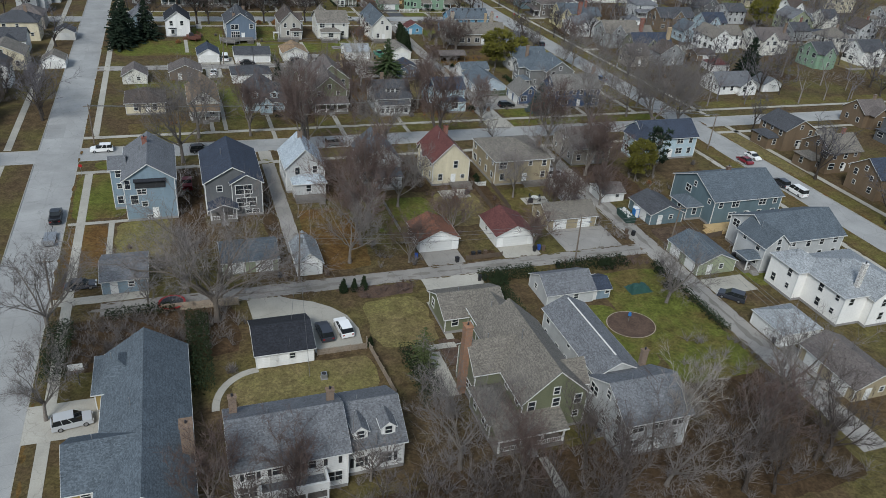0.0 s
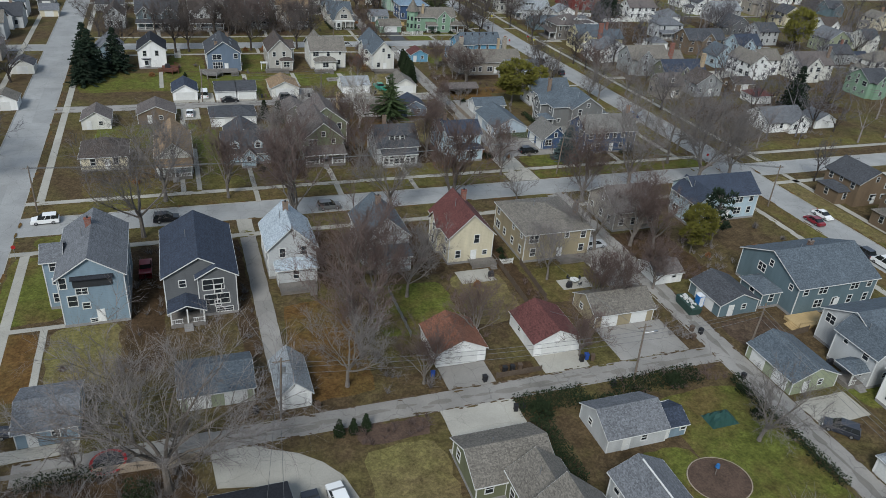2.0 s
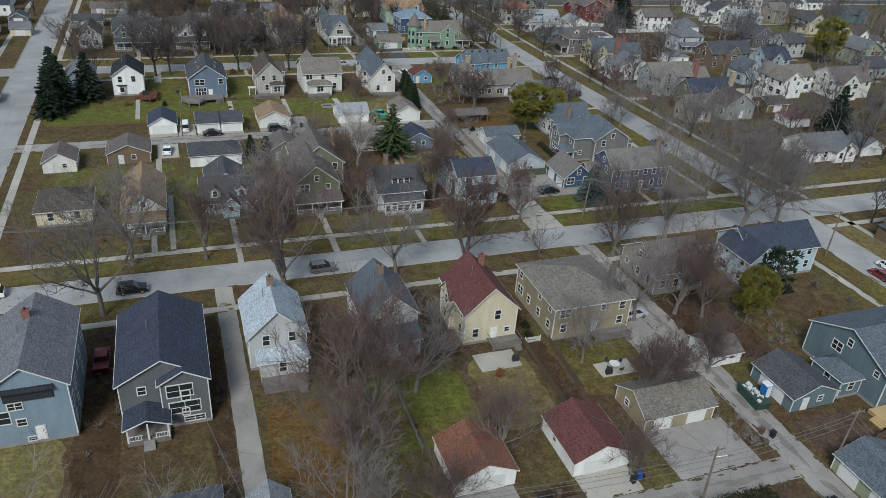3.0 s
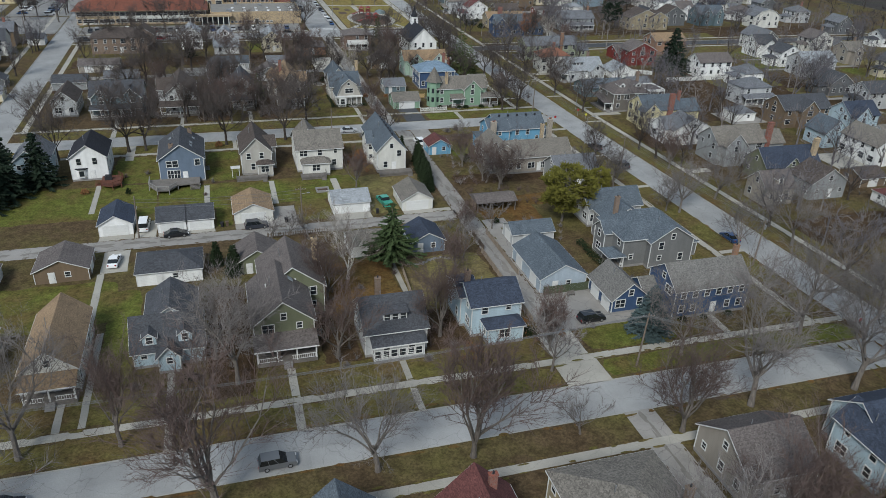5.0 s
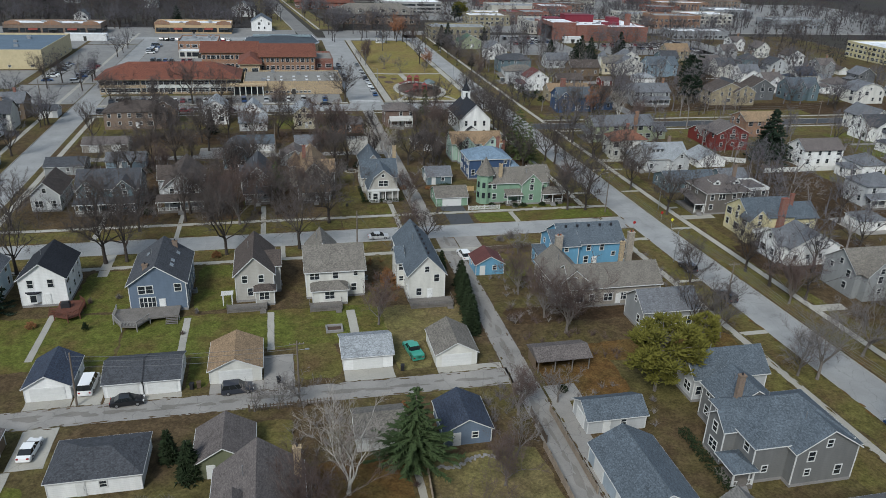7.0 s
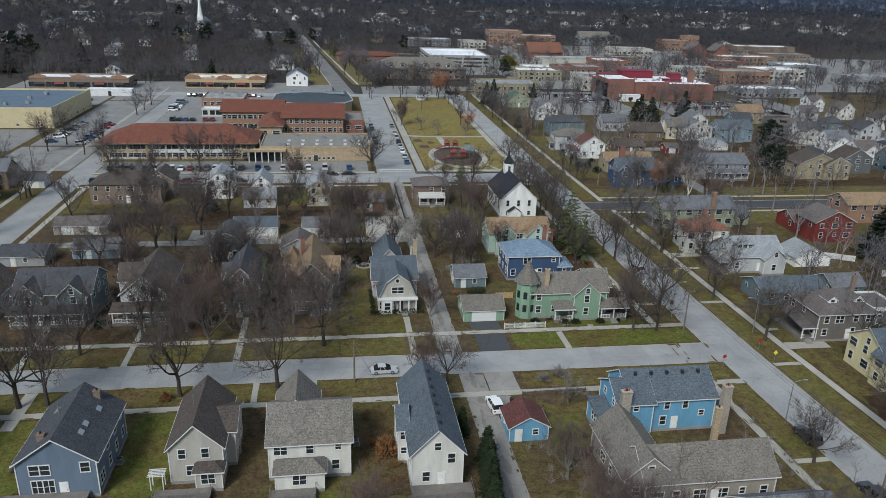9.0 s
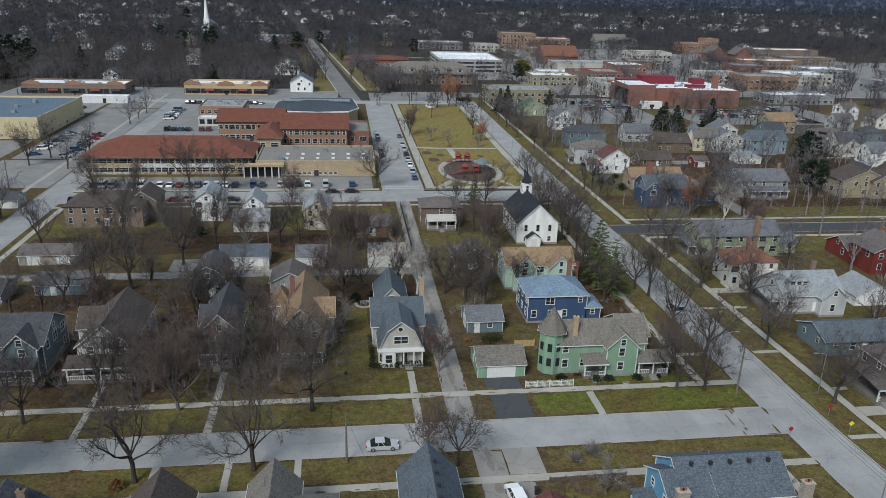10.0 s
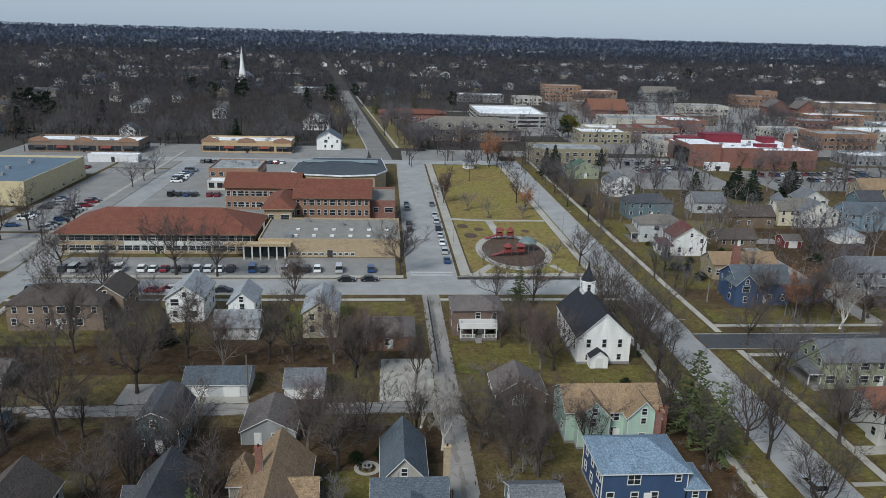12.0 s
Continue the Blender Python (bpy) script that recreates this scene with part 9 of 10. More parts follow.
# ---- trees that fill the further blocks ----
frng = random.Random(9)
PLOTS = [(24, 33, 44, 62, 4), (40, 47, 46, 58, 3), (59, 80, 44, 60, 4), (0, 22, 46, 58, 5), (-18, 75, 344, 362, 4), (44, 74, 372, 394, 2), (80, 96, 340, 392, 4), (-18, 40, 376, 398, 2), (84, 124, 238, 252, 3), (112, 131, 316, 376, 5), (141.5, 146, 180, 380, 8), (141, 146, 400, 600, 9), (-36, -32, 180, 600, 16),
         (150, 330, 180, 384, 105), (150, 330, 402, 545, 70), (-110, -40, 170, 290, 34), (-110, -40, 302, 440, 34), (142, 260, 20, 160, 30), (-110, -40, 20, 160, 18), (84, 100, 322, 350, 3), (24, 64, 310, 320, 4), (-16, 28, 302, 316, 5), (25, 34, 322, 345, 3), (42.5, 48, 322, 345, 3), (-14, 62, 336, 350, 6), (60, 75, 346, 362, 3), (170, 330, 545, 690, 40), (300, 420, 640, 860, 60), (180, 300, 660, 880, 30), (78, 96, 640, 680, 10), (96, 150, 664, 690, 12), (66, 90, 700, 800, 14), (-120, 20, 660, 690, 40), (20, 50, 690, 800, 12)]
for x0, x1, y0, y1, n in PLOTS:
    spots = [(frng.uniform(x0, x1), frng.uniform(y0, y1), frng.uniform(9, 14.5)) for _ in range(n)]
    spots = [q for q in spots if clear(q[0], q[1], 1.0)]
    if spots:
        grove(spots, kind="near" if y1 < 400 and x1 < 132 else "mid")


def rise_of(y):
    """Height of the land, which climbs gently towards the skyline."""
    return max(0.0, (y - 2600) / 2250 * 44)


def far_woods(name, count, x0, x1, y0, y1, mats, seed, twigs=26, keep=lambda x, y: True, hmin=9, hmax=16, r=0.2, reach=0.3, label="distant bare winter woods"):
    """Uncountable bare trees: a trunk, a few rising limbs and a rounded haze of twigs; bark colours, some tinted blue
    for distance haze, are mixed tree by tree.
    """
    rng = random.Random(seed)
    v, f, m = [], [], []
    for _ in range(count):
        x, y = rng.uniform(x0, x1), rng.uniform(y0, y1)
        if not keep(x, y):
            continue
        h = rng.uniform(hmin, hmax)
        slot = min(len(mats) - 1, int(len(mats) * rng.random()))
        p = Vector((x, y, rise_of(y) - 0.1))
        fork = p + Vector((0, 0, h * 0.3))
        cone(v, f, p, p + Vector((0, 0, h * 0.7)), 0.02 * h + r * 0.3)
        wide, top = h * rng.uniform(0.3, 0.46), h * rng.uniform(0.3, 0.38)
        mid = p + Vector((0, 0, h * 0.62))
        for _ in range(3 if r < 0.4 else 0):
            a = rng.uniform(0, 6.283)
            sprig(v, f, rng, fork, mid + Vector((math.cos(a) * wide * 0.7, math.sin(a) * wide * 0.7, top * rng.uniform(0, 0.7))), 0.16)
        for _ in range(twigs):
            d = Vector((rng.gauss(0, 1), rng.gauss(0, 1), rng.gauss(0.25, 0.9))).normalized()
            k = rng.uniform(0.25, 0.75)
            s = mid + Vector((d.x * wide * k, d.y * wide * k, d.z * top * k))
            d = (d + Vector((rng.gauss(0, 0.5), rng.gauss(0, 0.5), 0.35 + rng.gauss(0, 0.3)))).normalized()
            sprig(v, f, rng, s, s + d * h * reach * rng.uniform(0.6, 1.2), r * rng.uniform(0.6, 1.2))
        m += [slot] * (len(f) - len(m))
    me = raw_mesh(name, v, f, mats[0])
    for k in mats[1:]:
        me.materials.append(k)
    me.polygons.foreach_set("material_index", m)
    return tagged(new(name, me), label, "woods", kind="stuff")


def off_road(x, y):
    """Kept clear of buildings, the far streets, and the town's yards."""
    if not clear(x, y, 1.5):
        return False
    if x < 22 and y < 672 or 22 <= x < 60 and y < 690:
        return False
    if 176 < x < 520 and 560 < y < 960:
        return (int(x / 13) * 7 + int(y / 17) * 3) % 5 < 3
    for px, py, rx, ry in GLADES:
        if abs(x - px) < rx and abs(y - py) < ry:
            return False
    return abs(x - (60 - (y - 700) * 0.105)) > 8.5


GLADES = [(-230, 1160, 60, 22), (-120, 1330, 90, 20), (-110, 1800, 120, 50), (250, 1500, 120, 30), (-420, 1500, 90, 40), (500, 1700, 160, 50), (-60, 905, 26, 10), (60, 780, 30, 14), (-160, 820, 18, 16), (90, 760, 40, 30), (700, 1300, 120, 40), (40, 690, 16, 10), (76, 722, 9, 16)]
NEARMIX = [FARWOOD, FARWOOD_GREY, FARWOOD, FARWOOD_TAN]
# these mixes pass from brown to blue bark to imitate distance haze
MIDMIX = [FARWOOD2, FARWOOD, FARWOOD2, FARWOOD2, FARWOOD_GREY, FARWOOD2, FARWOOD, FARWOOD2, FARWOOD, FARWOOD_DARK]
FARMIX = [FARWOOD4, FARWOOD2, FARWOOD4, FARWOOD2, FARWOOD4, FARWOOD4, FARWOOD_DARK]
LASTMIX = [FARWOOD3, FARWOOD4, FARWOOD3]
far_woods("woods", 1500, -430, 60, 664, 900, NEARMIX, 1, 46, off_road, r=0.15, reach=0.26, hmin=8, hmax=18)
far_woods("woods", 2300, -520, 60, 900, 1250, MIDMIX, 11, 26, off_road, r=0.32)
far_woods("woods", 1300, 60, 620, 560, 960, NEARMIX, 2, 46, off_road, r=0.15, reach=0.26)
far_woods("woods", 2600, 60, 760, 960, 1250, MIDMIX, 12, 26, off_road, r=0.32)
far_woods("yard_trees", 280, 147, 345, 176, 384, [HAZETWIG, TWIG], 21, 60, off_road, r=0.06, reach=0.22, hmin=8, hmax=15, label="bare trees among the yards beyond the street")
far_woods("yard_trees", 210, 147, 345, 402, 556, [HAZETWIG, TWIG], 22, 60, off_road, r=0.06, reach=0.22, hmin=8, hmax=15, label="bare trees among the yards beyond the street")
far_woods("woods", 420, -420, -112, 100, 656, NEARMIX, 3, 46, r=0.13)
far_woods("woods", 620, 335, 760, 150, 800, NEARMIX, 4, 46, off_road, r=0.15)
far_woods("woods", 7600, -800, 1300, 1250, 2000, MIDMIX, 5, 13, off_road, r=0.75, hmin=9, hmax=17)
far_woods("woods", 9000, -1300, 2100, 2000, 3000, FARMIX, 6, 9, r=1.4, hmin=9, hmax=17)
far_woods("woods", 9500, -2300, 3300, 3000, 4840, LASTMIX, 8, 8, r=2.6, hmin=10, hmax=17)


def far_dwellings(name, count, x0, x1, y0, y1, seed, keep):
    """Uncountable far houses and sheds between the trees, joined: gabled, with pale or dull walls."""
    rng = random.Random(seed)
    s = Shape()
    for _ in range(count):
        x, y = rng.uniform(x0, x1), rng.uniform(y0, y1)
        if not keep(x, y):
            continue
        long = rng.random() < 0.1
        w, d, h = (rng.uniform(30, 70), rng.uniform(14, 24), rng.uniform(4, 7)) if long else (rng.uniform(9, 15), rng.uniform(8, 12), rng.uniform(4.5, 7.5))
        z = rise_of(y) - 0.3
        wall, roof = rng.choice((0, 1, 1, 2, 2)), 4 if long and rng.random() < 0.6 else rng.choice((3, 3, 5))
        s.box(x, x + w, y, y + d, z, z + h, wall)
        if long:
            s.box(x - 0.3, x + w + 0.3, y - 0.3, y + d + 0.3, z + h, z + h + 0.5, roof)
        elif rng.random() < 0.5:
            s.prism([(x - 0.5, z + h), (x + w / 2, z + h + 3.4), (x + w + 0.5, z + h)], "y", y, y + d, wall)
            s.prism([(x - 0.6, z + h), (x + w / 2, z + h + 3.7), (x + w + 0.6, z + h), (x + w / 2, z + h + 3.4)], "y", y - 0.4, y + d + 0.4, roof)
        else:
            s.prism([(y - 0.5, z + h), (y + d / 2, z + h + 3.6), (y + d + 0.5, z + h)], "x", x - 0.4, x + w + 0.4, roof)
    walls = [siding(k, WALLS[k]) for k in ("white", "light grey", "taupe")]
    return setting(name, s, walls + [shingles("dark grey", ROOFS["dark grey"]), PALE, shingles("brown", ROOFS["brown"])], "far houses and sheds scattered among the trees", "houses", kind="stuff")


far_dwellings("far_houses", 170, -700, 1100, 1250, 2000, 41, off_road)
far_dwellings("far_houses", 80, -1100, 1700, 2000, 3000, 42, lambda x, y: True)
far_dwellings("far_houses", 34, -1900, 2600, 3000, 4500, 43, lambda x, y: True)
for x, y, h, kind in ((-167, 758, 22, "dark"), (-150, 744, 21, "dark"), (-147, 700, 16, "spruce"), (-76, 885, 19, "dark"), (-53, 890, 22, "dark"), (3, 875, 17, "spruce"), (21, 878, 20, "dark"), (-60, 905, 16, "spruce"), (60, 830, 14, "pine"), (-155, 1320, 20, "dark"), (510, 1324, 22, "dark"), (-180, 770, 18, "spruce"), (40, 960, 15, "dark"), (-120, 760, 15, "spruce"), (90, 850, 15, "pine"), (-20, 690, 12, "spruce"), (-110, 960, 18, "dark"), (130, 880, 16, "dark"), (-240, 850, 18, "dark")):
    conifer(kind, x, y, h, 1.0, -0.02)
# rising wooded land added to lift the skyline, its blue a painted haze
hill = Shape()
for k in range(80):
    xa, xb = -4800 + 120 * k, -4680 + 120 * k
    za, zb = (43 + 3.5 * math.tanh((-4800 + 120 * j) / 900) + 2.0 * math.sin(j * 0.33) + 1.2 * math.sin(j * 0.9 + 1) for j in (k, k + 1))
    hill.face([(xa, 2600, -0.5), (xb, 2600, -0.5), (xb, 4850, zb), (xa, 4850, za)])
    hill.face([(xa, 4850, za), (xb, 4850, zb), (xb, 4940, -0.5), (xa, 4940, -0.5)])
setting("far_hills", hill, plain("haze_blue_woodland", (0.052, 0.066, 0.095), 0.95, grain=0.02, var=0.3), "low wooded rise along the skyline", "hills")

# ---- vehicles ----
for q in [
    ("suv", "silver", -16.8, 80.4, 8), ("suv", "dark", 17.2, 92, 94), ("suv", "white", 20.2, 92.4, 96), ("pickup", "black", -24.2, 138.6, 92), ("suv", "silver", 80.5, 141, 4), ("suv", "dark", 88.5, 86.5, 132), ("sedan", "red", 134.2, 141, 92),
    ("sedan", "white", 138.4, 143, 272), ("suv", "dark", 133.6, 127, 90), ("van", "white", 134, 122, 90), ("suv", "black", 3, 167.5, 2), ("suv", "white", -18, 170.8, 182), ("sedan", "dark", -18.2, 113, 2), ("suv", "black", 88.4, 188.5, 4),
    ("sedan", "white", 9.8, 226.8, 84), ("pickup", "red", -0.6, 149, 90), ("van", "white", 14.2, 241.5, 88), ("sedan", "black", 20.5, 236.2, 3), ("suv", "dark", 36.2, 236.8, 4), ("sedan", "silver", 65.5, 294.2, 1), ("suv", "white", 82.6, 281, 96), ("suv", "dark", 132.3, 254, 93), ("suv", "dark", 131.9, 267.7, 93),
    ("sedan", "blue", 132.6, 210.6, 93), ("suv", "silver", 134.2, 338, 95), ("sedan", "dark", 31.5, 351.5, 80), ("sedan", "red", 14, 425.6, 2), ("sedan", "black", 57, 432.5, 2), ("sedan", "black", 63, 432.8, 2), ("pickup", "green", 64.6, 243.4, 100), ("suv", "grey", 34, 167.2, 2),
]:
    car(*q, z=0.04 if (q[3] > 165.5 and q[3] < 172.8) or q[2] > 132 or q[2] < -22.5 or 292.5 < q[3] < 300 or 422 < q[3] < 434 else BASE + 0.03)
crng = random.Random(3)
COL = ["black", "white", "silver", "grey", "dark", "red", "blue"]
for k in range(15):
    if crng.random() < 0.85:
        car(crng.choice(("suv", "sedan")), crng.choice(COL), -40 + crng.uniform(-0.2, 0.2), 482 + k * 2.9, 20, simple=True)
    if crng.random() < 0.7:
        car(crng.choice(("suv", "sedan")), crng.choice(COL), -18 + k * 5.6, 424.4, 0, z=0.0, simple=True) if k < 12 else None
for k in range(14):
    if crng.random() < 0.7:
        car(crng.choice(("suv", "sedan")), crng.choice(COL), -20 + k * 2.9, 608 + crng.uniform(-0.3, 0.3), 80, simple=True)
    if crng.random() < 0.6:
        car(crng.choice(("suv", "sedan")), crng.choice(COL), -52, 486 + k * 3, 15, simple=True)
for k in range(9):
    if crng.random() < 0.75:
        car(crng.choice(("suv", "sedan")), crng.choice(COL), 84.8, 450 + k * 9 + crng.uniform(-1, 1), 90, z=0.04, simple=True)
    if crng.random() < 0.6:
        car(crng.choice(("suv", "sedan", "van")), crng.choice(COL), 75.2, 462 + k * 7.5, 90, z=0.04, simple=True)
for k in range(8):
    if crng.random() < 0.8:
        car(crng.choice(("suv", "sedan")), crng.choice(COL), 200 + k * 2.8, 604, 85, simple=True)
for row, (x0, y0, dx, dy, n, a) in enumerate([(186, 575, 2.0, 4.0, 0, 0), (190, 604, 2.9, 0.6, 10, 85), (192, 618, 2.9, 0.6, 11, 85), (190, 596, 2.9, 0.6, 9, 85), (250, 590, 2.9, 0.4, 16, 80), (248, 575, 2.9, 0.4, 18, 80), (304, 570, 0.2, 3.0, 14, 5), (-18, 534, 2.9, 0, 9, 88), (-18, 490, 2.9, 0, 15, 88), (-16, 500, 2.9, 0, 14, 88), (-105, 590, 2.9, 0, 14, 88), (-18, 441, 2.9, 0, 30, 92), (-20, 560, 0, 3.0, 10, 5)]):
    for k in range(n):
        if crng.random() < 0.72:
            car(crng.choice(("suv", "sedan", "suv", "van")), crng.choice(COL), x0 + dx * k, y0 + dy * k, a + crng.uniform(-2, 2), simple=True)

# ---- poles, wires, lamps, signs ----
POLEWOOD = plain("weathered_pole", (0.16, 0.13, 0.105), 0.95, grain=3, var=0.3)
WIRE = plain("grey_wire", (0.13, 0.13, 0.13), 0.5)


def utility_pole(x, y, h=10.0, arms=1, lean=0.0, box=False, lamp=False):
    e = thing("utility_pole", x, y, BASE, "weathered wooden utility pole with cross-arm", "utility pole")
    e.matrix_basis = pose(bow(x, y), y, BASE, 0, lean, 0)
    part("pole", Shape().rod((0, 0, -0.2), (0, 0, h), 0.17, 0.11, 8), POLEWOOD, e)
    for k in range(arms):
        a = part("cross_arm", Shape().box(-1.1, 1.1, -0.06, 0.06, h - 0.6 - 0.8 * k, h - 0.48 - 0.8 * k), POLEWOOD, e)
        for u in (-1.0, -0.4, 0.4, 1.0):
            part("insulator", Shape().rod((u, 0, h - 0.48 - 0.8 * k), (u, 0, h - 0.3 - 0.8 * k), 0.05, 0.04, 6), METAL, a)
    if box:
        part("transformer", Shape().rod((0.35, 0, h - 2.2), (0.35, 0, h - 1.3), 0.24, None, 10), METAL, e)
    if lamp:
        part("lamp_arm", Shape().rod((0, 0, h - 1.6), (1.4, -0.6, h - 1.1), 0.04), METAL, e)
        part("lamp_head", Shape().box(1.2, 1.8, -0.75, -0.5, h - 1.2, h - 1.05), METAL, e)


def wire(p, q, sag=0.8, r=0.03):
    v, f = [], []
    p, q = (Vector((bow(k[0], k[1]), k[1], k[2])) for k in (p, q))
    pts = [p.lerp(q, t / 10) - Vector((0, 0, sag * 4 * (t / 10) * (1 - t / 10))) for t in range(11)]
    limb(v, f, pts, [r] * 11, 3)
    return tagged(new("wire", raw_mesh("wire", v, f, WIRE)), "thin grey overhead cable between poles", "cable")


POLES = [(15.9, 108.2, 9.5, 1, 2, True, False), (66.2, 103.4, 10, 1, -2, False, True), (-21.4, 105.8, 10, 1, 2, False, False), (45.4, 235.2, 9, 1, 0, False, True), (13.4, 236.9, 9, 0, 2, False, False), (89.6, 175.2, 9.5, 1, 3, False, False), (-19.8, 175.2, 9.5, 1, 0, False, False),
         (129.6, 199.5, 10, 1, 2, True, False), (129.4, 150, 10, 1, 0, False, False), (129.4, 250, 10, 1, 0, False, False), (129.4, 303.5, 10, 1, 0, False, False), (60.3, 291.2, 8, 0, 0, False, False), (84, 62, 10, 1, 2, True, False), (87.4, 104.5, 9.5, 1, 3, False, False), (148.6, 375, 10, 1, 0, False, False), (163, 402.5, 10, 1, 0, False, False),
         (43, 364.8 + 2, 9, 0, 0, False, False), (205, 384.5, 10, 1, 0, False, False), (250, 384.5, 10, 1, 0, False, False), (-42, 438, 10, 0, 0, False, False), (-35, 470, 10, 0, 0, False, False)]
for q in POLES:
    utility_pole(*q)
for u in (-1.0, -0.4, 0.4, 1.0):
    wire((-19.8, 175.2 + u * 0.3, 9.2), (89.6, 175.2 + u * 0.3, 9.2 - 0.1 * u), 1.6)
    wire((89.6, 175.2 + u * 0.3, 9.2), (129.4 + u, 150, 9.6), 0.8)
    wire((129.6 + u, 199.5, 9.6), (129.4 + u, 250, 9.6), 1.0)
    wire((129.6 + u, 199.5, 9.6), (129.4 + u, 150, 9.6), 1.0)
    wire((129.4 + u, 303.5, 9.6), (129.4 + u, 250, 9.6), 1.0)
for z in (8.9, 8.2, 7.2):
    wire((-21.4, 105.8, z), (15.9, 108.2, z), 0.7)
    wire((15.9, 108.2, z), (66.2, 103.4, z), 0.9)
    wire((66.2, 103.4, z), (87.4, 104.5, z), 0.5)
    wire((13.4, 236.9, z - 0.4), (45.4, 235.2, z - 0.4), 0.6)
    wire((84, 62, z), (87.4, 104.5, z), 0.8)
    wire((148.6, 375, z), (205, 384.5, z), 1.0)
    wire((205, 384.5, z), (250, 384.5, z), 1.0)
for p, q in (((15.9, 108.2, 8.6), (11, 86.2, 3.2)), ((15.9, 108.2, 8.4), (12, 74.5, 7.0)), ((15.9, 108.2, 8.8), (10.5, 136.6, 5.6)), ((66.2, 103.4, 8.6), (57, 121, 3.2)), ((66.2, 103.4, 8.4), (63, 139, 6.2)), ((60.3, 291.2, 7.6), (66, 272, 6)), ((89.6, 175.2, 8.8), (75, 189, 6)), ((89.6, 175.2, 8.8), (104, 186, 6)), ((13.4, 236.9, 8), (10, 247, 4))):
    wire(p, q, 0.5)


def street_lamp(x, y, turn=0, h=7.5):
    e = thing("street_lamp", x, y, BASE, "slim grey steel street lamp with curved arm", "street lamp", turn=turn)
    part("pole", Shape().rod((0, 0, 0), (0, 0, h), 0.09, 0.06, 8), METAL, e)
    part("arm", Shape().rod((0, 0, h), (1.0, 0, h + 0.35), 0.04).rod((1.0, 0, h + 0.35), (1.8, 0, h + 0.38), 0.04), METAL, e)
    part("lamp_head", Shape().box(1.6, 2.3, -0.14, 0.14, h + 0.3, h + 0.42), METAL, e)


for x, y, t in ((131, 312, 0), (144.2, 303.2, 180), (131, 272, 0), (72.4, 445, 0), (88.6, 470, 180), (131, 440, 0), (131, 480, 0), (131, 520, 0), (89, 520, 180), (18, 440.5, 0), (131, 385, 0), (-36, 500, 0), (-36, 560, 0)):
    street_lamp(x, y, t)


def road_sign(x, y, shape="stop", turn=0):
    mat = plain("stop_red", (0.35, 0.02, 0.02), 0.5) if shape == "stop" else plain("warning_yellow", (0.65, 0.6, 0.05), 0.5)
    e = thing("road_sign", x, y, BASE, "red eight-sided stop sign on a steel post" if shape == "stop" else "yellow diamond warning sign on a steel post", "road sign", turn=turn)
    part("post", Shape().rod((0, 0, 0), (0, 0, 2.3), 0.035), METAL, e)
    n, r = (8, 0.38) if shape == "stop" else (4, 0.48)
    part("plate", Shape().prism([(r * math.cos(2 * math.pi * (k + 0.5 * (n == 8)) / n), 2.2 + r * math.sin(2 * math.pi * (k + 0.5 * (n == 8)) / n)) for k in range(n)], "y", -0.06, -0.035), mat, e)


for q in ((-21.2, 157.8, "stop"), (131.2, 175, "stop"), (141.2, 332, "warn"), (141.2, 296, "stop"), (131.2, 438, "warn"), (141.2, 291, "warn"), (130.8, 290.5, "stop")):
    road_sign(*q)

# ---- fences ----


def fence(p, q, h=1.5, mat=FENCEWOOD, label="weathered grey wooden board fence", gap=0.02, w=0.14, name="fence"):
    a, b = Vector((*p, BASE)), Vector((*q, BASE))
    d = b - a
    ln, ang = d.length, math.degrees(math.atan2(d.y, d.x))
    e = thing(name, p[0], p[1], BASE, label, "fence", turn=ang)
    n = max(1, round(ln / 2.4))
    pm = Shape().box(-0.06, 0.06, -0.06, 0.06, 0, h + 0.1).mesh("post", [mat])
    for k in range(n + 1):
        part("post", pm, None, e, at=pose(ln * k / n, 0, 0))
    s, x = Shape(), 0.08
    rng = random.Random(int(ln * 10))
    while x < ln - w:
        s.box(x, x + w, -0.045, -0.02, 0.06, h + rng.uniform(-0.03, 0.03))
        x += w + gap
    s.box(0, ln, -0.02, 0.02, 0.3, 0.38).box(0, ln, -0.02, 0.02, h - 0.35, h - 0.27)
    part("boarding", s, mat, e)["kind"] = "stuff"
    return e


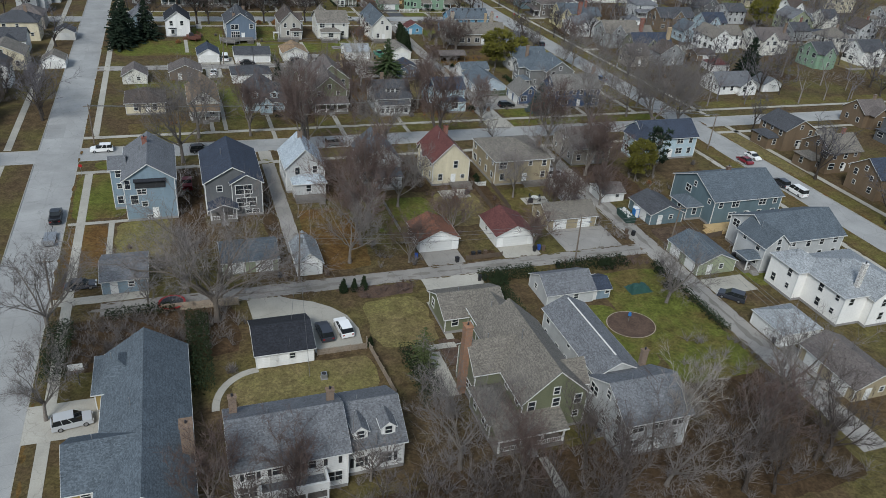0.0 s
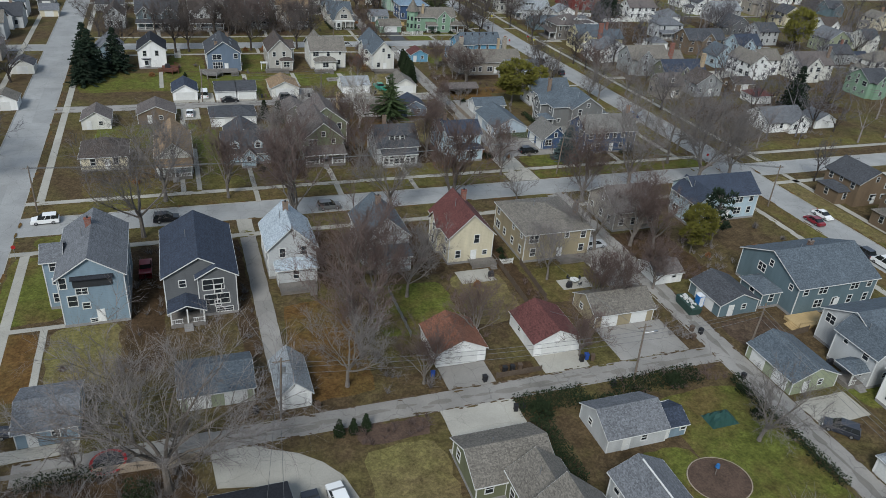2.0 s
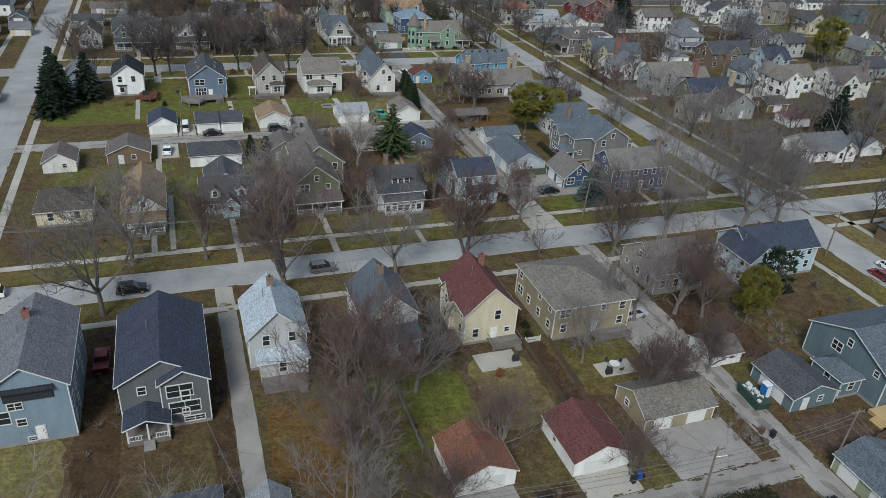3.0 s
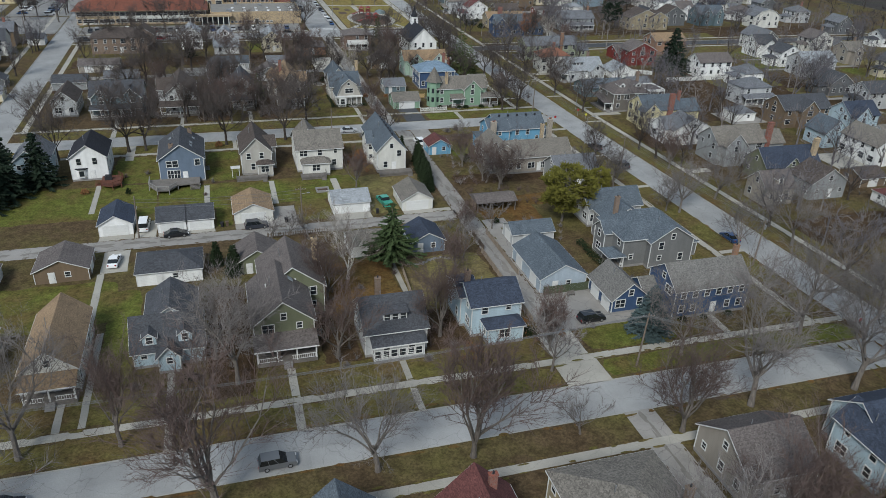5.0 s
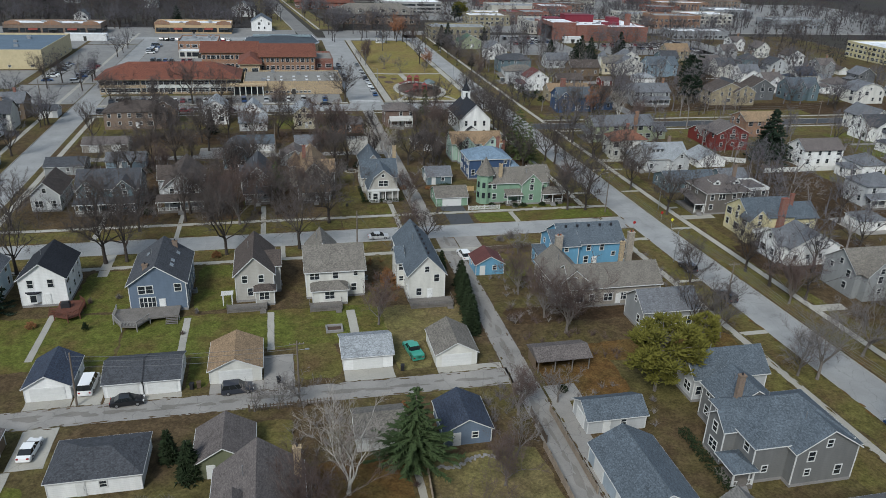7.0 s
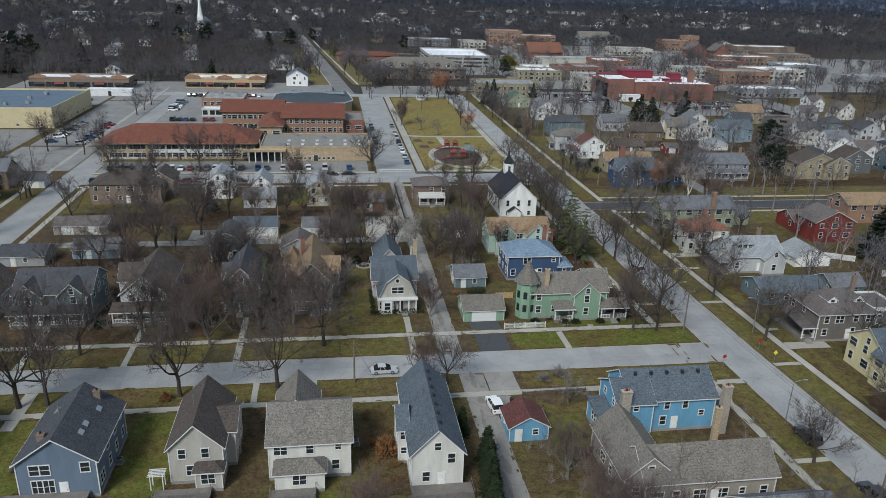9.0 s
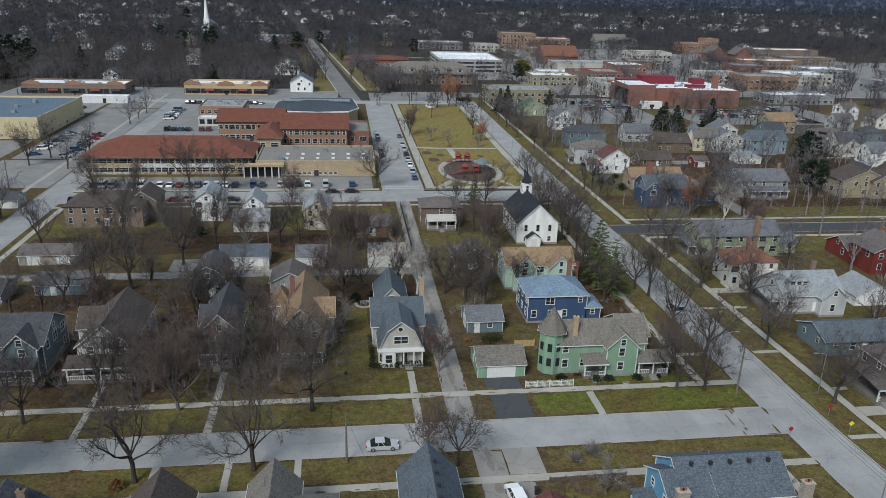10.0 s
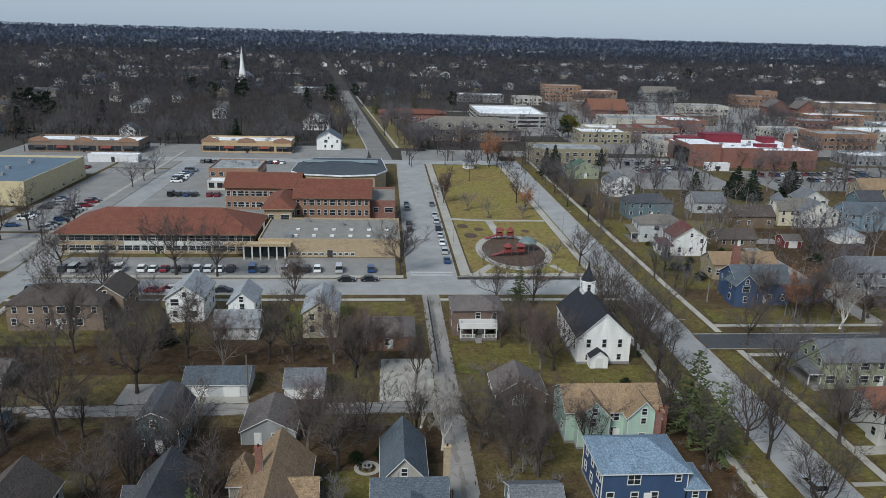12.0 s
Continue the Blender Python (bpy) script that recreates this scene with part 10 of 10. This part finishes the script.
WHITEWOOD = plain("white_fence_paint", (0.6, 0.6, 0.57), 0.7)
GREENWOOD = plain("green_fence_paint", (0.07, 0.085, 0.05), 0.85, var=0.3)
DARKWOOD = plain("dark_fence_wood", (0.1, 0.075, 0.055), 0.9, var=0.3)
for q in [
    ((15.2, 87.2), (22.6, 87.2), 1.1), ((22.9, 88.4), (24.0, 75.8), 1.2), ((59.4, 139), (58.9, 121.6), 1.2, DARKWOOD, "low dark wooden yard fence"), ((63.4, 138), (62.8, 126), 1.2, DARKWOOD, "low dark wooden yard fence"), ((38, 231.2), (50, 231.4), 1.2, DARKWOOD, "dark split-rail fence by the alley", 0.35),
    ((60.2, 199), (61.6, 218.2), 1.3), ((78.2, 190), (78.2, 216), 1.3), ((46.5, 108.6), (53.6, 108.6), 1.0, DARKWOOD, "low dark fence by the alley"), ((90.6, 309.2), (99, 309.2), 1.25, WHITEWOOD, "white picket fence before the house", 0.12, 0.08), 
    ((59.6, 138.6), (62.2, 138.6), 1.1, WHITEWOOD, "short white picket gate", 0.1, 0.08), ((37.4, 121), (37.4, 134), 1.1, METAL, "grey metal yard fence", 0.2), ((92, 324), (95.8, 324), 1.4, NEWWOOD, "new yellow timber board fence"), ((88, 284), (99, 284.2), 0.9, DARKWOOD, "dark timber fence by the yard"), ((91.6, 267.5), (100, 267.5), 1.2, DARKWOOD, "dark timber fence by the yard"),
    ((83.8, 198.2), (94.6, 198.2), 1.7, GREENWOOD, "dark green board fence before the pale garage"), ((79.0, 224), (79.0, 217), 1.2, DARKWOOD, "dark timber fence by the lane"), ((166, 352), (190, 340), 1.6, WHITEWOOD, "long white board fence"), ((190, 330), (215, 330), 1.6, WHITEWOOD, "long white board fence"), ((97, 106.6), (102, 107.2), 1.3, DARKWOOD, "dark silt fence on the plot"), ((82, 224), (82, 206), 1.2), ((77.4, 378), (77.4, 416), 1.6, DARKMETAL, "black metal railing along the lane", 0.12, 0.04),
    ((-3, 361), (8, 361), 1.6, NEWWOOD, "new yellow timber board fence"), ((5.5, 102.8), (-6, 103.2), 1.5),
]:
    fence(*q)

# ---- bins, furniture and yard clutter ----


def wheelie_bin(x, y, colour, turn=0):
    mat = plain("bin_" + colour, {"blue": (0.02, 0.06, 0.25), "black": (0.02, 0.02, 0.022), "brown": (0.1, 0.07, 0.05)}[colour], 0.6)
    e = thing("wheelie_bin", x, y, BASE + 0.03, f"{colour} plastic wheelie bin by the alley", "bin", turn=turn)
    part("body", Shape().prism([(-0.24, 0.05), (0.24, 0.05), (0.3, 0.98), (-0.3, 0.98)], "y", -0.3, 0.3), mat, e)
    part("lid", Shape().prism([(-0.33, 0.98), (0.34, 0.98), (0.3, 1.07), (-0.3, 1.05)], "y", -0.33, 0.33), mat, e)
    for v in (-0.27, 0.27):
        part("wheel", Shape().rod((-0.22, v - 0.03, 0.1), (-0.22, v + 0.03, 0.1), 0.1, None, 10), TYRE, e)


for x, y, c in ((60.6, 109.2, "black"), (61.6, 109.5, "blue"), (62.4, 109.1, "brown"), (44.6, 108.4, "black"), (62.3, 102.8, "black"), (46.4, 101.6, "black"), (47.3, 101.4, "black"), (48.2, 109.6, "black"), (49.4, 109.6, "black"), (50.6, 109.6, "brown"), (86.9, 73.6, "black"), (87.8, 73, "blue"), (93.5, 73.4, "blue"), (81.2, 107.9 + 2, "brown"), (82.6, 99.5, "black"),
                (29.4, 238.6, "black"), (30.4, 238.8, "brown"), (42.4, 238.2, "black"), (62, 238.6, "black"), (37.6, 111, "blue"), (13.8, 108.4, "brown"), (20.8, 108.6, "brown"), (85.6, 281.8, "black"), (12.9, 109.6, "black"), (83.4, 111, "black"), (82.4, 112, "brown")):
    wheelie_bin(x, y, c, prng.uniform(-20, 20))

e = thing("skip_container", 85.9, 118, BASE + 0.03, "dark skip heaped with building rubble", "skip", turn=86)
part("box", Shape().prism([(-2.2, 0.1), (2.2, 0.1), (2.5, 1.4), (-2.5, 1.4)], "y", -1.0, 1.0), plain("skip_green", (0.03, 0.06, 0.05), 0.7), e)
rub = Shape()
for k in range(40):
    u, v, z, w = prng.uniform(-2.1, 2.0), prng.uniform(-0.8, 0.7), 1.35 + prng.uniform(0, 0.4), prng.uniform(0.15, 0.5)
    rub.box(u, u + w, v, v + w * 0.7, z - 0.3, z)
part("rubble", rub, plain("rubble_white", (0.55, 0.54, 0.52), 0.9), e)["kind"] = "stuff"
e = thing("portable_toilet", 88.4, 118.4, BASE, "bright blue portable toilet on the building plot", "toilet")
part("cabin", Shape().box(-0.55, 0.55, -0.55, 0.55, 0, 2.1), plain("toilet_blue", (0.03, 0.16, 0.42), 0.5), e)
part("roof", Shape().prism([(-0.6, 2.1), (0.6, 2.1), (0.4, 2.3), (-0.4, 2.3)], "y", -0.6, 0.6), plain("toilet_white", (0.6, 0.62, 0.64), 0.5), e)
part("door", Shape().box(-0.4, 0.4, -0.58, -0.54, 0.1, 1.95), plain("toilet_white", (0.6, 0.62, 0.64), 0.5), e)

e = thing("trampoline", -4.5, 104.6, BASE, "round black trampoline with a red padded rim", "trampoline")
part("mat", ring_shape(0, 0, 0, 1.7, 0.75, 0.8), DARKMETAL, e)
part("rim", ring_shape(0, 0, 1.7, 2.05, 0.74, 0.85), plain("pad_red", (0.3, 0.02, 0.02), 0.6), e)
for k in range(6):
    a = k * math.pi / 3
    part("leg", Shape().rod((1.9 * math.cos(a), 1.9 * math.sin(a), 0), (1.9 * math.cos(a), 1.9 * math.sin(a), 0.78), 0.03), METAL, e)
e = thing("basketball_hoop", -16.6, 88.3, BASE, "basketball backboard on a dark post", "basketball hoop")
part("post", Shape().rod((0, 0, 0), (0, 0, 3.0), 0.07), DARKMETAL, e)
part("backboard", Shape().box(-0.9, 0.9, -0.5, -0.45, 2.8, 3.8), TRIM, e)
rm = ring_shape(0, -0.8, 0.2, 0.25, 3.0, 3.03, 16)
part("rim", rm, plain("rim_orange", (0.4, 0.1, 0.03), 0.5), e)
e = thing("flatbed_trailer", -24.4, 130.2, 0.02, "pale flatbed trailer behind the pickup", "trailer")
part("deck", Shape().box(-1.0, 1.0, -2.6, 2.2, 0.5, 0.62), METAL, e)
part("drawbar", Shape().rod((0, 2.2, 0.5), (0, 4.6, 0.5), 0.06), DARKMETAL, e)
part("ramp", Shape().box(-0.95, 0.95, -2.7, -2.6, 0.5, 1.5), METAL, e)
for v in (-0.9, 0.2):
    for u in (-1.05, 1.05):
        part("wheel", Shape().rod((u - 0.1, v, 0.3), (u + 0.1, v, 0.3), 0.3, None, 12), TYRE, e)
e = thing("tarpaulin_heap", 73.4, 92.8, BASE, "dark green tarpaulin over a heap in the lawn", "tarpaulin")
tv_, tf_ = [], []
for i in range(9):
    for j in range(7):
        u, v = -2.2 + 0.55 * i, -1.4 + 0.47 * j
        edge = max(abs(u) / 2.2, abs(v) / 1.4)
        tv_.append((u, v, max(0.02, (1.1 + prng.uniform(-0.25, 0.25)) * (1 - edge ** 3))))
for i in range(8):
    for j in range(6):
        k = i * 7 + j
        tf_.append((k, k + 7, k + 8, k + 1))
part("sheet", raw_mesh("sheet", tv_, tf_, plain("tarp_green", (0.02, 0.06, 0.05), 0.5)), None, e)
e = thing("garden_statue_post", 66.2, 84.4, BASE + 0.05, "small blue garden ornament on a post", "ornament")
part("post", Shape().rod((0, 0, 0), (0, 0, 1.2), 0.06), DECKWOOD, e)
part("ornament", Shape().rod((0, 0, 1.2), (0, 0, 1.7), 0.3, 0.22, 10), plain("ornament_blue", (0.03, 0.14, 0.35), 0.5), e)
e = thing("patio_table", 70.2, 129.8, BASE + 0.05, "round white patio table on a patio", "table")
part("top", ring_shape(0, 0, 0, 0.8, 0.7, 0.75), TRIM, e)
part("leg", Shape().rod((0, 0, 0), (0, 0, 0.7), 0.05), METAL, e)
for k in range(4):
    a = k * math.pi / 2 + 0.4
    c = thing("patio_chair", 70.2 + 1.3 * math.cos(a), 129.8 + 1.3 * math.sin(a), BASE + 0.05, "dark metal patio chair at the round table", "chair", "patio chairs", math.degrees(a) + 90)
    part("seat", Shape().box(-0.24, 0.24, -0.24, 0.24, 0.42, 0.46), DARKMETAL, c)
    part("backrest", Shape().box(-0.24, 0.24, -0.26, -0.22, 0.46, 0.95), DARKMETAL, c)
    for u in (-0.2, 0.2):
        for v in (-0.2, 0.2):
            part("leg", Shape().rod((u, v, 0), (u, v, 0.42), 0.02), DARKMETAL, c)
e = thing("timber_deck", 104, 109.6, BASE, "new yellow timber deck behind the slate-blue house", "deck")
part("platform", Shape().box(-3.4, 3.6, -1.8, 1.8, 0.5, 0.65), NEWWOOD, e)
part("skirt", Shape().box(-3.3, 3.5, -1.7, 1.8, 0.0, 0.5), NEWWOOD, e)
for k in range(3):
    part("step", Shape().box(-4.4 + 0.33 * k, -3.4, -1.6, 0.5, 0, 0.17 * (k + 1)), NEWWOOD, e)
part("railing", Shape().box(-3.4, 3.6, -1.8, -1.72, 1.45, 1.52).box(-3.4, -3.3, -1.8, -1.7, 0.6, 1.5).box(0, 0.1, -1.8, -1.7, 0.6, 1.5).box(3.5, 3.6, -1.8, -1.7, 0.6, 1.5), NEWWOOD, e)
e = thing("garden_fountain", 64.3, 345.3, BASE, "round stone garden basin ringed by paving", "fountain")
part("ring", ring_shape(0, 0, 1.3, 2.0, 0, 0.1, 28), CONCRETE, e)
part("basin", ring_shape(0, 0, 0.5, 0.8, 0, 0.55, 24), STONE, e)
part("pedestal", Shape().rod((0, 0, 0), (0, 0, 0.9), 0.2, 0.14, 10), STONE, e)
e = thing("fire_pit", 52.2, 253.5, BASE, "square stone fire pit in the lawn", "fire pit")
part("wall", Shape().box(-1.5, 1.5, -1.2, -0.9, 0, 0.45).box(-1.5, 1.5, 0.9, 1.2, 0, 0.45).box(-1.5, -1.2, -0.9, 0.9, 0, 0.45).box(1.2, 1.5, -0.9, 0.9, 0, 0.45), STONE, e)
part("ash", Shape().box(-1.2, 1.2, -0.9, 0.9, 0, 0.12), MULCH, e)

e = thing("stone_edging", 67, 215, BASE, "curved row of rough pale stones edging a planting bed", "stone edging")
rk = random.Random(31)
for k in range(34):
    u, s = -4.2 + 8.4 * k / 33, rk.uniform(0.16, 0.3)
    part("stone", Shape().prism([(-s, 0), (s * 0.9, 0), (s * 0.7, s * 0.7), (-s * 0.2, s * 0.95), (-s * 0.8, s * 0.5)], "y", -s * 0.7, s * 0.7), STONE, e, at=pose(u, 0.8 * math.sin(u * 0.7) + rk.uniform(-0.3, 0.3), 0, 0, 0, rk.uniform(0, 180)))


def garden_bench(x, y, turn, z=BASE + 0.04):
    e = thing("garden_bench", x, y, z, "weathered grey timber garden bench in the yard", "bench", turn=turn)
    part("seat", Shape().box(-0.75, 0.75, -0.22, 0.22, 0.42, 0.47), DECKWOOD, e)
    part("backrest", Shape().box(-0.75, 0.75, 0.2, 0.25, 0.5, 0.95), DECKWOOD, e)
    for u in (-0.65, 0.65):
        part("leg", Shape().box(u - 0.05, u + 0.05, -0.2, 0.22, 0, 0.42), DECKWOOD, e)


def air_conditioner(x, y, z=BASE + 0.02):
    e = thing("air_conditioner", x, y, z, "grey outdoor air conditioner unit beside a house", "air conditioner")
    part("case", Shape().box(-0.4, 0.4, -0.4, 0.4, 0.06, 0.8), METAL, e)
    part("fan_grille", ring_shape(0, 0, 0, 0.33, 0.8, 0.84, 14), DARKMETAL, e)
    part("pad", Shape().box(-0.5, 0.5, -0.5, 0.5, 0, 0.06), STONE, e)


def pergola(x, y):
    e = thing("pergola", x, y, BASE, "small white garden pergola beside the deck", "pergola")
    for u in (-0.8, 0.8):
        for v in (-0.6, 0.6):
            part("post", Shape().box(u - 0.06, u + 0.06, v - 0.06, v + 0.06, 0, 2.3), TRIM, e)
    for k in range(6):
        v = -0.8 + 0.32 * k
        part("slat", Shape().box(-1.1, 1.1, v - 0.03, v + 0.03, 2.3, 2.42), TRIM, e)


def barbecue(x, y, z=BASE + 0.04):
    e = thing("barbecue", x, y, z, "covered black barbecue grill on the patio", "barbecue")
    part("cart", Shape().box(-0.5, 0.5, -0.25, 0.25, 0.08, 0.85), DARKMETAL, e)
    part("hood", Shape().prism([(-0.28, 0.85), (0.28, 0.85), (0.22, 1.1), (-0.1, 1.18)], "x", -0.4, 0.4), DARKMETAL, e)
    for u in (-0.4, 0.4):
        part("wheel", Shape().rod((u, -0.2, 0.08), (u + 0.05, -0.2, 0.08), 0.08, None, 8), TYRE, e)


for q in ((88.6, 196.8, 8), (95.5, 199.4, 10), (55.4, 201.5, 0), (36, 252, 20), (70, 204, 180)):
    garden_bench(*q)
for q in ((59.9, 192), (43.2, 195), (26.4, 197), (117.2, 212), (26.8, 148), (43.8, 150), (13, 147), (59.2, 150), (48, 62), (15.2, 82), (43, 273), (27, 272), (60, 273)):
    air_conditioner(*q)
pergola(33.4, 266)
for q in ((56.4, 135), (68.6, 128.6), (30.4, 80), (98.6, 99), (54.5, 203)):
    barbecue(*q)

# ---- hedges, brushwood and shrubs ----
for q in [(46.5, 57, 99.6, 103.4, 1.5), (61.5, 76, 99.8, 103.4, 1.4), (80, 81.8, 78, 100, 1.3), (-21.6, -18, 88, 101, 2.6), (-2.6, 0.6, 82, 100, 2.4), (26.6, 29.8, 72, 84, 3.0), (-14, -4, 102, 104, 1.6), (98.4, 100.2, 203, 216, 1.0), (46.2, 49, 86, 98, 3.0), (55.8, 62, 98.6, 101, 1.2), (64.6, 65.5, 318, 330, 0.6), (64.4, 75.4, 317.2, 318.8, 0.8), (100, 118, 312, 312.9, 0.5), (86, 90, 325, 327.5, 1.5)]:
    hedge(*q, density=20)
for q in [
    (-21, 6, 92, 104, 3.4, 90, TWIG), (-17, -1, 91, 103, 2.6, 60, DARKTWIG), (24, 35, 100, 104, 1.5, 26, REDTWIG), (24, 35, 48, 66, 4.2, 42, TWIG), (36, 52, 48, 60, 3.4, 34, TWIG), (53, 80, 46, 58, 3.6, 34, TWIG), (-20, 2, 50, 62, 3.4, 30, TWIG), (0, 24, 54, 63, 2.6, 40, TWIG), (68, 81, 60, 78, 3.0, 34, TWIG), (60.4, 62.6, 119, 133, 1.4, 14, REDTWIG), (47.2, 49.4, 117, 136, 1.6, 18, REDTWIG),
    (62, 80, 99, 104, 2.2, 30, REDTWIG), (78, 82, 108, 126, 2.4, 16, TWIG), (85, 97, 126, 143, 2.8, 34, REDTWIG), (98, 105, 126, 140, 2.0, 18, TWIG), (29, 33, 134, 158, 2.2, 20, TWIG), (44.5, 49, 138, 158, 2.4, 22, TWIG), (-3, 2, 122, 156, 2.0, 22, TWIG), (13, 15.4, 122, 156, 1.4, 14, TWIG), (30.4, 33, 108.5, 119, 2.0, 12, TWIG), (36.5, 38.6, 108.8, 122, 2.2, 14, TWIG), (77.5, 82, 60, 78, 2.0, 14, TWIG),
    (43.6, 48.6, 186, 216, 2.6, 34, TWIG), (59.4, 66.4, 184, 198, 2.4, 28, REDTWIG), (25.8, 32.6, 184, 214, 2.2, 28, TWIG), (75.4, 78, 184, 198, 1.8, 12, DRYLEAF), (62, 66.6, 181, 187, 1.6, 10, DRYLEAF), (84, 100, 236, 256, 2.4, 44, REDTWIG), (84, 93, 250, 271, 2.2, 24, TWIG), (72, 78, 222, 231, 2.6, 18, TWIG), (84, 98, 217, 232, 1.8, 20, TWIG), (44, 52, 219, 231, 2.6, 26, TWIG),
    (60.4, 66, 262, 284, 2.2, 22, DRYLEAF), (90, 100, 280, 284.5, 1.6, 24, REDTWIG), (118.5, 124, 242, 284, 2.2, 26, TWIG), (10.6, 15.8, 314, 345, 2.8, 26, TWIG), (25.2, 34.6, 310, 345, 3.0, 50, TWIG), (42.4, 48.2, 312, 345, 2.8, 34, TWIG), (57.2, 60, 318, 350, 2.4, 18, TWIG), (82, 95, 338, 362, 2.6, 34, TWIG), (-16, 28, 336, 350, 2.4, 40, TWIG), (44, 75, 374, 390, 2.2, 50, REDTWIG), (-18, 30, 380, 398, 2.0, 40, TWIG),
    (82, 100, 362, 380, 2.2, 26, TWIG), (112, 124, 318, 372, 2.4, 40, TWIG), (150, 185, 184, 280, 2.2, 110, TWIG), (160, 200, 284, 380, 2.0, 100, TWIG), (150, 240, 402, 560, 2.0, 130, TWIG), (-60, -40, 175, 430, 2.4, 90, TWIG),
]:
    brushwood(*q[:6], q[6], r=0.028)
for kind, x, y, w, h in [("evergreen", 22.4, 103, 1.6, 2.2), ("evergreen", 60.6, 139.8, 1.8, 1.4), ("evergreen", 61.4, 142.6, 1.8, 1.3), ("twiggy", 34, 66, 4, 2.6), ("twiggy", 30, 70, 4, 3), ("twiggy", 48, 64, 4, 2.6), ("twiggy", 63, 62, 5, 3), ("evergreen", 23.2, 87.4, 1.2, 2.0), ("twiggy", 36, 140, 3, 2), ("twiggy", 16, 187, 3, 1.6), ("evergreen", 76.2, 187, 2.2, 1.6), ("evergreen", 113, 184.6, 2, 0.9), ("evergreen", 104, 184.8, 2, 0.9), ("twiggy", 58.5, 184, 3, 1.6),
                         ("evergreen", 108, 184.7, 1.6, 0.8), ("dry", 66.5, 184.4, 2.4, 1.5), ("dry", 36, 287.6, 3, 2), ("dry", 30, 288, 2.4, 1.6), ("evergreen", 12.6, 317, 2, 1.2), ("evergreen", 62.6, 346.6, 3, 2.2), ("evergreen", 66.4, 348, 3, 2), ("twiggy", 68.4, 288, 4, 2.6), ("dry", 64.2, 270, 4, 3.4), ("twiggy", 96, 290, 5, 2.4), ("twiggy", 93, 288.6, 4, 2), ("evergreen", 119, 424 - 40, 2, 1.4), ("evergreen", 150.6, 452, 4, 3), ("evergreen", 152, 440, 3.4, 3),
                         ("evergreen", 97.5, 311.4, 2.6, 1.1), ("evergreen", 103.5, 310.6, 2.4, 1.0), ("evergreen", 105.8, 310.6, 2.4, 1.0), ("evergreen", 111, 310.6, 2.4, 1.0), ("red", 130, 318, 2, 1.6), ("twiggy", 3, 86, 3, 2), ("twiggy", -5, 62, 4, 3), ("evergreen", 49.5, 100.2, 4, 2.2), ("evergreen", 71.5, 101, 4, 1.8), ("evergreen", 79, 92, 2.4, 1.5), ("evergreen", 80.4, 97, 2.4, 1.4)]:
    shrub(kind, x, y, w, h)
rrng = random.Random(8)
for _ in range(90):
    x, y = rrng.uniform(-14, 122), rrng.choice((rrng.uniform(185, 190), rrng.uniform(255, 284), rrng.uniform(310, 350), rrng.uniform(120, 158), rrng.uniform(196, 230)))
    if clear(x, y, 1.0):
        shrub(rrng.choice(("twiggy", "twiggy", "evergreen", "red", "dry")), x, y, rrng.uniform(1.2, 2.4), rrng.uniform(0.8, 1.8))

for x, y, w, h in ((149.5, 441.5, 4.6, 2.6), (153.5, 433.5, 4.2, 2.4), (157, 449.5, 3.0, 1.8), (170.5, 458, 3.6, 2.0), (150.5, 486, 2.6, 2.2), (196, 450, 5.0, 2.6), (202, 447, 4.0, 2.4), (150.6, 467, 2.4, 1.6), (90, 396, 3.0, 2.0), (112.5, 371.5, 2.6, 1.6)):
    shrub("evergreen", x, y, w, h)

# ---- street slabs and sidewalk slabs, each with its joint ----
def lay(parent_name, x0, x1, y0, y1, nx, ny, top, mat, name):
    """Slabs in rows over a rectangle, laid on the first setting of that name that holds its middle."""
    w, d = (x1 - x0) / nx, (y1 - y0) / ny
    me = Shape().box(-w / 2 + 0.02, w / 2 - 0.02, -d / 2 + 0.02, d / 2 - 0.02, -0.03, 0).mesh(name, [mat])
    mx, my = (x0 + x1) / 2, (y0 + y1) / 2
    host = None
    for o in scene.objects:
        if o.name.split(".")[0] == parent_name:
            c = np.array([v.co[:] for v in o.data.vertices])
            if c[:, 0].min() <= mx <= c[:, 0].max() and c[:, 1].min() <= my <= c[:, 1].max():
                host = o
                break
    for i in range(nx):
        for j in range(ny):
            part(name, me, None, host, at=pose(bow(x0 + w * (i + 0.5), y0 + d * (j + 0.5)), y0 + d * (j + 0.5), top + srng.uniform(-0.004, 0.004)))


srng = random.Random(4)
lay("road", -22.5, 132, 165.5, 172.8, 28, 2, 0.02, ROADTOP, "road_slab")
lay("road", -22.5, 132, 292.5, 300, 28, 2, 0.02, ROADTOP, "road_slab")
lay("road", 132, 140.5, 176, 410, 2, 36, 0.02, ROADTOP, "road_slab")
lay("road", -31, -22.5, 70, 290, 2, 24, 0.02, ROADTOP, "road_slab")
lay("pavement", -2, 77, 178.3, 179.8, 38, 1, W + 0.014, CONCRETE, "paving_slab")
lay("pavement", 84, 131, 178.3, 179.8, 24, 1, W + 0.014, CONCRETE, "paving_slab")
lay("pavement", 30, 76, 307.4, 308.9, 30, 1, W + 0.014, CONCRETE, "paving_slab")
lay("pavement", 90.5, 131, 307.4, 308.9, 27, 1, W + 0.014, CONCRETE, "paving_slab")
